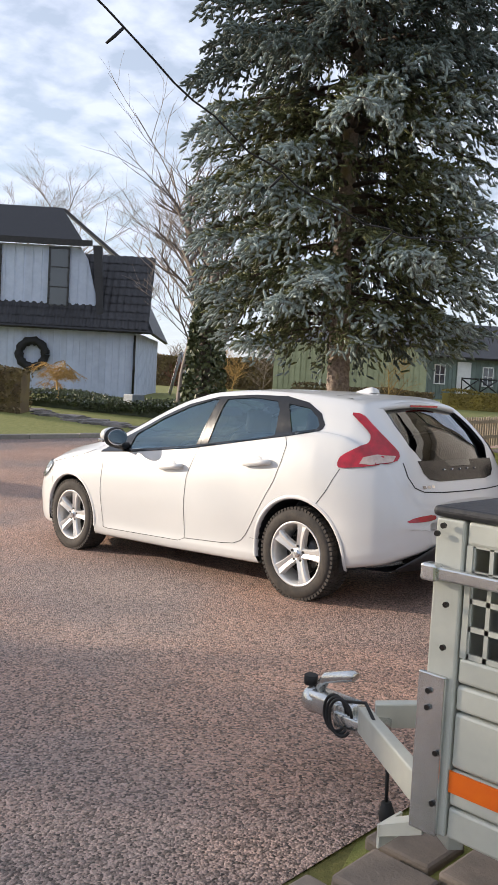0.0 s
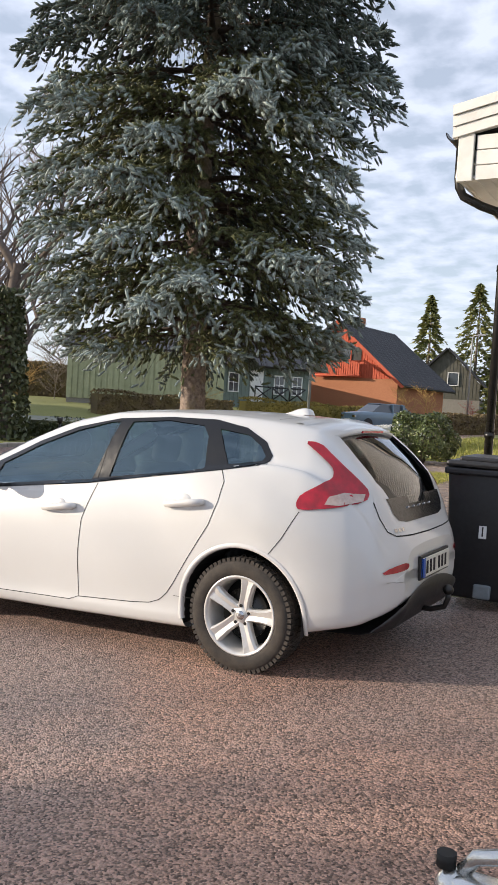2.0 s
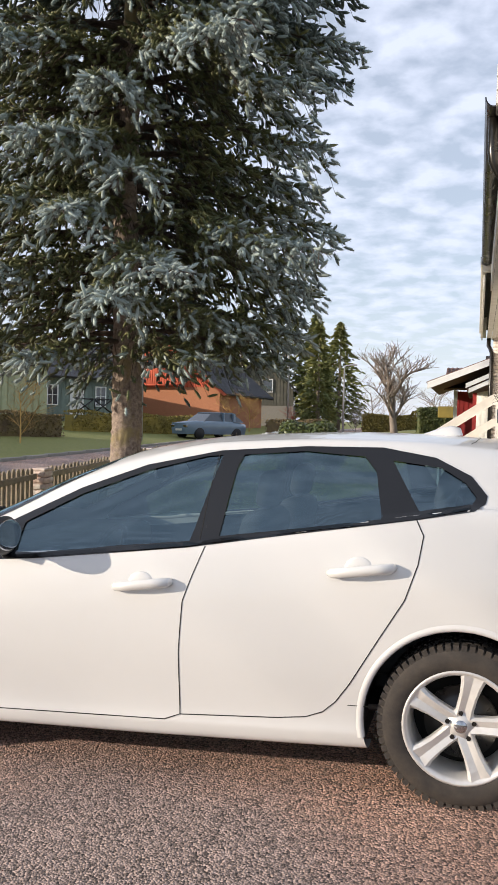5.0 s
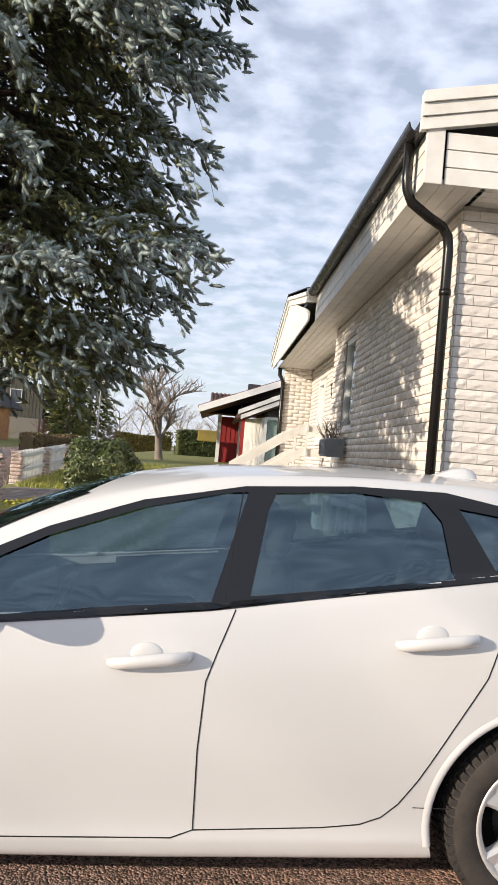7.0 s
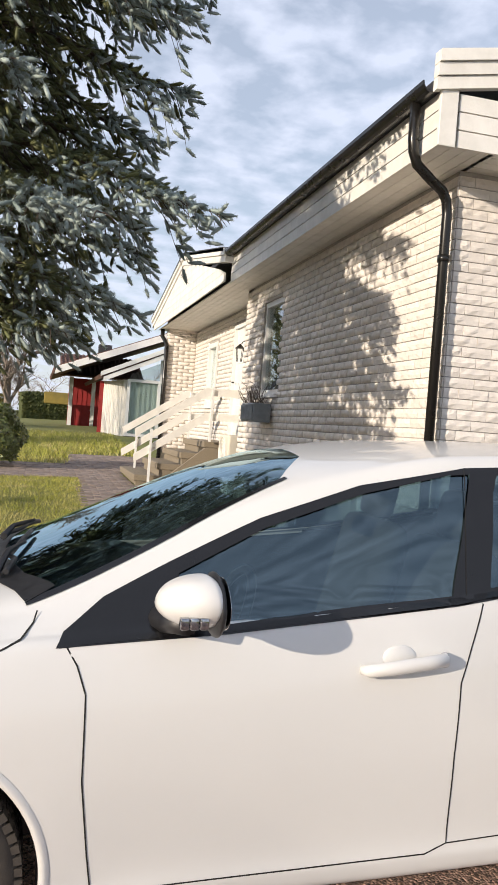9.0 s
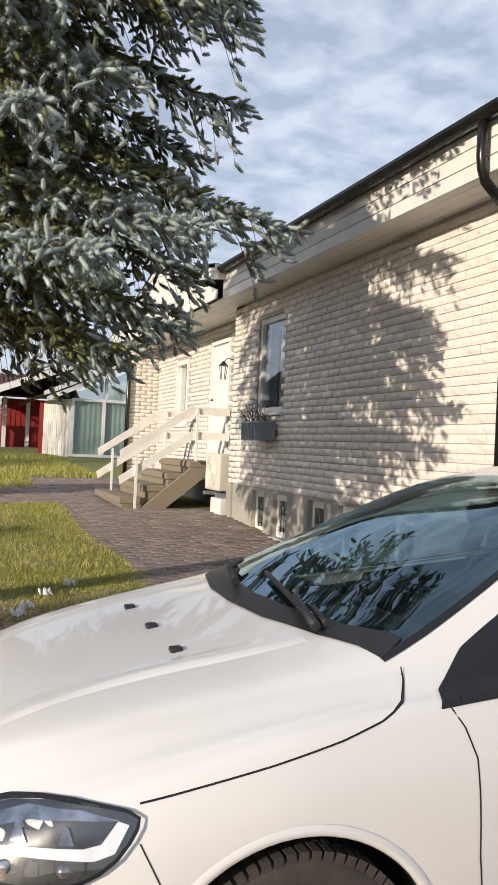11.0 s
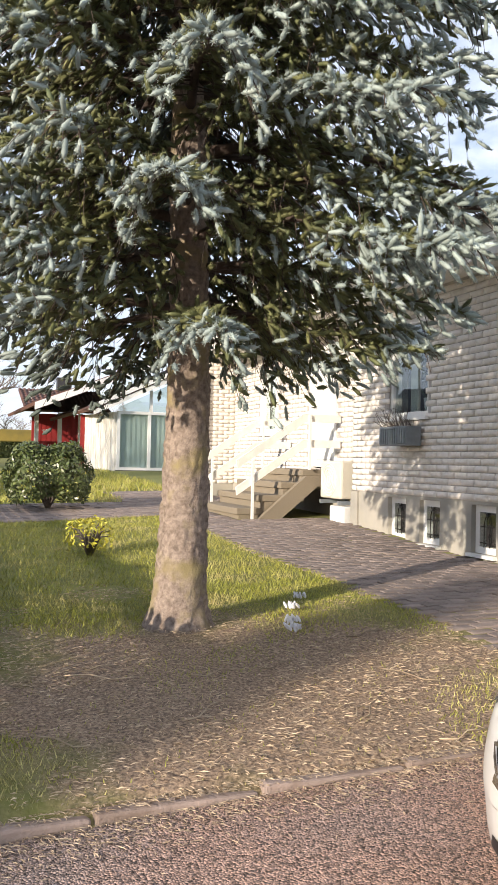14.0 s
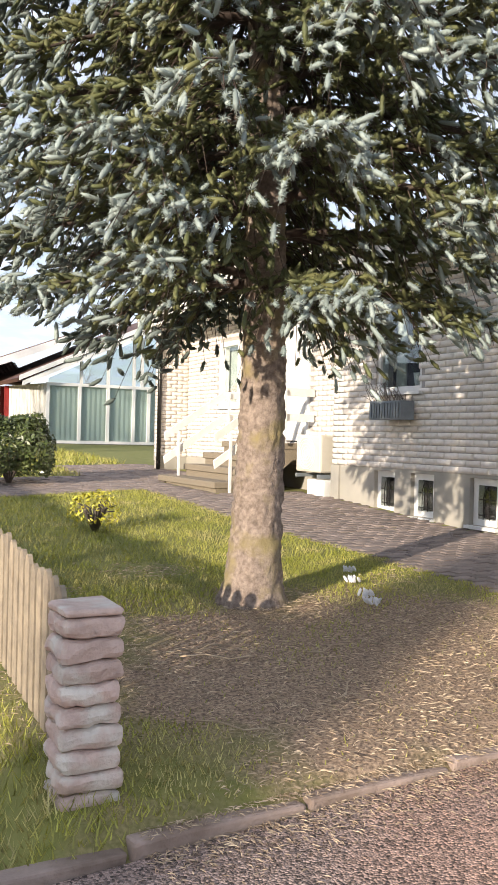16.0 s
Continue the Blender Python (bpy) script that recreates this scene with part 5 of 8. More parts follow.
for s in (1, -1):
    part("door_card", conform([(2.2, 0.35), (2.2, 0.87), (1.1, 0.955), (0.3, 1.05), (-0.1, 1.1), (-0.45, 1.0), (-0.45, 0.70), (0.45, 0.7), (0.5, 0.35)], "side", s, -0.05, 0.1), M["black_plastic"], car, "", True)
bm = bmesh.new()
for s in (1, -1):
    lx = [x for x in xs if -0.66 < x < 1.6]
    rows = [[bm.verts.new((x, s * max(y - 0.022, 0.0), z - 0.022)) for y, z in section(x)[40:]] for x in lx]
    for a, b in zip(rows, rows[1:]):
        for k in range(len(a) - 1):
            c = (a[k].co + a[k + 1].co + b[k + 1].co + b[k].co) / 4
            if in_poly((c.x, c.z), DLO) and k < 26 or k > 15 and (in_poly((c.x, c.y), WSCREEN) or in_poly((c.x, c.y), HGLASS)):
                continue
            bm.faces.new((a[k], a[k + 1], b[k + 1], b[k]))
bmesh.ops.delete(bm, geom=[v for v in bm.verts if not v.link_faces], context="VERTS")
part("inner_trim", bm, M["inner_trim"], car, "dark cabin lining", True)
bm = bmesh.new()
box(bm, -0.5, 2.3, -0.7, 0.7, 0.305, 0.33)
box(bm, -0.55, 0.05, -0.6, 0.6, 0.72, 0.74)
part("cabin_floor", bm, M["black_plastic"], car)

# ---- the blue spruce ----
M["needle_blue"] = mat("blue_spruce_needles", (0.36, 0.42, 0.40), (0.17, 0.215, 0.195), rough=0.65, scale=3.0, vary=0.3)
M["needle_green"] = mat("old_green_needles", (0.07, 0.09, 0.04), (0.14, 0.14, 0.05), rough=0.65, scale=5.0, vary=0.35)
# needle blue darkened: shade among the needles put into the far cores' colour
M["needle_shade"] = mat("shaded_needles", (0.13, 0.16, 0.145), (0.07, 0.09, 0.075), rough=0.9, scale=8)
TX, TY, TZ = -7.12, 9.02, 0.34
rng = np.random.default_rng(7)


def crown_reach(z):
    return float(np.interp(z, (1.9, 2.2, 2.5, 3.0, 3.6, 4.2, 5.0, 5.8, 6.6, 8.0, 10.0, 12.0, 12.6), (1.3, 1.85, 2.15, 2.32, 2.36, 2.3, 2.42, 2.5, 2.3, 1.9, 1.2, 0.42, 0.1)))


spruce = thing("spruce_tree", "tall blue spruce with drooping branches and scaly lichened trunk", "tree")
# trunk with flared foot and scaly bark
bm = bmesh.new()
seg, rows = 56, []
zs = list(np.arange(-0.36, 3.4, 0.035)) + list(np.arange(3.5, 12.7, 0.5))
for z in zs:
    r = float(np.interp(z, (-0.2, 0.0, 0.12, 0.35, 1.0, 2.5, 5.0, 8.0, 12.7), (0.29, 0.235, 0.19, 0.168, 0.148, 0.122, 0.10, 0.07, 0.012)))
    cx, cy = TX + 0.03 * math.sin(z * 1.1), TY - 0.02 * z * (z < 4)
    row = []
    for k in range(seg):
        a = 2 * math.pi * k / seg
        p = Vector((math.cos(a) * r, math.sin(a) * r, z))
        d = 0.0
        if z < 3.45:
            cell = noise.voronoi(Vector((a * r * 24, p.z * 15, r * 20)))[0]
            d = 0.020 * min(1, (cell[1] - cell[0]) * 2.2) + 0.008 * noise.noise(p * 9)
            if z < 0.3:
                d += 0.03 * (0.3 - z) * max(0, math.cos(a * 5 + 1.0))
        row.append(bm.verts.new((cx + math.cos(a) * (r + d), cy + math.sin(a) * (r + d), TZ + z)))
    rows.append(row)
for a, b in zip(rows, rows[1:]):
    for k in range(seg):
        bm.faces.new((a[k], a[(k + 1) % seg], b[(k + 1) % seg], b[k]))
part("trunk", bm, M["bark"], spruce, "grey-brown scaly bark with yellow lichen", True)


def rod(V, F, pts, r0, r1, seg=4):
    """Adds a tapered rod to lists of points and quads."""
    n = len(pts)
    off = len(V)
    for i, p in enumerate(pts):
        d = (pts[min(i + 1, n - 1)] - pts[max(i - 1, 0)])
        d = d / (np.linalg.norm(d) + 1e-9)
        u = np.cross(d, (0, 0, 1.0) if abs(d[2]) < 0.9 else (1.0, 0, 0)); u /= np.linalg.norm(u)
        v = np.cross(d, u)
        r = r0 + (r1 - r0) * i / (n - 1)
        for k in range(seg):
            a = 2 * math.pi * k / seg
            V.append(p + (u * math.cos(a) + v * math.sin(a)) * r)
    for i in range(n - 1):
        for k in range(seg):
            F.append((off + i * seg + k, off + i * seg + (k + 1) % seg, off + (i + 1) * seg + (k + 1) % seg, off + (i + 1) * seg + k))


# boughs in whorls; each carries drooping twigs set with thick finger-like shoots
shoot_p, shoot_d, shoot_l, shoot_age = [], [], [], []
z, turn = 2.55, 0.0
while z < 12.4:
    turn += 0.77
    low_part = z < 7.4
    many = 8 if low_part else 6
    for k in range(many):
        az = turn + 2 * math.pi * k / many + rng.normal(0, 0.18)
        z0 = z + rng.uniform(-0.13, 0.13)
        L = crown_reach(z0 - 0.3) * rng.uniform(0.78, 0.99) * (1 + 0.22 * max(0, math.cos(az + 0.9)) ** 6 * (3.0 < z0 < 5.2))
        low = float(np.interp(z0, (2.3, 4, 7, 10), (-0.22, -0.30, -0.22, 0.1)))
        h = np.array((math.cos(az), math.sin(az), 0.0))
        side = np.array((-h[1], h[0], 0.0))
        bend = rng.normal(0, 0.10)

        def at_limb(t):
            return np.array((TX, TY, TZ + z0 - 0.34)) + h * L * t + side * bend * L * t * t + np.array((0, 0, L * (0.12 * t + (low - 0.12) * t * t + 0.30 * max(0, t - 0.78))))
        V, F = [], []
        rod(V, F, [at_limb(t) for t in np.linspace(0.02, 0.9, 9)], 0.010 + 0.013 * L, 0.005, 6)
        lim = 0.97 + 0.2 * max(0, math.cos(az + 0.9)) ** 6 * (3.0 < z0 < 5.2)
        n2 = int(L / (0.080 if low_part else 0.16))
        for i in range(n2):
            t = 0.14 + 0.86 * (i + rng.uniform(0, 0.8)) / n2
            p0 = at_limb(min(t, 0.995))
            for sd in (-1, 1):
                l2 = 0.60 * (L / 2.3) ** 0.5 * (1.10 - 0.72 * t) * rng.uniform(0.6, 1.2)
                ang = rng.uniform(0.55, 1.05)
                d2 = h * math.cos(ang) + side * sd * math.sin(ang)
                droop = rng.uniform(0.4, 1.5)
                pts = [p0 + d2 * l2 * q + np.array((0, 0, -droop * l2 * q * q + 0.06 * l2 * q)) for q in np.linspace(0, 1, 4)]
                if math.hypot(pts[-1][0] - TX, pts[-1][1] - TY) > lim * 0.96 * max(crown_reach(pts[-1][2]), 0.3):
                    l2 *= 0.55
                    pts = [p0 + (p - p0) * 0.5 for p in pts]
                rod(V, F, pts, 0.006, 0.002, 3)
                n3 = max(2, int(l2 / (0.062 if low_part else 0.11)))
                for j in range(n3 + 1):
                    q = (j + 0.5) / (n3 + 0.5)
                    pp = p0 + d2 * l2 * q + np.array((0, 0, -droop * l2 * q * q + 0.06 * l2 * q))
                    far = math.hypot(pp[0] - TX, pp[1] - TY) / max(crown_reach(pp[2]), 0.3)
                    if far > lim or far < 0.22 or (far < 0.6 and rng.random() < 0.45):
                        continue
                    tang = d2 + np.array((0, 0, -2 * droop * q))
                    tang /= np.linalg.norm(tang)
                    perp = np.cross(tang, (0, 0, 1.0))
                    for sg in ((-1, 1) if j < n3 else (0,)):
                        if sg and rng.random() < 0.22:
                            continue
                        d3 = tang * rng.uniform(0.2, 0.8) + perp * sg * rng.uniform(0.3, 0.9) + h * 0.4 + rng.normal(0, 0.25, 3) + np.array((0, 0, rng.uniform(-0.35, 0.35)))
                        shoot_p.append(pp); shoot_d.append(d3 / np.linalg.norm(d3))
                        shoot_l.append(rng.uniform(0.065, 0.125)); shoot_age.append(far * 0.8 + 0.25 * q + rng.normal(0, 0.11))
        ob = new("limb", fast_mesh("limb", V, F, M["twig"]))
        ob.parent = spruce
    z += 0.36

SP, SD, SL, SA = np.array(shoot_p), np.array(shoot_d), np.array(shoot_l), np.array(shoot_age)
MOST = 52000
if len(SP) > MOST:
    pick = rng.permutation(len(SP))[:MOST]
    SP, SD, SL, SA = SP[pick], SD[pick], SL[pick], SA[pick]


def around(D):
    up = np.where(np.abs(D[:, 2:3]) < 0.9, np.array([[0, 0, 1.0]]), np.array([[1.0, 0, 0]]))
    A = np.cross(D, up); A /= np.linalg.norm(A, axis=1, keepdims=True)
    return A, np.cross(A, D)


def needles(P, D, Ls, count, length, width):
    """Bottle-brush shoots: single needles, as slim triangles, standing all round short twigs."""
    n = len(P)
    A, B = around(D)
    u = rng.uniform(0.0, 1.0, (n, count)) ** 0.85
    ph = rng.uniform(0, 2 * math.pi, (n, count))
    rad = A[:, None, :] * np.cos(ph)[..., None] + B[:, None, :] * np.sin(ph)[..., None]
    lean = rng.uniform(0.0, 0.4, (n, count)) + u ** 4 * 1.3
    nd = rad + D[:, None, :] * lean[..., None] + np.array((0, 0, 0.15))
    nd /= np.linalg.norm(nd, axis=2, keepdims=True)
    base = P[:, None, :] + D[:, None, :] * (Ls[:, None] * u)[..., None]
    tip = base + nd * (length * rng.uniform(0.8, 1.12, (n, count)))[..., None]
    # the flat of a needle faces away from its twig
    w = np.cross(nd, rad) + 0.35 * rng.normal(0, 1, (n, count, 3)); w /= np.linalg.norm(w, axis=2, keepdims=True) + 1e-9
    w *= width / 2
    V = np.stack((base + w, tip, base - w), axis=2).reshape(-1, 3)
    return V, np.arange(len(V)).reshape(-1, 3)


def shoot_cores(P, D, Ls, r):
    """The close-set needles round each twig: a rounded five-sided finger."""
    A, B = around(D)
    rings = [P + D * (Ls * f)[:, None] + (A * math.cos(k * 1.2566) + B * math.sin(k * 1.2566)) * r * g for f, g in ((0.15, 0.8), (0.8, 1.0)) for k in range(5)]
    V = np.stack((*rings, P + D * (Ls + 0.02)[:, None], P - D * 0.01), axis=1).reshape(-1, 3)
    o = np.arange(len(P))[:, None] * 12
    F = []
    for k in range(5):
        q = (k + 1) % 5
        F += [o + np.array(((k, q, q + 5),)), o + np.array(((k, q + 5, k + 5),)), o + np.array(((k + 5, q + 5, 10),)), o + np.array(((q, k, 11),))]
    return V, np.concatenate(F)


near = (SP[:, 2] < 5.4) & ((SP[:, 1] < TY + 0.5) | (SP[:, 0] > TX + 0.5))
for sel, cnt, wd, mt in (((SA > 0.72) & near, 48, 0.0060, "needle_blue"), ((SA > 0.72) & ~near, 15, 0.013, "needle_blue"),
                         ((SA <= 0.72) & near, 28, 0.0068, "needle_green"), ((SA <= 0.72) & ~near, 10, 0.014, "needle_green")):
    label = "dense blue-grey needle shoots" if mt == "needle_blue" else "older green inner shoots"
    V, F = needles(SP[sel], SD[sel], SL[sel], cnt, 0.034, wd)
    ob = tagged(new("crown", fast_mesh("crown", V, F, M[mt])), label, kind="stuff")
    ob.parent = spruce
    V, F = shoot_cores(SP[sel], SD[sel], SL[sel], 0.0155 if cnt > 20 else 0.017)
    ob = tagged(new("crown", fast_mesh("crown", V, F, M[mt if cnt > 20 else "needle_shade"], True)), label, kind="stuff")
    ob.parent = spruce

# ---- kerb, paths, slabs ----
rk = random.Random(3)
kerb = tagged(new("kerb"), "worn stone kerb along the lawn", "kerb", kind="structure")
x = -9.56
while x < -3.4:
    bm = bmesh.new()
    ln = 0.71
    z = drive_z(x + 0.35, 6.66)
    bbox(bm, x + 0.008, x + ln - 0.008, 6.685, 6.768, z - 0.15, max(0.128 + 0.03 * (x + 7.35), z + 0.012) + rk.uniform(-0.012, 0.004), 0.014)
    bmesh.ops.subdivide_edges(bm, edges=bm.edges[:], cuts=2, use_grid_fill=True)
    for v in bm.verts:
        v.co += noise.noise_vector(v.co * 9) * 0.012
    part("kerb_stone", bm, M["kerb"], kerb)
    x += ln


def on_path(x, y):
    """The walk along the house, and the one that crosses the lawn to the street."""
    edge = -5.25 + 0.05 * math.sin(y * 1.3)
    along = edge < x < WX - 0.06 and 7.4 < y < 21.5
    cross = 15.9 + 0.25 * math.sin(x) < y < 18.6 + 0.3 * math.sin(x * 0.7) and -8.8 < x < -3.3
    return (along or cross) and not (x > -4.4 and 15.1 < y < 17.3)


path = tagged(new("pavement"), "garden path of small red-grey concrete pavers", "path", kind="structure")
bed = bmesh.new()
PAV = []
for k in range(6):
    bm = bmesh.new()
    bbox(bm, 0.003, 0.207, 0.003, 0.102, -0.05, 0.0, 0.006)
    for v in bm.verts:
        v.co += noise.noise_vector(v.co * 20 + Vector((k * 7, 0, 0))) * 0.002
    PAV.append(finish(bm, "paver", M["paver"]))
rest_v, rest_f, singles = [], [], 0
for j in range(int((21.6 - 7.3) / 0.105)):
    y = 7.3 + j * 0.105
    for i in range(28):
        x = -8.9 + i * 0.21 + (0.105 if j % 2 else 0)
        if not on_path(x + 0.1, y + 0.05):
            continue
        me = PAV[rk.randrange(6)]
        m = Matrix.Translation((x, y, lawn_z(x, y) + 0.006 + rk.uniform(-0.004, 0.004))) @ pose(0, 0, 0, rk.uniform(-1, 1), rk.uniform(-1, 1), rk.uniform(-1.5, 1.5))
        if y < 11.0 and singles < 300 and x > -5.2:
            ob = new("paver", me); ob.parent = path; ob.matrix_basis = m
            singles += 1
        else:
            off = len(rest_v)
            rest_v += [m @ v.co for v in me.vertices]
            for p in me.polygons:
                vs = [off + q for q in p.vertices]
                rest_f += [(vs[0], vs[q], vs[q + 1]) for q in range(1, len(vs) - 1)]
ob = tagged(new("paving", fast_mesh("paving", rest_v, rest_f, M["paver"])), kind="stuff")
ob.parent = path
slabs = tagged(new("slab_paving"), "mossy concrete slabs beside the driveway", "pavement", kind="structure")
bm = bmesh.new()
box(bm, -1.42, 2.5, -2.0, 2.5, 0.0, 0.262)
part("moss_joint", bm, M["moss"], slabs)
for i in range(7):
    for j in range(12):
        bm = bmesh.new()
        x0, y0 = -1.40 + i * 0.255 + (0.06 if j % 2 else 0), -0.35 + j * 0.235
        z = drive_z(x0, y0) + 0.03 + rk.uniform(-0.006, 0.006)
        bbox(bm, x0 + 0.014, x0 + 0.24, y0 + 0.012, y0 + 0.222, z - 0.08, max(z, 0.272), 0.012)
        for v in bm.verts:
            v.co += noise.noise_vector(v.co * 14) * 0.006
        part("slab", bm, M["slab"], slabs)

# ---- small things on the house ----
M["grey_plastic"] = mat("grey_plastic", (0.22, 0.25, 0.27), (0.17, 0.19, 0.21), rough=0.55, scale=10)
M["cream"] = mat("cream_metal", (0.68, 0.64, 0.54), (0.6, 0.56, 0.48), rough=0.5, scale=4)
fb = thing("flower_box", "grey slatted window box with dry twiggy plants", "flower box")
bm = bmesh.new()
bbox(bm, -3.30, -3.07, 12.26, 12.90, 1.71, 1.95, 0.012)
part("tub", bm, M["grey_plastic"], fb)
for i in range(11):
    bm = bmesh.new()
    box(bm, -3.315, -3.301, 12.285 + i * 0.055, 12.32 + i * 0.055, 1.735, 1.925)
    part("slat", bm, M["grey_plastic"], fb)
bm = bmesh.new()
for i in range(46):
    a = Vector((-3.19 + rk.uniform(-0.07, 0.07), rk.uniform(12.3, 12.95), 1.93))
    b = a + Vector((rk.uniform(-0.15, 0.1), rk.uniform(-0.1, 0.22), rk.uniform(0.05, 0.28)))
    c = b + Vector((rk.uniform(-0.1, 0.08), rk.uniform(-0.06, 0.12), rk.uniform(-0.08, 0.1)))
    tube(bm, [a, b, c], [0.004, 0.003, 0.0015], 4)
part("twigs", bm, M["bare_bark"], fb, "dry brown twigs")
hp = thing("heat_pump", "cream outdoor heat pump unit on the house wall", "heat pump")
bm = bmesh.new()
bbox(bm, -3.12, -2.82, 14.3, 14.98, 0.94, 1.5, 0.03)
part("casing", bm, M["cream"], hp)
bm = bmesh.new()
m = Matrix.Translation((-3.125, 14.68, 1.22)) @ Matrix.Rotation(math.pi / 2, 4, "Y")
for r in (0.05, 0.1, 0.15, 0.2, 0.24):
    tube(bm, [m @ Vector((r * math.cos(a), r * math.sin(a), 0)) for a in np.linspace(0, 2 * math.pi, 29)], 0.006, 5, False)
part("fan_guard", bm, M["white_paint"], hp)
bm = bmesh.new()
bbox(bm, -3.12, -2.9, 14.2, 14.65, 0.5, 0.84, 0.02)
part("drip_tray", bm, M["white_paint"], hp)
bm = bmesh.new()
for y in (14.3, 14.9):
    box(bm, -3.16, -2.7, y - 0.02, y + 0.02, 0.86, 0.915)
part("bracket", bm, M["grey_plastic"], hp)
lp = thing("wall_lantern", "small black iron lantern beside the white door", "wall lamp")
bm = bmesh.new()
tube(bm, [(-2.66, 15.1, 3.0), (-2.80, 15.1, 3.02), (-2.86, 15.1, 2.95)], 0.008, 6)
for dx, dy in ((-0.05, -0.05), (0.05, -0.05), (0.05, 0.05), (-0.05, 0.05)):
    tube(bm, [(-2.86 + dx, 15.1 + dy, 2.9), (-2.86 + dx * 0.6, 15.1 + dy * 0.6, 2.68)], 0.006, 5)
bmesh.ops.create_cone(bm, cap_ends=True, segments=8, radius1=0.085, radius2=0.01, depth=0.08, matrix=Matrix.Translation((-2.86, 15.1, 2.93)))
part("cage", bm, M["black_metal"], lp)
pt = thing("potted_plant", "dark green leafy pot plant on the window sill", "plant")
M["leaf_dark"] = mat("dark_leaf", (0.03, 0.06, 0.02), (0.05, 0.09, 0.03), rough=0.4, scale=12, vary=0.25)
bm = bmesh.new()
bmesh.ops.create_cone(bm, cap_ends=True, segments=14, radius1=0.07, radius2=0.09, depth=0.16, matrix=Matrix.Translation((-2.79, 12.5, 2.25)))
part("pot", bm, M["white_paint"], pt)
bm = bmesh.new()
for i in range(16):
    a = rk.uniform(0, 6.3)
    c = Vector((-2.79, 12.5, 2.33)) + Vector((math.cos(a) * 0.05, math.sin(a) * 0.14, rk.uniform(0.02, 0.55)))
    bmesh.ops.create_uvsphere(bm, u_segments=8, v_segments=5, radius=1, matrix=Matrix.Translation(c) @ pose(0, 0, 0, rk.uniform(-60, 60), rk.uniform(-60, 60), rk.uniform(0, 180)) @ Matrix.Diagonal((0.075, 0.035, 0.008, 1)))
tube(bm, [(-2.79, 12.5, 2.3), (-2.79, 12.52, 2.85)], 0.008, 5)
part("leaves", bm, M["leaf_dark"], pt)
for y in (12.28, 13.0):
    bm = bmesh.new()
    n = 12
    prism(bm, [(-2.70 + 0.02 * (i % 2), y - 0.09 + 0.2 * i / n) for i in range(n + 1)] + [(-2.68 + 0.02 * (i % 2), y - 0.09 + 0.2 * i / n) for i in range(n, -1, -1)], "z", 2.1, 3.33)
    solo("curtain", bm, M["curtain"], "pale curtain hanging inside the window", "curtain", "house curtains")

# ---- trailer ----
M["galv"] = mat("galvanised_steel", (0.56, 0.56, 0.49), (0.47, 0.475, 0.42), rough=0.42, metal=0.12, scale=7, vary=0.06)
M["galv_bright"] = mat("bright_zinc", (0.66, 0.67, 0.66), (0.5, 0.51, 0.5), rough=0.25, metal=0.85, scale=14)
M["orange"] = mat("orange_reflector", (0.85, 0.17, 0.01), (0.78, 0.13, 0.01), rough=0.35, scale=10)
M["rubber"] = mat("black_rubber", (0.012, 0.012, 0.012), rough=0.7)
tr = thing("box_trailer", "galvanised steel box trailer with an orange reflector strip", "trailer")
AX, AY, BX, BY = -1.02, 1.70, 1.10, 3.10
bm = bmesh.new()
bbox(bm, AX, AX + 0.075, AY - 0.006, AY + 0.06, 0.60, 1.345, 0.006)
part("corner_post", bm, M["galv"], tr)
bm = bmesh.new()
bbox(bm, AX - 0.012, AX + 0.06, AY - 0.02, AY - 0.007, 0.60, 0.98, 0.003)
part("corner_plate", bm, M["galv_bright"], tr, "worn zinc plate")
bm = bmesh.new()
for p in ((AX + 0.02, 0.94), (AX + 0.02, 0.90), (AX + 0.05, 0.80), (AX + 0.05, 0.68), (AX + 0.03, 1.33), (AX + 0.015, 1.31), (AX + 0.05, 1.15), (AX + 0.05, 1.05)):
    tube(bm, [(p[0], AY - 0.02, p[1]), (p[0], AY - 0.028, p[1])], 0.007, 8)
pieces("bolt", bm, M["black_metal"], tr)
for z0, z1 in ((0.60, 0.675), (0.68, 0.765), (0.77, 0.90), (0.905, 0.965), (0.97, 1.03), (1.29, 1.345)):
    bm = bmesh.new()
    bbox(bm, AX + 0.078, BX, AY, AY + 0.03, z0, z1, 0.008)
    part("side_panel", bm, M["galv"], tr)
bm = bmesh.new()
for i in range(int((BX - AX - 0.1) / 0.045)):
    x = AX + 0.09 + i * 0.045
    box(bm, x, x + 0.010, AY + 0.004, AY + 0.012, 1.03, 1.29)
for i in range(5):
    box(bm, AX + 0.08, BX, AY + 0.004, AY + 0.0119, 1.03 + i * 0.064, 1.042 + i * 0.064)
box(bm, AX + 0.08, AX + 0.095, AY, AY + 0.02, 1.03, 1.29)
part("vent_grid", bm, M["galv"], tr, "square-holed steel grid")
bm = bmesh.new()
box(bm, AX + 0.078, BX, AY - 0.004, AY - 0.0005, 0.712, 0.763)
part("reflector_strip", bm, M["orange"], tr, "bright orange strip")
bm = bmesh.new()
bbox(bm, AX - 0.01, AX + 0.22, AY - 0.035, AY - 0.01, 1.205, 1.235, 0.005)
bbox(bm, AX - 0.012, AX + 0.03, AY - 0.045, AY - 0.008, 1.20, 1.24, 0.006)
part("latch", bm, M["galv_bright"], tr, "bright zinc latch")
bm = bmesh.new()
box(bm, AX + 0.01, BX, BY - 0.03, BY, 0.60, 1.345)
box(bm, AX + 0.005, AX + 0.03, AY + 0.06, BY, 0.60, 1.345)
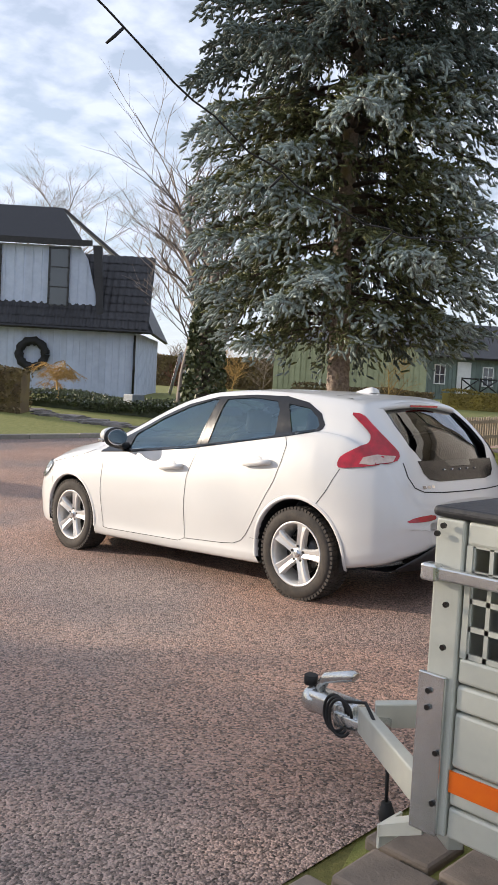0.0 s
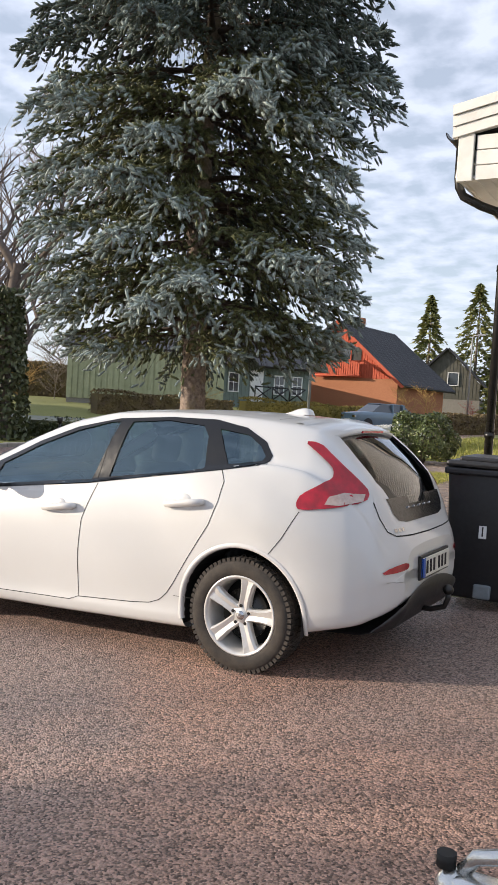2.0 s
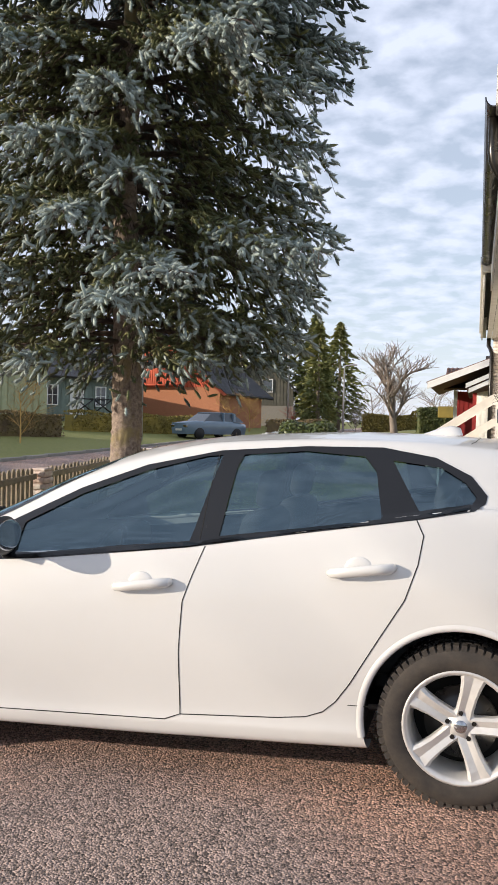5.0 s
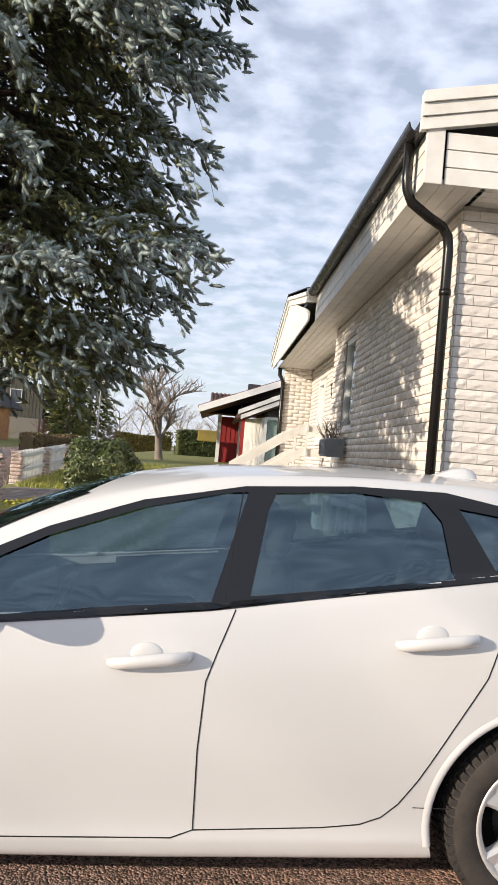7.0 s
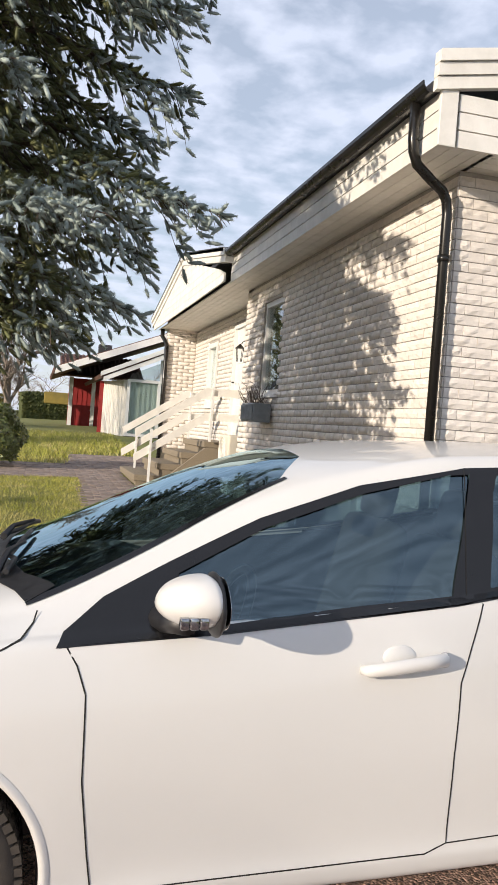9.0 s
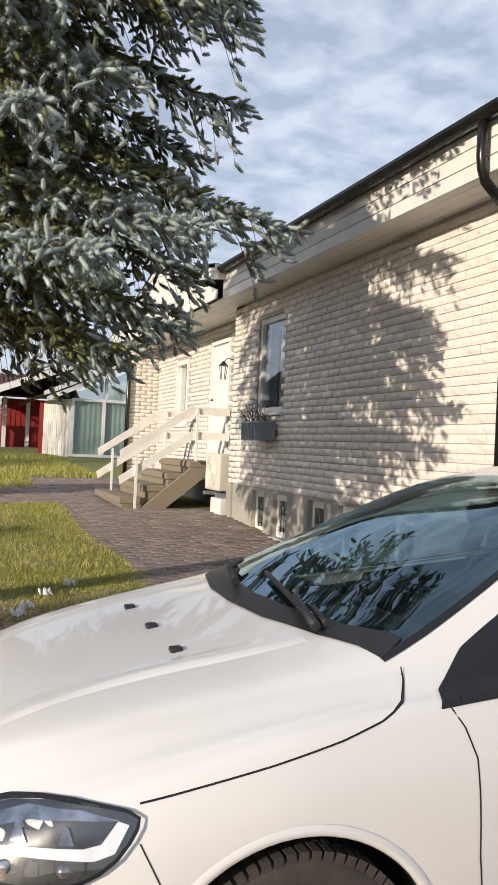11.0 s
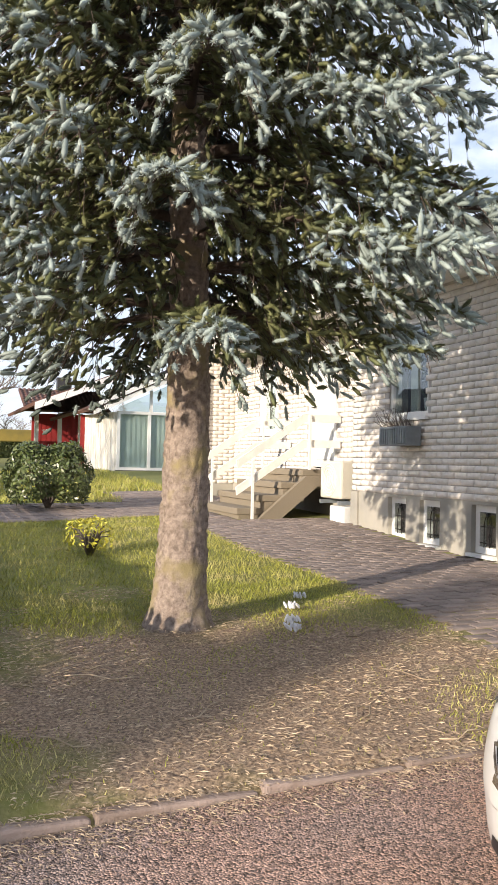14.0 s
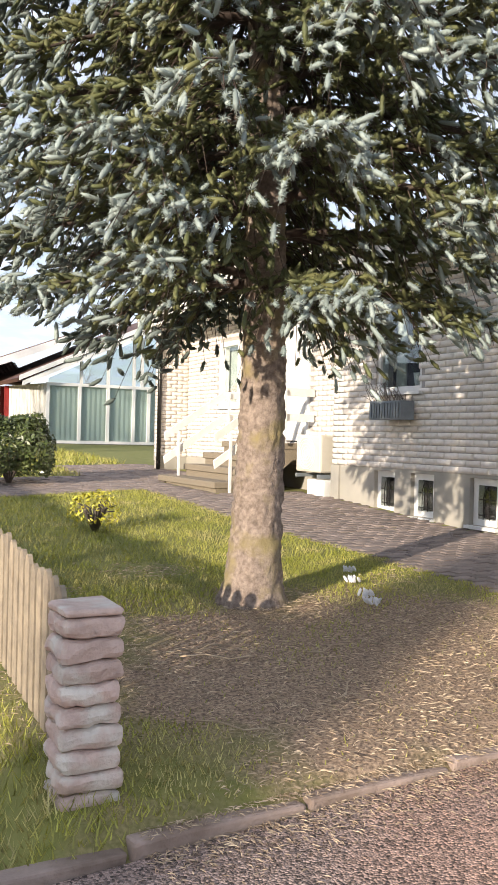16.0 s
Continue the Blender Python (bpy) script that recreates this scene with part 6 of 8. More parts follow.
box(bm, BX - 0.03, BX, AY + 0.03, BY - 0.03, 0.60, 1.345)
box(bm, AX + 0.03, BX - 0.03, AY + 0.03, BY - 0.03, 0.60, 0.63)
part("tub", bm, M["galv"], tr)
bm = bmesh.new()
bbox(bm, AX - 0.01, BX + 0.01, AY - 0.01, BY + 0.01, 1.347, 1.372, 0.01)
part("lid", bm, M["roof_dark"], tr, "dark lid")
bm = bmesh.new()
prism(bm, [(AX - 0.10, 0.56), (AX + 0.02, 0.62), (AX + 0.02, 0.585), (AX - 0.10, 0.53)], "y", AY - 0.01, AY + 0.05)
box(bm, AX - 0.105, AX - 0.098, AY - 0.01, AY + 0.09, 0.50, 0.56)
part("foot_bracket", bm, M["galv"], tr)
cpl = Vector((-1.86, 2.40, 0.48))
for y0 in (AY + 0.10, BY - 0.10):
    bm = bmesh.new()
    a, b = Vector((AX + 0.05, y0, 0.565)), cpl + Vector((0.20, (y0 - 2.4) * 0.06, 0.0))
    d = (b - a); ln = d.length
    m = Matrix.Translation(a) @ d.to_track_quat("X", "Z").to_matrix().to_4x4()
    bbox(bm, 0, ln, -0.022, 0.022, -0.045, 0.045, 0.006, m)
    part("drawbar", bm, M["galv"], tr)
hd = new("coupling"); hd.parent = tr
bm = bmesh.new()
m = Matrix.Translation(cpl)
bbox(bm, -0.06, 0.16, -0.045, 0.045, -0.05, 0.035, 0.02, m)
bmesh.ops.create_uvsphere(bm, u_segments=16, v_segments=10, radius=0.052, matrix=m @ Matrix.Translation((-0.05, 0, -0.01)))
bbox(bm, 0.08, 0.26, -0.06, 0.06, -0.06, 0.0, 0.01, m)
part("head", bm, M["galv_bright"], hd, "", True)
bm = bmesh.new()
tube(bm, [m @ Vector(p) for p in ((-0.03, 0, 0.04), (0.0, 0, 0.085), (0.12, 0, 0.125), (0.13, 0, 0.12))], 0.021, 10)
part("lever", bm, M["galv_bright"], hd)
bm = bmesh.new()
tube(bm, [m @ Vector((-0.075, 0, 0.04)), m @ Vector((-0.075, 0, 0.075))], 0.026, 10)
part("knob", bm, M["rubber"], hd)
bm = bmesh.new()
for k in range(3):
    tube(bm, [m @ Vector((0.10 + 0.02 * k + 0.05 * math.cos(a), -0.07 - 0.01 * k, 0.0 + 0.065 * math.sin(a))) for a in np.linspace(0.2, 5.6, 18)], 0.006, 6)
tube(bm, [m @ Vector(p) for p in ((0.15, -0.08, 0.06), (0.25, -0.10, 0.09), (0.36, -0.16, 0.03), (0.42, -0.2, -0.06), (0.43, -0.21, -0.16))], 0.006, 6)
part("cable", bm, M["rubber"], tr, "black electric cable")
bm = bmesh.new()
tube(bm, [m @ Vector((0.43, -0.21, -0.15)), m @ Vector((0.435, -0.21, -0.19)), m @ Vector((0.44, -0.212, -0.24))], [0.016, 0.027, 0.024], 12)
part("plug", bm, M["rubber"], tr, "black plug")
for y in (AY - 0.1, BY + 0.1):
    w = new("wheel"); w.parent = tr
    w.matrix_basis = Matrix.Translation((0.45, y + (0.02 if y > 2 else -0.02) + (0.1 if y < 2 else -0.1), 0.57))
    bm = bmesh.new()
    lathe(bm, [(0.14, -0.05), (0.2, -0.07), (0.26, -0.06), (0.27, 0), (0.26, 0.06), (0.2, 0.07), (0.14, 0.05)], 32)
    part("tyre", bm, M["tyre"], w, "", True)
    bm = bmesh.new()
    lathe(bm, [(0.0, 0.03), (0.12, 0.03), (0.145, 0.05), (0.145, -0.05)], 24)
    part("rim", bm, M["galv"], w, "", True)

# ---- wheelie bin ----
bn = thing("wheelie_bin", "black two-wheeled rubbish bin with a white label", "bin", at=Matrix.Translation((-2.80, 6.58, drive_z(-2.8, 6.5) + 0.07)) @ Matrix.Rotation(radians(4), 4, "Z"))
bm = bmesh.new()
for (x0, y0, z0), (x1, y1, z1) in (((0.25, 0.26, 0.0), (0.29, 0.33, 0.93)),):
    lo = [(-x0, -y0, z0), (x0, -y0, z0), (x0, y0, z0), (-x0, y0, z0)]
    hi = [(-x1, -y1, z1), (x1, -y1, z1), (x1, y1, z1), (-x1, y1, z1)]
    a, b = [bm.verts.new(p) for p in lo], [bm.verts.new(p) for p in hi]
    for i in range(4):
        bm.faces.new((a[i], a[(i + 1) % 4], b[(i + 1) % 4], b[i]))
    bm.faces.new(a[::-1]); bm.faces.new(b)
bmesh.ops.bevel(bm, geom=bm.edges[:], offset=0.03, segments=3, profile=0.5, affect="EDGES")
part("tub", bm, M["black_plastic"], bn, "", True)
bm = bmesh.new()
bbox(bm, -0.31, 0.31, -0.36, 0.36, 0.90, 0.95, 0.015)
part("rim", bm, M["black_plastic"], bn)
bm = bmesh.new()
bbox(bm, -0.30, 0.30, -0.37, 0.37, 0.955, 1.0, 0.02)
bbox(bm, -0.22, 0.22, -0.30, 0.30, 0.99, 1.03, 0.015)
part("lid", bm, M["black_plastic"], bn)
for x in (-0.22, 0.22):
    w = new("wheel"); w.parent = bn
    w.matrix_basis = Matrix.Translation((x, 0.30, 0.04)) @ Matrix.Rotation(math.pi / 2, 4, "Z")
    bm = bmesh.new()
    lathe(bm, [(0.0, -0.025), (0.1, -0.025), (0.105, 0), (0.1, 0.025), (0.0, 0.025)], 24)
    part("tyre", bm, M["rubber"], w)
bm = bmesh.new()
bbox(bm, -0.06, 0.06, -0.31, -0.262, 0.02, 0.12, 0.012)
part("foot_rest", bm, M["grey_plastic"], bn)
lb = new("number_label"); lb.parent = bn
bm = bmesh.new()
m = Matrix.Translation((-0.02, -0.305, 0.5)) @ Matrix.Rotation(radians(-4.3), 4, "X")
box(bm, -0.026, 0.026, -0.006, 0.006, -0.045, 0.045, m)
part("plate", bm, M["white_paint"], lb)
fc = bpy.data.curves.new("digit", "FONT")
fc.body, fc.size, fc.align_x, fc.align_y, fc.extrude = "1", 0.10, "CENTER", "CENTER", 0.001
fc.materials.append(M["seam"])
ob = new("digit", fc); ob.parent = lb
ob.matrix_basis = m @ Matrix.Translation((0, -0.008, 0)) @ Matrix.Rotation(math.pi / 2, 4, "X")

# ---- fence: rough stone pillars and pickets ----
M["pink_stone"] = mat("pale_pink_stone", (0.60, 0.46, 0.40), (0.46, 0.35, 0.30), rough=0.95, scale=16, bump=1.0, bscale=50, vary=0.12, patch=(0.62, 0.58, 0.52), pscale=7)
M["grey_wood"] = mat("weathered_wood", (0.34, 0.28, 0.20), (0.22, 0.185, 0.14), rough=0.9, scale=14, bump=0.5, bscale=50, vary=0.15)
M["white_picket"] = mat("white_picket", (0.66, 0.66, 0.64), (0.5, 0.5, 0.48), rough=0.8, scale=12, vary=0.1)


def pillar(x, y, height=0.715, size=0.235):
    z = lawn_z(x, y) - 0.06
    pl = thing("fence_pillar", "pale rough split-stone fence pillar with a flat top", "pillar", "fence pillars")
    n = 9
    for i in range(n):
        bm = bmesh.new()
        h = height / n
        ex = rk.uniform(-0.008, 0.008)
        bbox(bm, x - size / 2 + ex, x + size / 2 + ex, y - size / 2, y + size / 2, z + i * h, z + (i + 1) * h - 0.004, 0.026)
        bmesh.ops.subdivide_edges(bm, edges=[e for e in bm.edges if e.calc_length() > 0.05], cuts=4, use_grid_fill=True)
        for v in bm.verts:
            v.co += noise.noise_vector(v.co * 16) * 0.016
        part("stone", bm, M["pink_stone"], pl)
    bm = bmesh.new()
    bbox(bm, x - size / 2 + 0.005, x + size / 2 - 0.005, y - size / 2 + 0.005, y + size / 2 - 0.005, z + height, z + height + 0.03, 0.012)
    for v in bm.verts:
        v.co += noise.noise_vector(v.co * 30) * 0.008
    part("cap", bm, M["pink_stone"], pl)


PY = [7.04, 10.5, 14.2, 18.0, 19.6, 22.7, 25.6]
for y in PY:
    pillar(-8.91, y)
for y0, y1 in zip(PY, PY[1:]):
    if y0 == 18.0:
        continue
    far = y0 > 15
    fm = M["white_picket"] if far else M["grey_wood"]
    fe = thing("picket_fence", "white picket fence panel" if far else "weathered wooden picket fence panel", "fence", "fence panels")
    fe["label"] = "white painted picket fence panel" if far else "weathered wooden picket fence panel by the street"
    for hz in (0.22, 0.55):
        bm = bmesh.new()
        z0, z1 = lawn_z(-8.9, y0), lawn_z(-8.9, y1)
        prism(bm, [(y0 + 0.13, z0 + hz), (y1 - 0.13, z1 + hz), (y1 - 0.13, z1 + hz + 0.07), (y0 + 0.13, z0 + hz + 0.07)], "x", -8.925, -8.895)
        part("rail", bm, fm, fe)
    n = int((y1 - y0 - 0.3) / 0.105)
    for i in range(n):
        y = y0 + 0.18 + i * 0.105
        bm = bmesh.new()
        z = lawn_z(-8.9, y)
        top = z + 0.70 + rk.uniform(-0.015, 0.015)
        pts = [(y, z + 0.05), (y + 0.07, z + 0.05), (y + 0.07, top - 0.04), (y + 0.055, top - 0.01), (y + 0.035, top), (y + 0.015, top - 0.01), (y, top - 0.04)]
        prism(bm, pts, "x", -8.948, -8.928)
        part("picket", bm, fm, fe)


# ---- shrubs ----
def leafy(name, label, centre, size, count, leaf, material, seed, twig=True):
    """A bush: stems and many single leaves through an uneven, lumpy volume."""
    rg = np.random.default_rng(seed)
    th = thing(name, label, "shrub")
    c = np.array(centre); sz = np.array(size)
    d = rg.normal(0, 1, (count, 3)); d /= np.linalg.norm(d, axis=1, keepdims=True)
    d[:, 2] = np.where(d[:, 2] < -0.6, -d[:, 2], d[:, 2])
    lump = 1 + 0.12 * np.sin(d[:, 0] * 7 + seed) + 0.12 * np.sin(d[:, 1] * 6 + d[:, 2] * 5)
    r = rg.uniform(0.72, 1.0, count) ** 0.5 * lump
    P = c + d * r[:, None] * sz
    N = d + rg.normal(0, 0.6, (count, 3)); N /= np.linalg.norm(N, axis=1, keepdims=True)
    U = np.cross(N, rg.normal(0, 1, (count, 3))); U /= np.linalg.norm(U, axis=1, keepdims=True)
    W = np.cross(N, U)
    l = leaf * rg.uniform(0.7, 1.2, (count, 1))
    V = np.stack((P - U * l, P - W * l * 0.42 + N * l * 0.15, P + U * l, P + W * l * 0.42 + N * l * 0.15), axis=1).reshape(-1, 3)
    ob = tagged(new("foliage", fast_mesh("foliage", V, np.arange(len(V)).reshape(-1, 4), material)), kind="stuff")
    ob.parent = th
    if twig:
        bm = bmesh.new()
        for i in range(14):
            a = 2 * math.pi * i / 14
            tip = Vector(centre) + Vector((math.cos(a) * size[0] * 0.8, math.sin(a) * size[1] * 0.8, size[2] * rg.uniform(0.0, 0.7)))
            tube(bm, [(centre[0], centre[1], ground_z(centre[0], centre[1]) - 0.03), (Vector(centre) * 0.5 + tip * 0.5), tip], [0.02, 0.012, 0.004], 5)
        tagged(part("stems", bm, M["bare_bark"], th), kind="stuff")
    return th


M["rhodo"] = mat("rhododendron_leaf", (0.075, 0.11, 0.035), (0.12, 0.14, 0.045), rough=0.35, scale=6, vary=0.4)
M["yellow_leaf"] = mat("yellow_leaf", (0.55, 0.48, 0.05), (0.35, 0.36, 0.05), rough=0.5, scale=20, vary=0.3)
leafy("rhododendron_bush", "rounded dark green rhododendron bush on the lawn", (-6.85, 17.75, 1.10), (0.78, 0.78, 0.62), 7000, 0.045, M["rhodo"], 5)
leafy("yellow_shrub", "small yellow-green flowering shrub on the lawn", (-7.1, 12.5, 0.62), (0.28, 0.28, 0.22), 420, 0.028, M["yellow_leaf"], 6)
M["petal"] = mat("white_petal", (0.72, 0.72, 0.75), rough=0.6)
for i, (x, y) in enumerate(((-6.38, 8.72), (-6.2, 9.15), (-6.45, 8.55), (-5.95, 9.5))):
    cr = thing("crocus_clump", "small clump of white crocus flowers in grass", "flower", "crocus")
    bm = bmesh.new()
    for k in range(9):
        a = rk.uniform(0, 6.3)
        p = Vector((x + rk.uniform(-0.045, 0.045), y + rk.uniform(-0.045, 0.045), ground_z(x, y) + 0.05))
        bmesh.ops.create_uvsphere(bm, u_segments=6, v_segments=4, radius=1, matrix=Matrix.Translation(p) @ pose(0, 0, 0, rk.uniform(-50, 50), rk.uniform(-50, 50), 0) @ Matrix.Diagonal((0.012, 0.012, 0.032, 1)))
    part("petals", bm, M["petal"], cr)

# ---- grass blades and needle litter ----
M["grass"] = mat("grass_blade", (0.25, 0.27, 0.035), (0.38, 0.36, 0.08), rough=0.6, scale=1.6, vary=0.4, patch=(0.46, 0.40, 0.17), pscale=2.2, pcut=0.58)
M["litter"] = mat("dry_litter", (0.36, 0.26, 0.17), (0.52, 0.42, 0.29), rough=0.9, scale=14, vary=0.5)
rg = np.random.default_rng(11)


def litter_share(x, y):
    d = math.hypot(x + 6.9, (y - 7.6) * 1.0) + 2.6 * noise.noise(Vector((x * 1.1, y * 1.1, 0.3)))
    return 1 - sstep(1.2, 2.6, d)


V = []
LV = []
for x0, x1, y0, y1, dens, hh in ((-8.8, -3.2, 6.72, 10.5, 2900, 0.036), (-8.8, -5.2, 10.5, 16.0, 1400, 0.05), (-9.55, -8.8, 6.72, 9.5, 2600, 0.06), (-8.8, -3.5, 18.8, 30.0, 250, 0.12)):
    n = int((x1 - x0) * (y1 - y0) * dens)
    xs_, ys_ = rg.uniform(x0, x1, n), rg.uniform(y0, y1, n)
    for x, y in zip(xs_, ys_):
        if on_path(x, y) or (x - TX) ** 2 + (y - TY) ** 2 < 0.06:
            continue
        s = litter_share(x, y) if y < 11 else 0.0
        z = ground_z(x, y) - 0.012
        if rg.random() > s * 0.93:
            if rg.random() < 0.35 * s:
                continue
            a, b, h = rg.uniform(0, 6.3), rg.uniform(0, 6.3), hh * rg.uniform(0.5, 1.25) * (1 - 0.4 * s)
            w = 0.0035 if dens > 1000 else 0.012
            V += [(x - math.cos(a) * w, y - math.sin(a) * w, z), (x + math.cos(a) * w, y + math.sin(a) * w, z), (x + math.cos(b) * h * 0.6, y + math.sin(b) * h * 0.6, z + h)]
        elif rg.random() < 0.85:
            a, l = rg.uniform(0, 6.3), rg.uniform(0.008, 0.03)
            zz = z + rg.uniform(0.014, 0.024)
            w = rg.uniform(0.0015, 0.005)
            LV += [(x - math.cos(a) * l, y - math.sin(a) * l, zz), (x + math.sin(a) * w, y - math.cos(a) * w, zz + 0.003), (x + math.cos(a) * l, y + math.sin(a) * l, zz + rg.uniform(-0.006, 0.01))]
tagged(new("grass", fast_mesh("grass", V, np.arange(len(V)).reshape(-1, 3), M["grass"])), "short yellow-green spring grass on the lawn", "grass", kind="stuff")
for k in range(8200):
    # litter gathered along the kerb and over the edge of the asphalt
    x, y = rg.uniform(-8.8, -3.4), 6.78 - abs(rg.normal(0, 0.17))
    a, l = rg.uniform(0, 6.3), rg.uniform(0.006, 0.026)
    z = drive_z(x, y) + 0.004 if y < 6.685 else max(0.128 + 0.03 * (x + 7.0), drive_z(x, y) + 0.012) + 0.006
    w = rg.uniform(0.0015, 0.005)
    LV += [(x - math.cos(a) * l, y - math.sin(a) * l, z), (x + math.sin(a) * w, y - math.cos(a) * w, z + 0.004), (x + math.cos(a) * l, y + math.sin(a) * l, z + 0.003)]
tagged(new("needle_litter", fast_mesh("needle_litter", LV, np.arange(len(LV)).reshape(-1, 3), M["litter"])), "dry brown needles and twigs under the spruce", "litter", kind="stuff")
for k in range(14):
    bm = bmesh.new()
    x, y, a = rk.uniform(-8.2, -5.2), rk.uniform(6.8, 8.6), rk.uniform(0, 3.1)
    l = rk.uniform(0.08, 0.25)
    tube(bm, [(x + math.cos(a) * l * q, y + math.sin(a) * l * q + 0.02 * math.sin(q * 4), ground_z(x, y) + 0.012 + 0.01 * math.sin(q * 3)) for q in (-1, -0.4, 0.2, 1)], 0.004, 4)
    solo("fallen_twig", bm, M["litter"], "thin dry fallen twig on the litter", "twig", "fallen twigs")

# ---- the neighbourhood ----
M["blue_wood"] = mat("pale_blue_boards", (0.56, 0.62, 0.74), (0.47, 0.53, 0.65), rough=0.7, scale=3, vary=0.06)
M["green_wood"] = mat("pale_green_boards", (0.42, 0.44, 0.27), (0.34, 0.36, 0.22), rough=0.8, scale=3, vary=0.08)
M["grey_green"] = mat("grey_green_boards", (0.20, 0.25, 0.22), (0.16, 0.20, 0.18), rough=0.8, scale=3, vary=0.08)
M["falu"] = mat("red_boards", (0.52, 0.10, 0.045), (0.42, 0.08, 0.04), rough=0.8, scale=3, vary=0.08)
M["dark_red"] = mat("deep_red_boards", (0.30, 0.02, 0.02), (0.22, 0.016, 0.016), rough=0.7, scale=3, vary=0.1)
M["red_brick"] = mat("orange_brick", (0.40, 0.17, 0.085), (0.33, 0.135, 0.07), rough=0.9, scale=12, bump=0.4, bscale=30)
M["tile_red"] = mat("brown_roof_tile", (0.15, 0.075, 0.055), (0.10, 0.05, 0.04), rough=0.7, scale=9, vary=0.25)
M["dark_wood"] = mat("dark_boards", (0.13, 0.125, 0.10), (0.09, 0.088, 0.07), rough=0.8, scale=3, vary=0.08)
M["hedge_brown"] = mat("brown_hedge", (0.12, 0.085, 0.05), (0.20, 0.15, 0.06), rough=0.9, scale=2, vary=0.4)
M["hedge_yellow"] = mat("yellowish_hedge", (0.32, 0.24, 0.05), (0.20, 0.16, 0.05), rough=0.9, scale=1.5, vary=0.4)
M["hedge_green"] = mat("green_hedge", (0.07, 0.09, 0.03), (0.12, 0.13, 0.04), rough=0.8, scale=2, vary=0.4)
M["ivy"] = mat("ivy_leaf", (0.05, 0.07, 0.025), (0.09, 0.10, 0.045), rough=0.5, scale=5, vary=0.4)
M["pine"] = mat("pine_needles", (0.11, 0.135, 0.045), (0.22, 0.21, 0.06), rough=0.8, scale=0.8, vary=0.35)
M["orange_twig"] = mat("orange_twigs", (0.42, 0.24, 0.07), (0.5, 0.33, 0.12), rough=0.9, scale=3, vary=0.3)
M["red_twig"] = mat("red_twigs", (0.33, 0.07, 0.06), (0.28, 0.10, 0.07), rough=0.9, scale=3, vary=0.3)
M["pale_twig"] = mat("pale_twigs", (0.30, 0.25, 0.21), (0.22, 0.18, 0.15), rough=0.9, scale=3, vary=0.2)
M["lamp_grey"] = mat("grey_pole", (0.42, 0.42, 0.42), (0.34, 0.34, 0.34), rough=0.5, metal=0.3, scale=3)
M["flat_stone"] = mat("paving_stone", (0.30, 0.27, 0.25), (0.2, 0.18, 0.165), rough=0.9, scale=2, patch=(0.08, 0.075, 0.065), pscale=2.4)


def boards(bm, a, b, z0, z1, pitch=0.24, proud=0.02, top=None):
    """Vertical boards with battens on a wall from a to b (plan points); top(u) gives the height along it."""
    a, b = Vector((*a, 0)), Vector((*b, 0))
    d = (b - a); ln = d.length; d.normalize()
    nrm = Vector((d.y, -d.x, 0))
    n = max(1, int(ln / pitch))
    for i in range(n):
        for u0, u1, o in ((i * ln / n, (i + 0.80) * ln / n, proud), ((i + 0.80) * ln / n, (i + 1) * ln / n, 0.0)):
            zt0, zt1 = (top(u0), top(u1)) if top else (z1, z1)
            ps = [a + d * u0 + nrm * o, a + d * u1 + nrm * o, a + d * u1 - nrm * 0.1, a + d * u0 - nrm * 0.1]
            lo = [bm.verts.new((p.x, p.y, z0)) for p in ps]
            hi = [bm.verts.new((p.x, p.y, z)) for p, z in zip(ps, (zt0, zt1, zt1, zt0))]
            for k in range(4):
                bm.faces.new((lo[k], lo[(k + 1) % 4], hi[(k + 1) % 4], hi[k]))
            bm.faces.new(hi)


def slab(bm, pts, thick):
    """A flat roof plane with thickness, from three or four corner points."""
    ps = [Vector(p) for p in pts]
    n = (ps[1] - ps[0]).cross(ps[2] - ps[0]).normalized()
    if n.z < 0:
        n = -n
    top = [bm.verts.new(p + n * thick) for p in ps]
    bot = [bm.verts.new(p) for p in ps]
    bm.faces.new(top); bm.faces.new(bot[::-1])
    for i in range(len(ps)):
        j = (i + 1) % len(ps)
        bm.faces.new((bot[i], bot[j], top[j], top[i]))


def tiles(bm, p0, p1, up, rows, cols):
    """Curved roof tiles in rows on a slope: p0 to p1 along the eave, up the slope."""
    p0, p1, up = Vector(p0), Vector(p1), Vector(up)
    along = (p1 - p0) / cols
    nrm = along.cross(up).normalized()
    if nrm.z < 0:
        nrm = -nrm
    for r in range(rows):
        for c in range(cols):
            q = p0 + along * c + up * (r / rows)
            u, w = along, up * (1.08 / rows)
            prof = ((0.0, 0.02), (0.25, 0.055), (0.5, 0.05), (0.75, 0.015), (1.0, 0.02))
            lo = [bm.verts.new(q + u * t + nrm * (h + 0.03)) for t, h in prof]
            hi = [bm.verts.new(q + u * t + w + nrm * h) for t, h in prof]
            for k in range(4):
                bm.faces.new((lo[k], lo[k + 1], hi[k + 1], hi[k]))


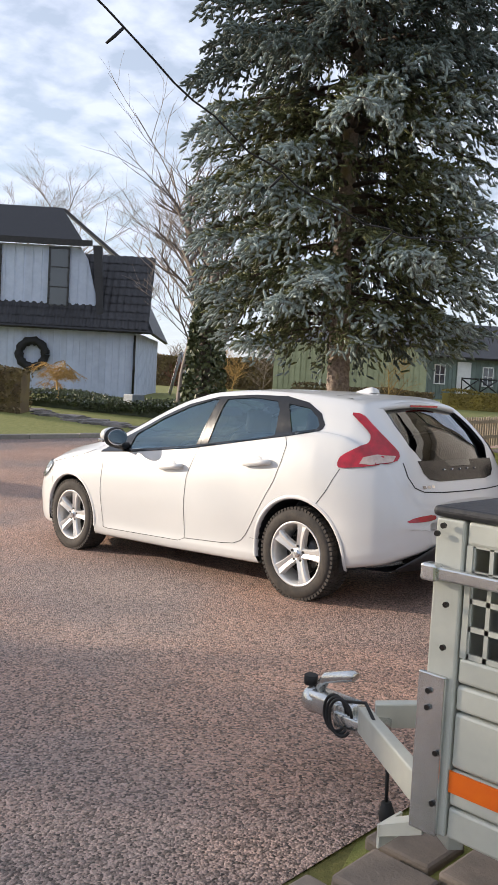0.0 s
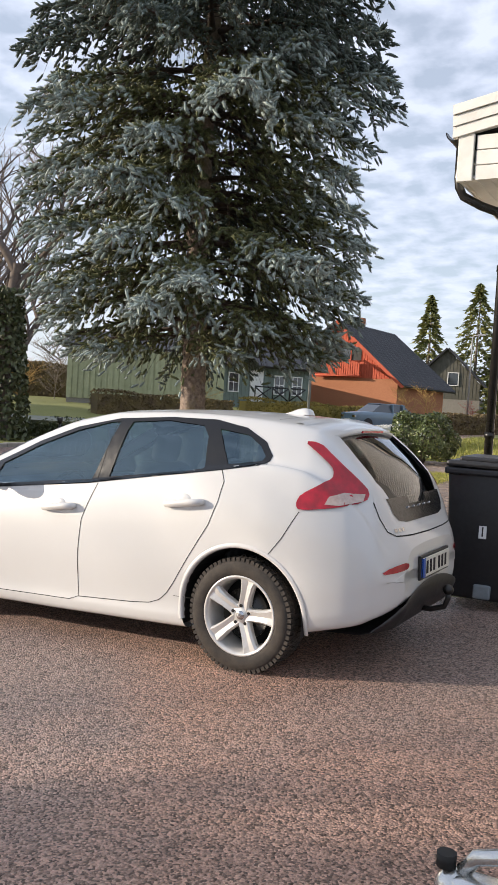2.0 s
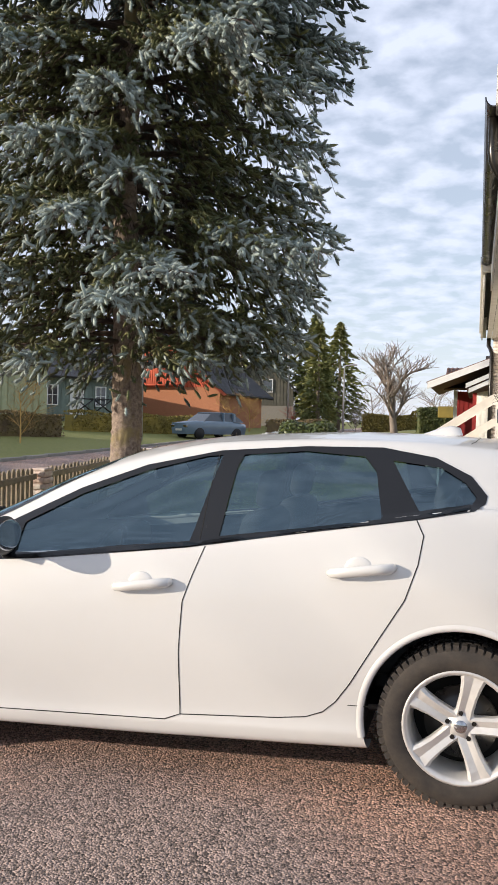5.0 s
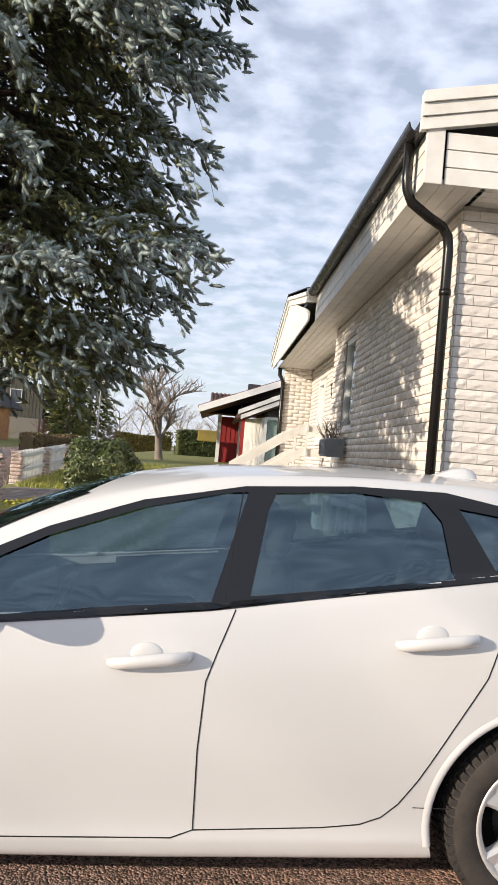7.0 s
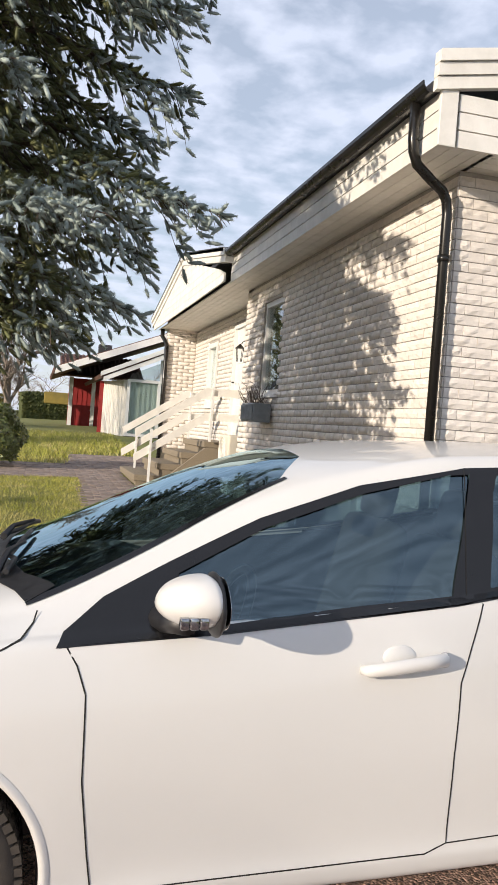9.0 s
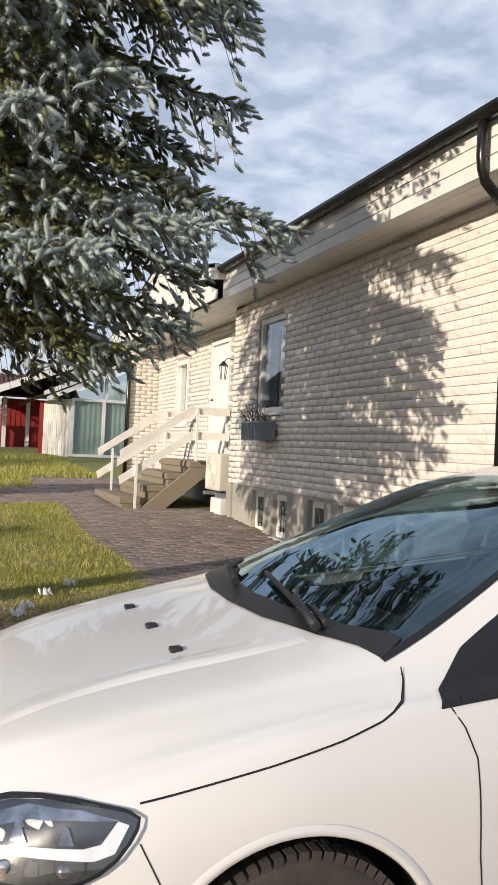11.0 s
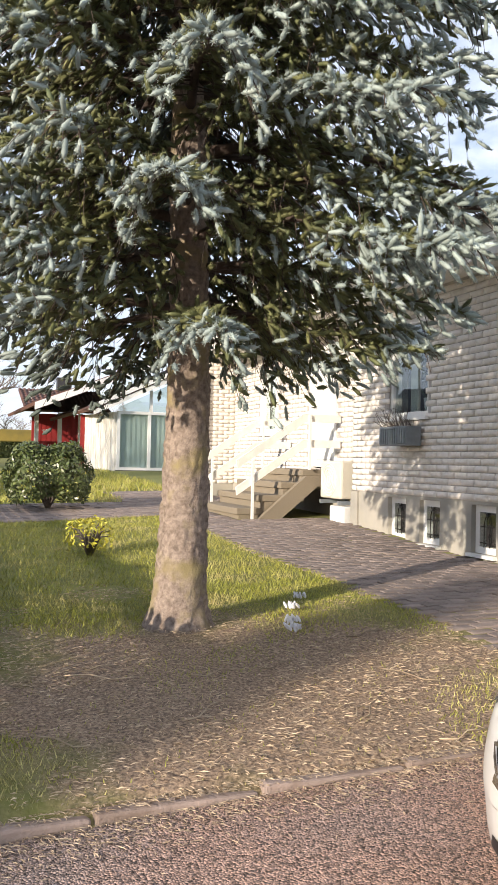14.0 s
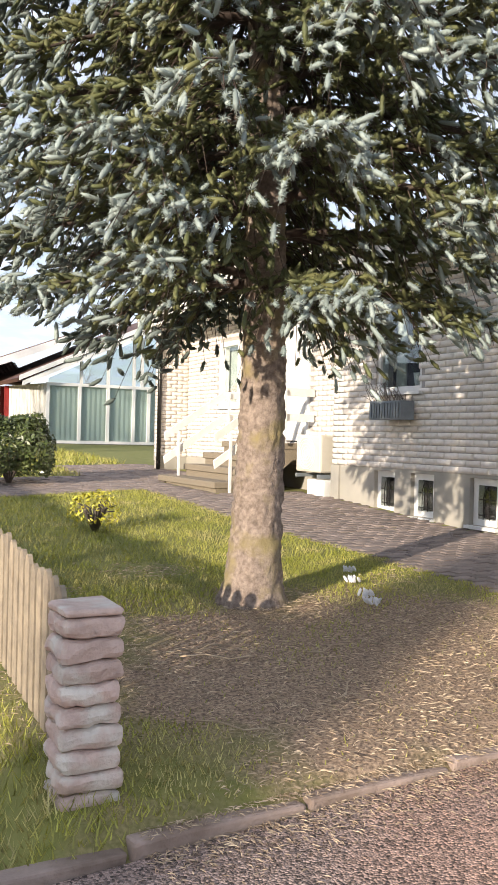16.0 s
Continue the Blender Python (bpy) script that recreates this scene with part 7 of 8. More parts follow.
def wall_window(parent, c, d, w, h, frame_mat=None, bars=1, rows=1):
    """A framed window standing proud on a wall: c its middle, d the way along the wall."""
    d = Vector((*d, 0)).normalized()
    m = Matrix.Translation(c) @ Matrix(((d.x, d.y, 0, 0), (d.y, -d.x, 0, 0), (0, 0, 1, 0), (0, 0, 0, 1)))
    wi = new("window"); wi.parent = parent
    f = 0.07
    bm = bmesh.new()
    box(bm, -w / 2, -w / 2 + f, -0.02, 0.05, -h / 2, h / 2, m)
    box(bm, w / 2 - f, w / 2, -0.02, 0.05, -h / 2, h / 2, m)
    box(bm, -w / 2 + f, w / 2 - f, -0.02, 0.05, h / 2 - f, h / 2, m)
    box(bm, -w / 2 + f, w / 2 - f, -0.02, 0.05, -h / 2, -h / 2 + f, m)
    for i in range(1, bars + 1):
        x = -w / 2 + w * i / (bars + 1)
        box(bm, x - 0.025, x + 0.025, -0.015, 0.045, -h / 2 + f, h / 2 - f, m)
    for i in range(1, rows + 1):
        z = -h / 2 + h * i / (rows + 1)
        box(bm, -w / 2 + f, w / 2 - f, -0.012, 0.04, z - 0.02, z + 0.02, m)
    part("frame", bm, frame_mat or M["white_paint"], wi)
    bm = bmesh.new()
    box(bm, -w / 2 + f, w / 2 - f, 0.0, 0.008, -h / 2 + f, h / 2 - f, m)
    part("pane", bm, M["pane_dark"], wi)
    return wi


M["pane_dark"] = mat("reflecting_pane", (0.05, 0.06, 0.07), rough=0.04, scale=1, spec=1.0)

# blue house with a gambrel roof and a dormer
A, B = (-32.75, 14.75), (-26.9, 20.8)
bh = thing("blue_house", "pale blue boarded house with a black mansard roof", "house")
bm = bmesh.new()
boards(bm, A, B, 0.8, 3.55, 0.26)
boards(bm, B, (-32, 26.2), 0.8, 3.55, 0.26)
pieces("wall_board", bm, M["blue_wood"], bh)
dv = Vector((B[0] - A[0], B[1] - A[1], 0)).normalized()
nv = Vector((-dv.y, dv.x, 0))
P = lambda u, back, z: Vector((B[0], B[1], 0)) + dv * u + nv * back + Vector((0, 0, z))
bm = bmesh.new()
slab(bm, [P(-10, -0.5, 3.45), P(0.7, -0.5, 3.45), P(-0.9, 1.7, 6.6), P(-10, 1.7, 6.6)], 0.12)
slab(bm, [P(-10, 1.2, 7.0), P(-2.3, 1.2, 7.0), P(-3.6, 2.9, 8.75), P(-10, 2.9, 8.75)], 0.12)
slab(bm, [P(-0.9, 1.7, 6.6), P(-0.9, 6.5, 6.6), P(-3.6, 4.6, 8.75), P(-3.6, 2.9, 8.75)], 0.12)
slab(bm, [P(0.7, -0.5, 3.45), P(0.7, 8, 3.45), P(-0.9, 6.5, 6.6), P(-0.9, 1.7, 6.6)], 0.12)
part("roof", bm, M["roof_dark"], bh, "black tiled mansard roof")
bm = bmesh.new()
tiles(bm, P(-10, -0.52, 3.58), P(0.6, -0.52, 3.58), Vector(nv) * 2.2 + Vector((0, 0, 3.15)), 9, 38)
part("roof_tiles", bm, M["roof_dark"], bh)
bm = bmesh.new()
boards(bm, tuple(P(-9.5, 0.1, 0)[:2]), tuple(P(-1.55, 0.1, 0)[:2]), 4.15, 6.8, 0.36, top=lambda u: 6.8 if u < 7.4 else 6.8 - (u - 7.4) * 3.9)
pieces("dormer_board", bm, M["blue_wood"], bh)
bm = bmesh.new()
slab(bm, [P(-9.8, -0.3, 6.8), P(-1.75, -0.3, 6.8), P(-2.3, 1.4, 7.05), P(-9.8, 1.4, 7.05)], 0.22)
prism(bm, [(0, 0), (0.25, 0), (0.1, 2.75), (-0.25, 2.75)], "y", -0.18, 0.12, Matrix.Translation(P(-1.5, 0.0, 4.1)) @ Matrix(((dv.x, -dv.y, 0, 0), (dv.y, dv.x, 0, 0), (0, 0, 1, 0), (0, 0, 0, 1))))
part("dormer_roof", bm, M["roof_dark"], bh)
for u in (-3.1, -5.8):
    wall_window(bh, P(u, 0.04, 5.56), dv[:2], 0.83, 2.35, M["black_metal"], 0, 2)
bm = bmesh.new()
tube(bm, [P(0.05, -0.1, 3.4), P(0.05, -0.1, 0.9)], 0.05, 6)
part("downpipe", bm, M["black_metal"], bh)
wr = thing("wall_wreath", "large dark round wreath hung on the blue wall", "wreath")
bm = bmesh.new()
wc = P(-4.0, -0.16, 2.45)
tube(bm, [wc + dv * 0.52 * math.cos(a) + Vector((0, 0, 0.52 * math.sin(a))) for a in np.linspace(0, 2 * math.pi, 29)], [0.17 + 0.03 * math.sin(i * 2.3) for i in range(29)], 8, False)
part("ring", bm, M["rubber"], wr)


# bare branching trees
def bare_tree(name, label, base, height, seed, material, levels=4, spread=0.55, trunk=0.12, split=4, lean=0.0, category="tree", droop=0.0, start=0.35):
    rg = random.Random(seed)
    th = thing(name, label, category)
    V, F = [], []

    def grow(p, d, ln, r, lev):
        pts, q = [np.array(p)], Vector(p)
        dd = Vector(d)
        n = 4
        for i in range(n):
            dd = (dd + Vector((rg.uniform(-1, 1), rg.uniform(-1, 1), rg.uniform(-0.6, 1) - droop * (lev > 1) * 2.2)) * 0.16).normalized()
            q = q + dd * ln / n
            pts.append(np.array(q))
        rod(V, F, pts, r, r * 0.5, 5 if lev == 0 else 3)
        if lev >= levels:
            return
        for i in range(split + (1 if lev == 0 else 0)):
            t = start + (1 - start) * (i + rg.uniform(0.2, 0.9)) / (split + 1)
            k = min(n - 1, int(t * n))
            at = Vector(pts[k]).lerp(Vector(pts[k + 1]), t * n - k)
            a = rg.uniform(0, 6.3)
            side = Vector((math.cos(a), math.sin(a), rg.uniform(0.0, 0.5)))
            nd = (dd * (1 - spread) + side * spread).normalized()
            grow(at, nd, ln * rg.uniform(0.5, 0.75), r * 0.5, lev + 1)

    grow(base, (lean, 0, 1), height * 0.55, trunk, 0)
    ob = tagged(new("branches", fast_mesh("branches", V, F, material)), kind="stuff")
    ob.parent = th
    return th


g = lambda x, y: ground_z(x, y) - 0.05
bare_tree("birch_tree", "leafless birch with fine twigs behind the blue house", (-43, 25.5, 1), 13.5, 3, M["pale_twig"], 5, 0.5, 0.16, 4)
bare_tree("bare_tree", "tall leafless tree beside the street", (-22.2, 19.2, g(-22.2, 19.2)), 10.5, 5, M["pale_twig"], 4, 0.5, 0.11, 4)
bare_tree("bare_tree", "tall leafless tree beside the street", (-23.4, 21.0, g(-23.4, 21)), 9.0, 8, M["pale_twig"], 4, 0.5, 0.1, 4)
bare_tree("bare_tree", "leafless garden tree behind the lawn", (-34, 32, 1.2), 6.5, 9, M["pale_twig"], 4, 0.55, 0.09, 4)
bare_tree("bare_tree", "leafless garden tree behind the lawn", (-37, 28, 1.2), 7, 19, M["pale_twig"], 4, 0.55, 0.09, 4)
bare_tree("bare_shrub", "many-stemmed bare shrub by the green shed", (-20.5, 29.5, g(-20.5, 29.5)), 3.6, 10, M["orange_twig"], 3, 0.6, 0.035, 6, start=0.05, category="shrub")
for i, (x, y, h, mt) in enumerate(((-18.4, 55, 3.4, "orange_twig"), (-16.3, 60, 2.4, "red_twig"), (-19.5, 54.5, 3.0, "orange_twig"), (-12.5, 64, 3.0, "pale_twig"), (-31.5, 31, 3.2, "orange_twig"), (-34, 36, 3.5, "pale_twig"), (-30.5, 26.5, 3.0, "red_twig"), (-9.2, 19.9, 1.3, "pale_twig"))):
    bare_tree("bare_shrub", "leafless twiggy garden shrub", (x, y, g(x, y)), h, 30 + i, M[mt], 3, 0.6, 0.03, 7, start=0.02, category="shrub")
bare_tree("weeping_tree", "small weeping tree with drooping straw-coloured twigs", (-24.8, 16.0, g(-24.8, 16)), 1.9, 12, M["orange_twig"], 3, 0.85, 0.05, 9, droop=1.0, start=0.7)
# dark ivy-clad trunk left of the spruce
ivt = bare_tree("ivy_tree", "old leafless tree with an ivy-covered trunk", (-18.9, 17.4, g(-18.9, 17.4)), 9, 14, M["bare_bark"], 4, 0.5, 0.30, 4, start=0.3)
rg2 = np.random.default_rng(4)
n = 3600
zz = rg2.uniform(0, 4.2, n); aa = rg2.uniform(0, 6.283, n); rr = (0.75 - 0.09 * zz) * rg2.uniform(0.7, 1.1, n)
Pv = np.stack((-18.9 + np.cos(aa) * rr, 17.4 + np.sin(aa) * rr, g(-18.9, 17.4) + zz), axis=1)
Nv = rg2.normal(0, 1, (n, 3)); Uv = np.cross(Nv, rg2.normal(0, 1, (n, 3))); Uv /= np.linalg.norm(Uv, axis=1, keepdims=True); Wv = np.cross(Nv / np.linalg.norm(Nv, axis=1, keepdims=True), Uv)
Vq = np.stack((Pv - Uv * 0.09, Pv - Wv * 0.06, Pv + Uv * 0.09, Pv + Wv * 0.06), axis=1).reshape(-1, 3)
ob = tagged(new("ivy", fast_mesh("ivy", Vq, np.arange(len(Vq)).reshape(-1, 4), M["ivy"])), kind="stuff"); ob.parent = ivt
# pollarded tree down the lawn
pol = bare_tree("pollard_tree", "pollarded leafless tree with knobbly limbs on the lawn", (-7.0, 37.0, lawn_z(-7.0, 37) - 0.1), 4.1, 21, M["pale_twig"], 4, 0.52, 0.19, 5, start=0.28)


def leaf_strip(name, label, a, b, width, z0, h, count, leaf, material, seed):
    """A clipped hedge: a woody core and a coat of leaves over its top and sides."""
    rg = np.random.default_rng(seed)
    th = thing(name, label, "hedge")
    a, b = np.array((*a, 0.0)), np.array((*b, 0.0))
    d = b - a; ln = np.linalg.norm(d); d /= ln
    nr = np.array((-d[1], d[0], 0))
    u = rg.uniform(0, 1, count); f = rg.uniform(0, 1, count)
    k = rg.integers(0, 3, count)
    across = np.where(k == 0, -0.5, np.where(k == 1, 0.5, f - 0.5)) * width + rg.normal(0, 0.03, count)
    up = np.where(k == 2, 1.0, f) * h + rg.normal(0, 0.03, count) + 0.06 * np.sin(u * ln * 1.7)
    zb = np.array([ground_z(*(a + d * ln * q)[:2]) for q in u]) if z0 is None else z0
    P = a + d * (u * ln)[:, None] + nr * across[:, None] + np.stack((np.zeros(count), np.zeros(count), zb + up), axis=1)
    N = rg.normal(0, 1, (count, 3)); N /= np.linalg.norm(N, axis=1, keepdims=True)
    U = np.cross(N, rg.normal(0, 1, (count, 3))); U /= np.linalg.norm(U, axis=1, keepdims=True)
    W = np.cross(N, U)
    V = np.stack((P - U * leaf, P - W * leaf * 0.6, P + U * leaf, P + W * leaf * 0.6), axis=1).reshape(-1, 3)
    ob = tagged(new("foliage", fast_mesh("foliage", V, np.arange(len(V)).reshape(-1, 4), material)), kind="stuff")
    ob.parent = th
    bm = bmesh.new()
    zc_ = float(np.mean(zb))
    m = Matrix.Translation(a) @ Matrix(((d[0], nr[0], 0, 0), (d[1], nr[1], 0, 0), (0, 0, 1, 0), (0, 0, 0, 1)))
    box(bm, 0.05, ln - 0.05, -width / 2 + 0.08, width / 2 - 0.08, zc_ - 0.4, zc_ + h - 0.08, m)
    part("core", bm, material, th)


leaf_strip("hedge", "low clipped brown hedge along the street", (-23.4, 38.8), (-18.4, 48.0), 0.8, None, 0.95, 6000, 0.06, M["hedge_yellow"], 1)
leaf_strip("hedge", "clipped brown hedge beside the street", (-24.5, 28), (-21.6, 34.5), 0.8, None, 0.95, 4000, 0.06, M["hedge_brown"], 2)
leaf_strip("hedge", "clipped brown hedge beside the street", (-14.6, 46), (-12.6, 52), 0.9, None, 1.1, 3000, 0.07, M["hedge_brown"], 3)
leaf_strip("hedge", "clipped brown hedge beside the blue house path", (-24.0, 11.2), (-21.8, 13.0), 0.9, None, 1.25, 2600, 0.06, M["hedge_brown"], 4)
leaf_strip("hedge", "dark green hedge at the far end of the lawn", (-6.8, 48), (-1.5, 49), 1.2, None, 1.3, 3600, 0.09, M["hedge_green"], 5)
leaf_strip("hedge", "bright yellow-green hedge far along the street", (-13.5, 75), (-8.5, 76), 1.4, None, 1.5, 3000, 0.12, M["hedge_yellow"], 6)
leaf_strip("ground_cover", "low dark green ground cover in front of the blue house", (-25.5, 15.6), (-19.2, 21.5), 4.6, None, 0.32, 9000, 0.05, M["ivy"], 7)
leaf_strip("hedge", "dark shrubs in the garden behind the street", (-46, 36), (-31, 44), 2.0, None, 2.0, 6000, 0.12, M["hedge_brown"], 8)
bm = bmesh.new()
for i in range(44):
    u, v = rk.uniform(0, 1), rk.uniform(0, 1)
    c = Vector((-24.6 + 5.0 * u + v * 1.2, 12.7 + 1.0 * u + 1.2 * v, 0))
    n = rk.randrange(5, 7)
    ps = [(c.x + math.cos(a) * rk.uniform(0.25, 0.42), c.y + math.sin(a) * rk.uniform(0.25, 0.42)) for a in [2 * math.pi * q / n for q in range(n)]]
    z = drive_z(c.x, c.y)
    prism(bm, ps, "z", z - 0.1, z + 0.02 + rk.uniform(0, 0.012))
solo("flagstone_path", bm, M["flat_stone"], "crazy paving of flat grey stones", "path", kind="stuff")
fk = tagged(new("kerb"), "low grey kerb on the far side of the street", "kerb", kind="structure")
for i in range(34):
    y = 2 + i * 1.4
    bm = bmesh.new()
    z = drive_z(-17.2, y)
    bbox(bm, -17.42, -17.24, y + 0.01, y + 1.39, z - 0.2, z + 0.11, 0.02)
    part("kerb_stone", bm, M["concrete"], fk)
# green shed
gs = thing("green_shed", "long pale green boarded shed with a stone base", "shed")
bm = bmesh.new()
boards(bm, (-31.0, 33.6), (-24.4, 38.4), 1.45, 4.15, 0.30, 0.05)
pieces("wall_board", bm, M["green_wood"], gs)
bm = bmesh.new()
boards(bm, (-24.4, 38.4), (-26.5, 41.5), 1.45, 4.15, 0.30, 0.05)
pieces("wall_board", bm, M["green_wood"], gs)
bm = bmesh.new()
slab(bm, [(-31.4, 33.2, 4.15), (-24.0, 38.4, 4.15), (-26.6, 42, 5.2), (-33.5, 37, 5.2)], 0.12)
part("roof", bm, M["roof_dark"], gs)
bm = bmesh.new()
prism(bm, [(-31.0, 33.62), (-24.4, 38.42), (-24.6, 38.7), (-31.2, 33.9)], "z", 0.8, 1.45)
part("foundation", bm, M["concrete"], gs)
# grey-green house with a dark roof and a cross-braced railing
gh = thing("grey_house", "grey-green boarded house with white windows and dark roof", "house")
GA, GB = (-29.5, 44.5), (-24.9, 50.5)
bm = bmesh.new()
boards(bm, GA, GB, 1.3, 4.1, 0.26, 0.03)
boards(bm, GB, (-31, 56), 1.3, 4.1, 0.26, 0.03)
pieces("wall_board", bm, M["grey_green"], gh)
gd = Vector((GB[0] - GA[0], GB[1] - GA[1], 0)).normalized()
G = lambda u, o, z: Vector((GA[0], GA[1], 0)) + gd * u + Vector((gd.y, -gd.x, 0)) * o + Vector((0, 0, z))
for u in (0.7, 2.0, 5.2, 6.5):
    wall_window(gh, G(u, 0.06, 3.0), gd[:2], 0.75, 1.25, bars=1, rows=1)
bm = bmesh.new()
box(bm, -0.45, 0.45, -0.04, 0.04, 0, 2.0, Matrix.Translation(G(3.6, 0.06, 1.85)) @ Matrix(((gd.x, -gd.y, 0, 0), (gd.y, gd.x, 0, 0), (0, 0, 1, 0), (0, 0, 0, 1))))
part("door", bm, M["white_paint"], gh)
bm = bmesh.new()
slab(bm, [G(-1, 0.6, 4.0), G(8.1, 0.6, 4.0), G(8.1, -4.5, 6.5), G(-1, -4.5, 6.5)], 0.15)
part("roof", bm, M["roof_dark"], gh)
dk = thing("deck_railing", "black wooden railing with crossed braces by the grey house", "railing")
for i in range(3):
    bm = bmesh.new()
    a, b = G(2.9 + i * 1.2, 1.5, 2.0), G(4.0 + i * 1.2, 1.5, 2.0)
    for p, q in ((a, b + Vector((0, 0, 0.75))), (b, a + Vector((0, 0, 0.75))), (a + Vector((0, 0, 0.8)), b + Vector((0, 0, 0.8))), (a, a + Vector((0, 0, 0.85)))):
        tube(bm, [p, q], 0.045, 4)
    part("panel", bm, M["black_metal"], dk)
# red house with a steep gable and balcony
rh = thing("red_house", "red boarded gable house on an orange brick storey", "house")
RA, RB = Vector((-30.6, 56.7, 0)), Vector((-20.87, 55.98, 0))
rd = (RB - RA).normalized(); rn = Vector((rd.y, -rd.x, 0))
R = lambda u, o, z: RA + rd * u + rn * o + Vector((0, 0, z))
bm = bmesh.new()
prism(bm, [tuple(R(0, 0, 0)[:2]), tuple(R(9.8, 0, 0)[:2]), tuple(R(9.8, -9, 0)[:2]), tuple(R(0, -9, 0)[:2])], "z", 0.8, 4.0)
part("brick_storey", bm, M["red_brick"], rh, "orange brick lower storey")
bm = bmesh.new()
boards(bm, tuple(R(0, 0, 0)[:2]), tuple(R(9.8, 0, 0)[:2]), 4.0, 4.0, 0.2, 0.03, top=lambda u: 4.0 + max(0.1, min(u * 0.83, (9.8 - u) * 0.83, 4.0)))
pieces("gable_board", bm, M["falu"], rh, "red boards")
bm = bmesh.new()
slab(bm, [R(10.4, 0.5, 3.45), R(10.4, -10, 3.45), R(4.9, -10, 7.95), R(4.9, 0.5, 7.95)], 0.15)
slab(bm, [R(-0.6, 0.5, 3.45), R(-0.6, -10, 3.45), R(4.9, -10, 7.95), R(4.9, 0.5, 7.95)], 0.15)
part("roof", bm, M["roof_dark"], rh, "dark tiled steep roof")
bm = bmesh.new()
tiles(bm, R(10.4, -10, 3.6), R(10.4, 0.5, 3.6), (R(4.9, 0, 7.95) - R(10.4, 0, 3.45)), 22, 34)
part("roof_tiles", bm, M["roof_dark"], rh)
bm = bmesh.new()
prism(bm, [(10.3, 3.4), (10.5, 3.5), (4.95, 8.1), (4.9, 7.8)], "y", -0.52, -0.42, Matrix.Translation(RA) @ Matrix(((rd.x, -rd.y, 0, 0), (rd.y, rd.x, 0, 0), (0, 0, 1, 0), (0, 0, 0, 1))))
part("barge_board", bm, M["falu"], rh)
bl = new("balcony"); bl.parent = rh
for i in range(22):
    bm = bmesh.new()
    p = R(3.2 + i * 0.18, 0.55, 4.15)
    box(bm, -0.065, 0.065, -0.02, 0.02, 0, 1.0, Matrix.Translation(p) @ Matrix.Rotation(math.atan2(rd.y, rd.x), 4, "Z"))
    part("slat", bm, M["falu"], bl)
bm = bmesh.new()
tube(bm, [R(3.1, 0.55, 5.18), R(7.2, 0.55, 5.18)], 0.05, 4)
tube(bm, [R(3.1, 0.55, 4.1), R(7.2, 0.55, 4.1)], 0.06, 4)
part("rail", bm, M["falu"], bl)
# flat dark sheet on the gable: shade of the balcony opening as colour
bm = bmesh.new()
box(bm, 3.4, 6.9, -0.06, -0.03, 5.2, 6.2, Matrix.Translation(RA) @ Matrix.Rotation(math.atan2(rd.y, rd.x), 4, "Z"))
part("recess", bm, M["inner_shade"], bl)
wall_window(rh, R(5.2, 0.1, 5.75), rd[:2], 1.9, 1.0, M["falu"], 1, 0)
bm = bmesh.new()
box(bm, 4.2, 4.8, 4.0, 4.6, 7.4, 8.8, Matrix.Translation(RA) @ Matrix.Rotation(math.atan2(rd.y, rd.x), 4, "Z"))
part("chimney", bm, M["red_brick"], rh)
# dark house further on
dh = thing("dark_house", "dark olive gable house on a pale stone storey", "house")
DA = Vector((-25.6, 73.6, 0)); dd_ = Vector((1, 0.18, 0)).normalized(); dn = Vector((dd_.y, -dd_.x, 0))
D = lambda u, o, z: DA + dd_ * u + dn * o + Vector((0, 0, z))
bm = bmesh.new()
boards(bm, tuple(D(0, 0, 0)[:2]), tuple(D(6, 0, 0)[:2]), 3.2, 3.2, 0.3, 0.04, top=lambda u: 4.6 + min(u * 1.0, (6 - u) * 1.0))
pieces("gable_board", bm, M["dark_wood"], dh)
bm = bmesh.new()
prism(bm, [tuple(D(0, 0.02, 0)[:2]), tuple(D(6, 0.02, 0)[:2]), tuple(D(6, -8, 0)[:2]), tuple(D(0, -8, 0)[:2])], "z", 0.8, 3.2)
part("stone_storey", bm, M["concrete"], dh)
bm = bmesh.new()
slab(bm, [D(6.6, 0.5, 4.1), D(6.6, -9, 4.1), D(3, -9, 7.65), D(3, 0.5, 7.65)], 0.15)
slab(bm, [D(-0.6, 0.5, 4.1), D(-0.6, -9, 4.1), D(3, -9, 7.65), D(3, 0.5, 7.65)], 0.15)
part("roof", bm, M["roof_dark"], dh)
for u in (1.4, 3.6):
    wall_window(dh, D(u, 0.08, 5.0), dd_[:2], 1.0, 1.2, bars=0, rows=0)

# conservatory house and the red barn down the lawn
ch = thing("glass_veranda_house", "white-framed glass veranda under a sloping white roof edge", "house")
VY = 30.0
bm = bmesh.new()
for x in (-3.02, -2.0, -1.06, -0.18, 0.35):
    box(bm, x - 0.05, x + 0.05, VY - 0.05, VY + 0.05, 1.08, 2.98)
for z in (1.08, 2.90):
    box(bm, -3.0, 2.0, VY - 0.045, VY + 0.045, z, z + 0.09)
pieces("frame", bm, M["white_paint"], ch)
bm = bmesh.new()
for x, zt in ((-1.95, 3.7), (-1.06, 4.12), (-0.18, 4.55), (0.1, 4.6)):
    box(bm, x - 0.045, x + 0.045, VY - 0.045, VY + 0.045, 2.99, zt)
pieces("gable_bar", bm, M["white_paint"], ch)
bm = bmesh.new()
box(bm, -3.0, 2.0, VY + 0.005, VY + 0.012, 1.17, 2.9)
part("pane", bm, M["glass"], ch)
bm = bmesh.new()
prism(bm, [(-3.0, 3.0), (2.0, 3.0), (2.0, 5.5), (-3.0, 3.12)], "y", VY + 0.005, VY + 0.012)
part("gable_pane", bm, M["glass"], ch)
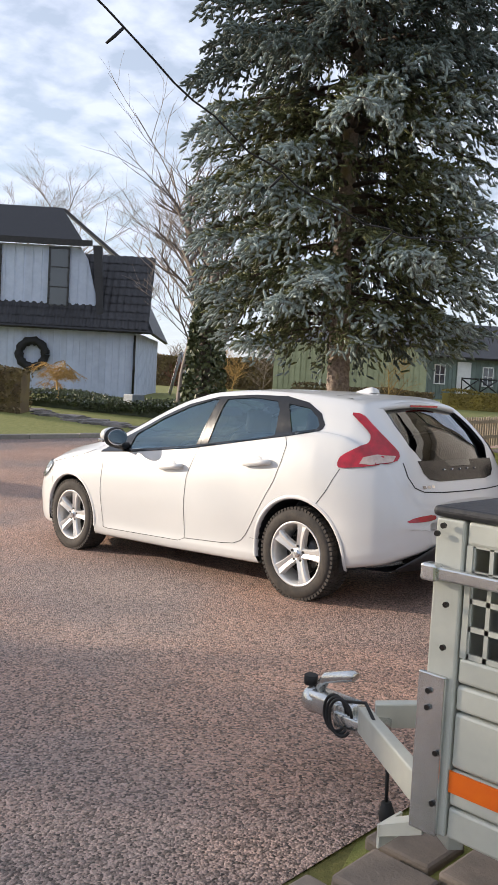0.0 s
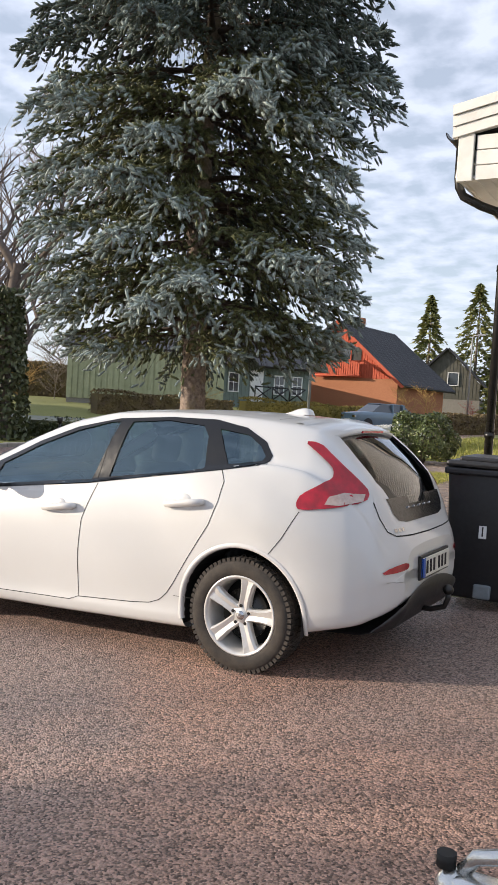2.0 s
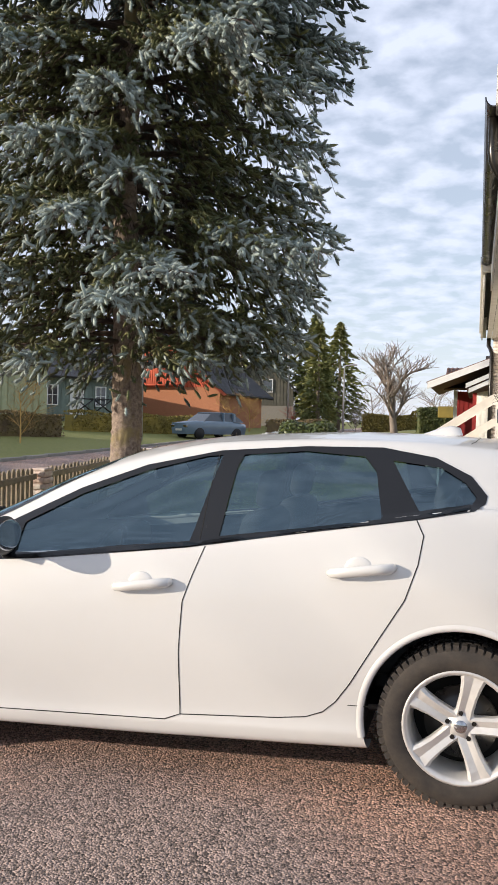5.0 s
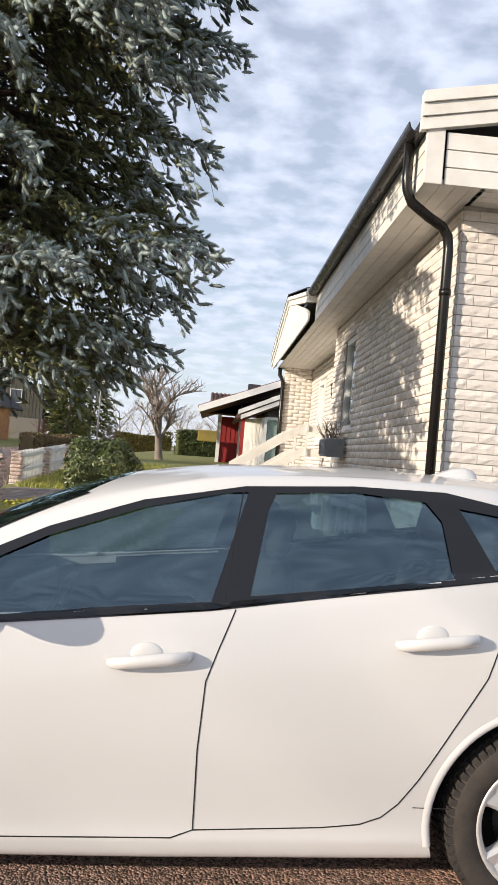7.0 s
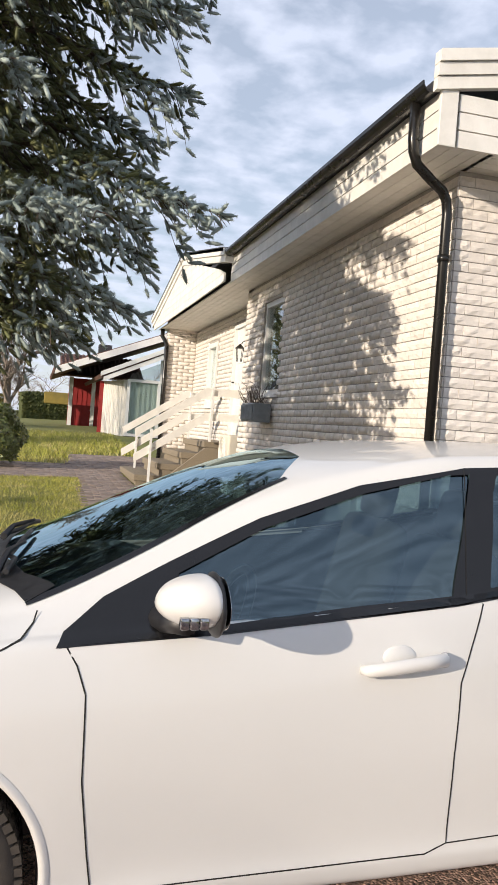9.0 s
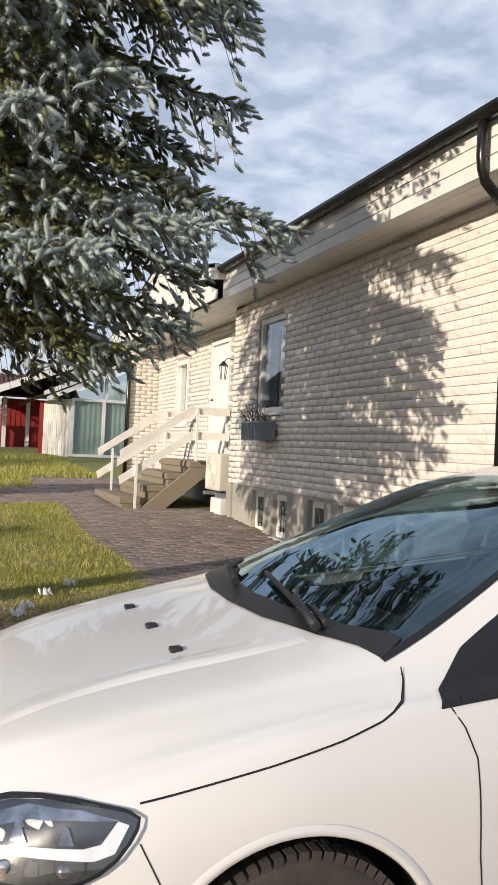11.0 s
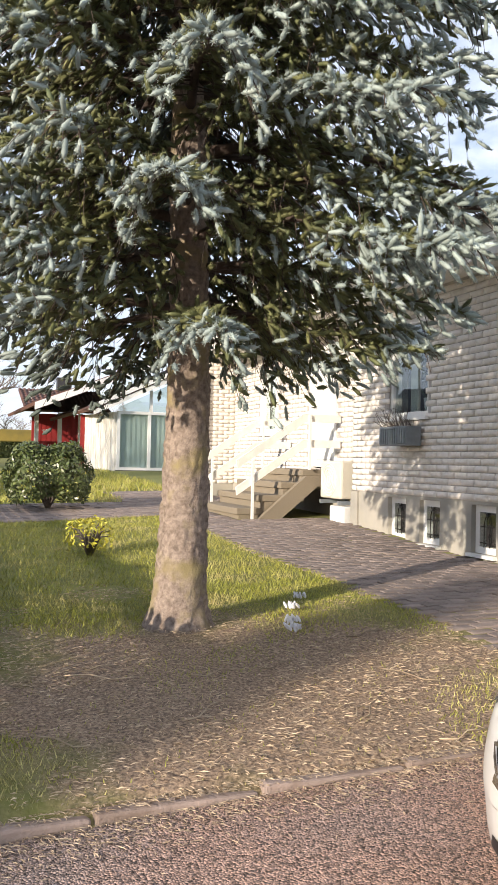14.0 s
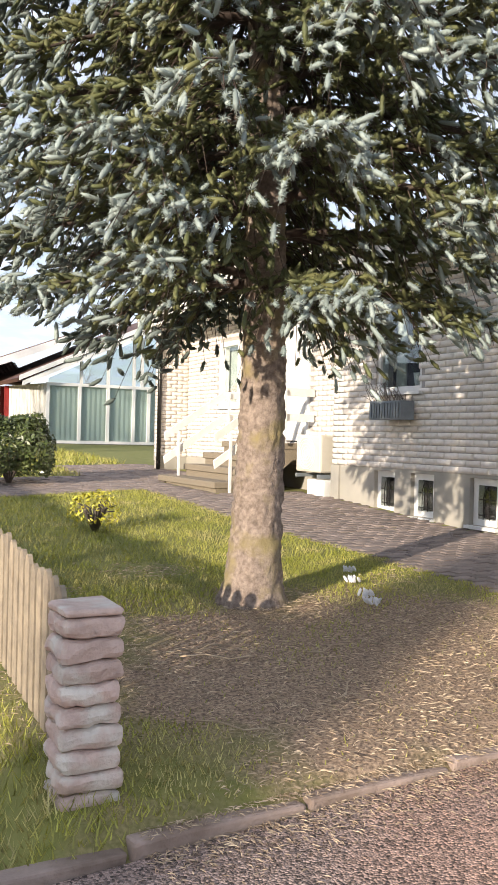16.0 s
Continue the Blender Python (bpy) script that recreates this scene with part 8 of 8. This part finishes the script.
bm = bmesh.new()
n = 60
prism(bm, [(-2.95 + 4.9 * i / n, VY + 0.06 + 0.02 * (i % 2)) for i in range(n + 1)] + [(-2.95 + 4.9 * i / n, VY + 0.07 + 0.02 * (i % 2)) for i in range(n, -1, -1)], "z", 1.15, 2.9)
part("blinds", bm, M["curtain"], ch, "pale vertical blinds")
bm = bmesh.new()
box(bm, -3.1, 4.0, VY - 0.1, VY + 8, 0.7, 1.08)
part("plinth", bm, M["dark_wood"], ch)
bm = bmesh.new()
for off, x0 in ((0.0, -3.9), (0.16, -4.0)):
    prism(bm, [(x0, 2.82 + off), (2.5, 5.80 + off), (2.5, 5.95 + off), (x0, 2.97 + off)], "y", VY - 0.42 - off * 0.3, VY - 0.36)
prism(bm, [(-5.4, 3.05), (0.2, 5.3), (0.2, 5.55), (-5.4, 3.30)], "y", VY + 2.2, VY + 2.3)
part("barge_board", bm, M["white_paint"], ch)
bm = bmesh.new()
slab(bm, [(-3.95, VY - 0.4, 2.95), (2.5, VY - 0.4, 5.95), (2.5, VY + 9, 5.95), (-3.95, VY + 9, 2.95)], 0.12)
slab(bm, [(-5.4, VY + 2.25, 3.2), (0.2, VY + 2.25, 5.45), (0.2, VY + 12, 5.45), (-5.4, VY + 12, 3.2)], 0.12)
part("roof", bm, M["tile_red"], ch)
bm = bmesh.new()
boards(bm, (-3.62, VY + 2.6), (-3.14, VY + 0.05), 1.0, 2.95, 0.2, 0.02)
pieces("side_board", bm, M["white_wood"], ch)
bm = bmesh.new()
box(bm, -3.78, -3.45, VY + 2.6, VY + 2.7, 1.0, 2.95)
part("red_panel", bm, M["dark_red"], ch, "deep red board panel")
br = thing("red_barn", "small red and white outbuilding with a tiled roof", "outbuilding")
BYY = 40.0
bm = bmesh.new()
boards(bm, (-4.6, BYY), (-1.0, BYY), 1.1, 3.3, 0.2, 0.02)
pieces("wall_board", bm, M["dark_red"], br)
bm = bmesh.new()
boards(bm, (-4.5, BYY - 1.2), (-2.8, BYY - 1.2), 1.1, 2.1, 0.22, 0.02)
part("porch_wall", bm, M["dark_red"], br)
for x in (-4.55, -3.6, -2.75):
    bm = bmesh.new()
    box(bm, x - 0.08, x + 0.08, BYY - 1.3, BYY - 1.14, 1.1, 3.3)
    part("post", bm, M["white_paint"], br)
bm = bmesh.new()
slab(bm, [(-5.05, BYY - 1.5, 3.3), (-1.5, BYY - 1.5, 3.3), (-1.5, BYY + 1.5, 4.35), (-5.05, BYY + 1.5, 4.35)], 0.08)
part("roof", bm, M["tile_red"], br)
bm = bmesh.new()
tiles(bm, (-5.05, BYY - 1.5, 3.38), (-1.5, BYY - 1.5, 3.38), (0, 3.0, 1.05), 9, 18)
part("roof_tiles", bm, M["tile_red"], br)
bm = bmesh.new()
box(bm, -3.3, -2.7, BYY + 1.6, BYY + 2.2, 4.1, 5.05)
part("chimney", bm, M["roof_dark"], br)
bm = bmesh.new()
bbox(bm, -5.6, -2.2, 45.5, 45.9, 2.15, 2.75, 0.05)
solo("orange_tarpaulin", bm, M["hedge_yellow"], "dull orange-brown tarpaulin over a stack beyond the hedge", "tarpaulin")


# conifers far off
def conifer(name, label, x, y, h, r, seed, lo=0.12):
    rg = np.random.default_rng(seed)
    th = thing(name, label, "tree")
    z0 = ground_z(x, y) - 0.1
    bm = bmesh.new()
    tube(bm, [(x, y, z0), (x + 0.1, y, z0 + h)], [0.22, 0.03], 8)
    part("trunk", bm, M["bark"], th)
    n = 5200
    t = rg.uniform(lo, 1, n)
    lay_ = np.floor(t * 17) / 17
    rad = r * (1 - t) ** 0.8 * (0.45 + 0.65 * (1 - (t - lay_) * 17)) * (1 + 0.25 * np.sin(lay_ * 60 + seed))
    a = rg.uniform(0, 6.283, n)
    a = a + 0.35 * np.sin(a * 5 + lay_ * 40)
    q = rad * rg.uniform(0.25, 1, n) ** 0.5
    P = np.stack((x + np.cos(a) * q, y + np.sin(a) * q, z0 + h * t - 0.25 * q), axis=1)
    Dr = np.stack((np.cos(a), np.sin(a), np.full(n, -0.25)), axis=1) + rg.normal(0, 0.3, (n, 3))
    U = np.cross(Dr, rg.normal(0, 1, (n, 3))); U /= np.linalg.norm(U, axis=1, keepdims=True)
    s = rg.uniform(0.16, 0.36, (n, 1))
    V = np.stack((P - Dr * s * 0.4, P + U * s * 0.35, P + Dr * s, P - U * s * 0.35), axis=1).reshape(-1, 3)
    ob = tagged(new("crown", fast_mesh("crown", V, np.arange(len(V)).reshape(-1, 4), M["pine"])), kind="stuff")
    ob.parent = th


conifer("pine_tree", "tall green conifer behind the far houses", -26.0, 79, 11.7, 3.3, 1)
conifer("pine_tree", "tall green conifer behind the far houses", -22.7, 84, 13.7, 4.6, 2)
conifer("pine_tree", "tall green conifer behind the far houses", -19.6, 84, 11.6, 4.4, 3)
conifer("pine_tree", "tall green conifer behind the far houses", -16.8, 82, 10.6, 4.0, 4)
conifer("pine_tree", "tall green conifer behind the far houses", -17.0, 72, 9.5, 2.4, 5)
for i in range(26):
    x = -60 + i * 3.3 + rk.uniform(-1, 1)
    y = 105 + rk.uniform(-8, 14)
    bare_tree("bare_tree", "distant leafless tree on the horizon", (x, y, 1), rk.uniform(6, 10), 60 + i, M["pale_twig"], 3, 0.6, 0.12, 5, start=0.1)
for i in range(10):
    x, y = -62 + i * 3.2, 44 + i * 4 + rk.uniform(-3, 3)
    bare_tree("bare_tree", "distant leafless tree behind the gardens", (x, y, 1), rk.uniform(5, 9), 120 + i, M["pale_twig"], 3, 0.6, 0.12, 6, start=0.1)

# street lamps and posts
for x, y, h in ((-18.65, 37.0, 6.7), (-16.9, 60.0, 6.5), (-13.0, 61.0, 5.0)):
    sl_ = thing("street_lamp", "slim grey street lamp with a short arm", "street lamp", "street lamps")
    z = drive_z(x, y)
    bm = bmesh.new()
    tube(bm, [(x, y, z - 0.1), (x, y, z + h - 0.15), (x + 0.08, y - 0.02, z + h), (x + 0.5, y - 0.15, z + h + 0.05)], [0.07, 0.05, 0.04, 0.035], 8)
    part("pole", bm, M["lamp_grey"], sl_)
    bm = bmesh.new()
    bbox(bm, x + 0.4, x + 0.95, y - 0.25, y - 0.07, z + h, z + h + 0.1, 0.03)
    part("head", bm, M["lamp_grey"], sl_)
for x, y in ((-15.2, 18.1), (-19.3, 19.9)):
    bd = thing("bollard_lamp", "black garden bollard lamp by the lawn edge", "garden lamp", "bollard lamps")
    z = ground_z(x - 2.2, y)
    bm = bmesh.new()
    tube(bm, [(x - 2.2, y, z), (x - 2.2, y, z + 0.62)], 0.035, 8)
    part("post", bm, M["black_metal"], bd)
    bm = bmesh.new()
    tube(bm, [(x - 2.2, y, z + 0.6), (x - 2.2, y, z + 0.75)], [0.06, 0.09], 8)
    part("head", bm, M["black_metal"], bd)
sw = thing("garden_swing", "grey steel swing frame standing on the far lawn", "swing")
bm = bmesh.new()
for dx in (-0.7, 0.7):
    tube(bm, [(-29 + dx, 25.2, 1.0), (-29, 25.2, 3.0)], 0.04, 6)
    tube(bm, [(-31 + dx, 26.8, 1.0), (-31, 26.8, 3.0)], 0.04, 6)
tube(bm, [(-29, 25.2, 3.0), (-31, 26.8, 3.0)], 0.04, 6)
part("frame", bm, M["lamp_grey"], sw)
ub = thing("planter_box", "small dark planter box by the blue house", "planter")
bm = bmesh.new()
bbox(bm, -21.9, -21.4, 16.6, 17.1, drive_z(-21.6, 16.8), drive_z(-21.6, 16.8) + 0.65, 0.03)
part("tub", bm, M["grey_plastic"], ub)

# parked car down the street
M["blue_paint"] = mat("dark_blue_paint", (0.13, 0.20, 0.26), (0.11, 0.17, 0.23), rough=0.3, scale=2, coat=1.0)
pc = thing("parked_car", "dark blue older hatchback parked by the hedge", "car", at=Matrix.Translation((-17.6, 44.0, ground_z(-17.6, 44))) @ Matrix.Rotation(radians(56), 4, "Z"))
bm = bmesh.new()
sec = [(-2.05, 0.60, 0.62, 0.80), (-2.0, 0.74, 0.76, 0.84), (-1.5, 0.82, 0.80, 0.92), (-0.6, 0.84, 0.84, 0.95), (0.8, 0.84, 0.84, 0.95), (1.4, 0.83, 0.80, 0.90), (1.95, 0.74, 0.70, 0.82), (2.05, 0.62, 0.56, 0.70)]
rows = [[bm.verts.new((x, y, z)) for y, z in ((-w * 0.9, 0.25), (-w, 0.5), (-w, top - 0.12), (-w2 * 0.95, top), (0, top + 0.03), (w2 * 0.95, top), (w, top - 0.12), (w, 0.5), (w * 0.9, 0.25))] for x, w, w2, top in sec]
for a, b in zip(rows, rows[1:]):
    for k in range(8):
        bm.faces.new((a[k], a[k + 1], b[k + 1], b[k])).smooth = True
bm.faces.new(rows[0]); bm.faces.new(rows[-1][::-1])
part("body", bm, M["blue_paint"], pc)
bm = bmesh.new()
cab = [(-1.0, 0.93, 0.78), (-0.35, 1.40, 0.60), (1.1, 1.40, 0.60), (1.75, 0.95, 0.74)]
rows = [[bm.verts.new((x, s * w, z)) for s in (-1, 1)] for x, z, w in cab]
for a, b in zip(rows, rows[1:]):
    bm.faces.new((a[0], a[1], b[1], b[0]))
lo = [[bm.verts.new((x, s * 0.80, 0.9)) for s in (-1, 1)] for x in (-1.0, -0.35, 1.1, 1.75)]
for s in (0, 1):
    for i in range(3):
        bm.faces.new((lo[i][s], lo[i + 1][s], rows[i + 1][s], rows[i][s]))
part("windows", bm, M["pane_dark"], pc)
bm = bmesh.new()
bbox(bm, -0.4, 1.15, -0.6, 0.6, 1.385, 1.43, 0.02)
for x0, x1 in ((0.3, 0.38), (1.0, 1.15)):
    for s in (-1, 1):
        prism(bm, [(x0, 0.92), (x1, 0.92), (x1 - 0.03, 1.4), (x0, 1.4)], "y", s * 0.72 - 0.1, s * 0.72 + 0.1)
part("roof", bm, M["blue_paint"], pc)
for x in (-1.28, 1.24):
    for s in (-1, 1):
        bm = bmesh.new()
        lathe(bm, [(0.0, -0.09), (0.29, -0.09), (0.31, 0), (0.29, 0.09), (0.2, 0.1), (0.19, 0.06), (0.0, 0.06)], 24)
        o = part("wheel", bm, M["rubber"], pc)
        o.matrix_basis = Matrix.Translation((x, s * 0.76, 0.30))
for s in (-1, 1):
    bm = bmesh.new()
    bbox(bm, -2.06, -1.98, s * 0.55 - 0.16, s * 0.55 + 0.16, 0.60, 0.74, 0.02)
    part("headlamp", bm, M["lamp_inside"], pc)
bm = bmesh.new()
bbox(bm, -2.09, -2.05, -0.26, 0.26, 0.42, 0.53, 0.01)
part("number_plate", bm, M["plate_white"], pc)

# thin string of lights hung across the drive, with small holders on it
gl_ = thing("light_string", "thin dark string with small lamp holders hung in the air", "light string")
hang = lambda y: Vector((-1.502 - 0.052 * y, y, 3.176 - 0.909 * y + 0.202 * y * y))
bm = bmesh.new()
tube(bm, [hang(y) + Vector((0.004 * math.sin(y * 31), 0, 0.006 * math.sin(y * 23))) for y in np.linspace(-1.0, 5.2, 90)], 0.0027, 6)
part("cord", bm, M["rubber"], gl_)
for k in range(10):
    y = -0.6 + 0.58 * k
    bm = bmesh.new()
    p = hang(y)
    tube(bm, [p, p + Vector((-0.01, -0.015, -0.02)), p + Vector((-0.02, -0.03, -0.038))], [0.0035, 0.004, 0.003], 6)
    part("lamp_holder", bm, M["rubber"], gl_)

# trees out of view towards the sun, whose shade falls across the drive
for i, (x, y, h) in enumerate(((-24.0, -17.0, 11.0), (-25.5, -11.2, 9.5), (-31.0, -14.0, 12.0), (-19.0, -22.0, 10.0), (-36.0, -26.0, 13.0))):
    bare_tree("bare_tree", "leafless tree across the road", (x, y, 0), h, 200 + i, M["bare_bark"], 3, 0.6, 0.2, 6, start=0.25)
for i, (x, y, h, r) in enumerate(((-28.5, -12.2, 8.6, 2.3), (-31.0, -5.2, 7.6, 1.0))):
    conifer("pine_tree", "dark green conifer across the road", x, y, h, r, 31 + i, 0.05)
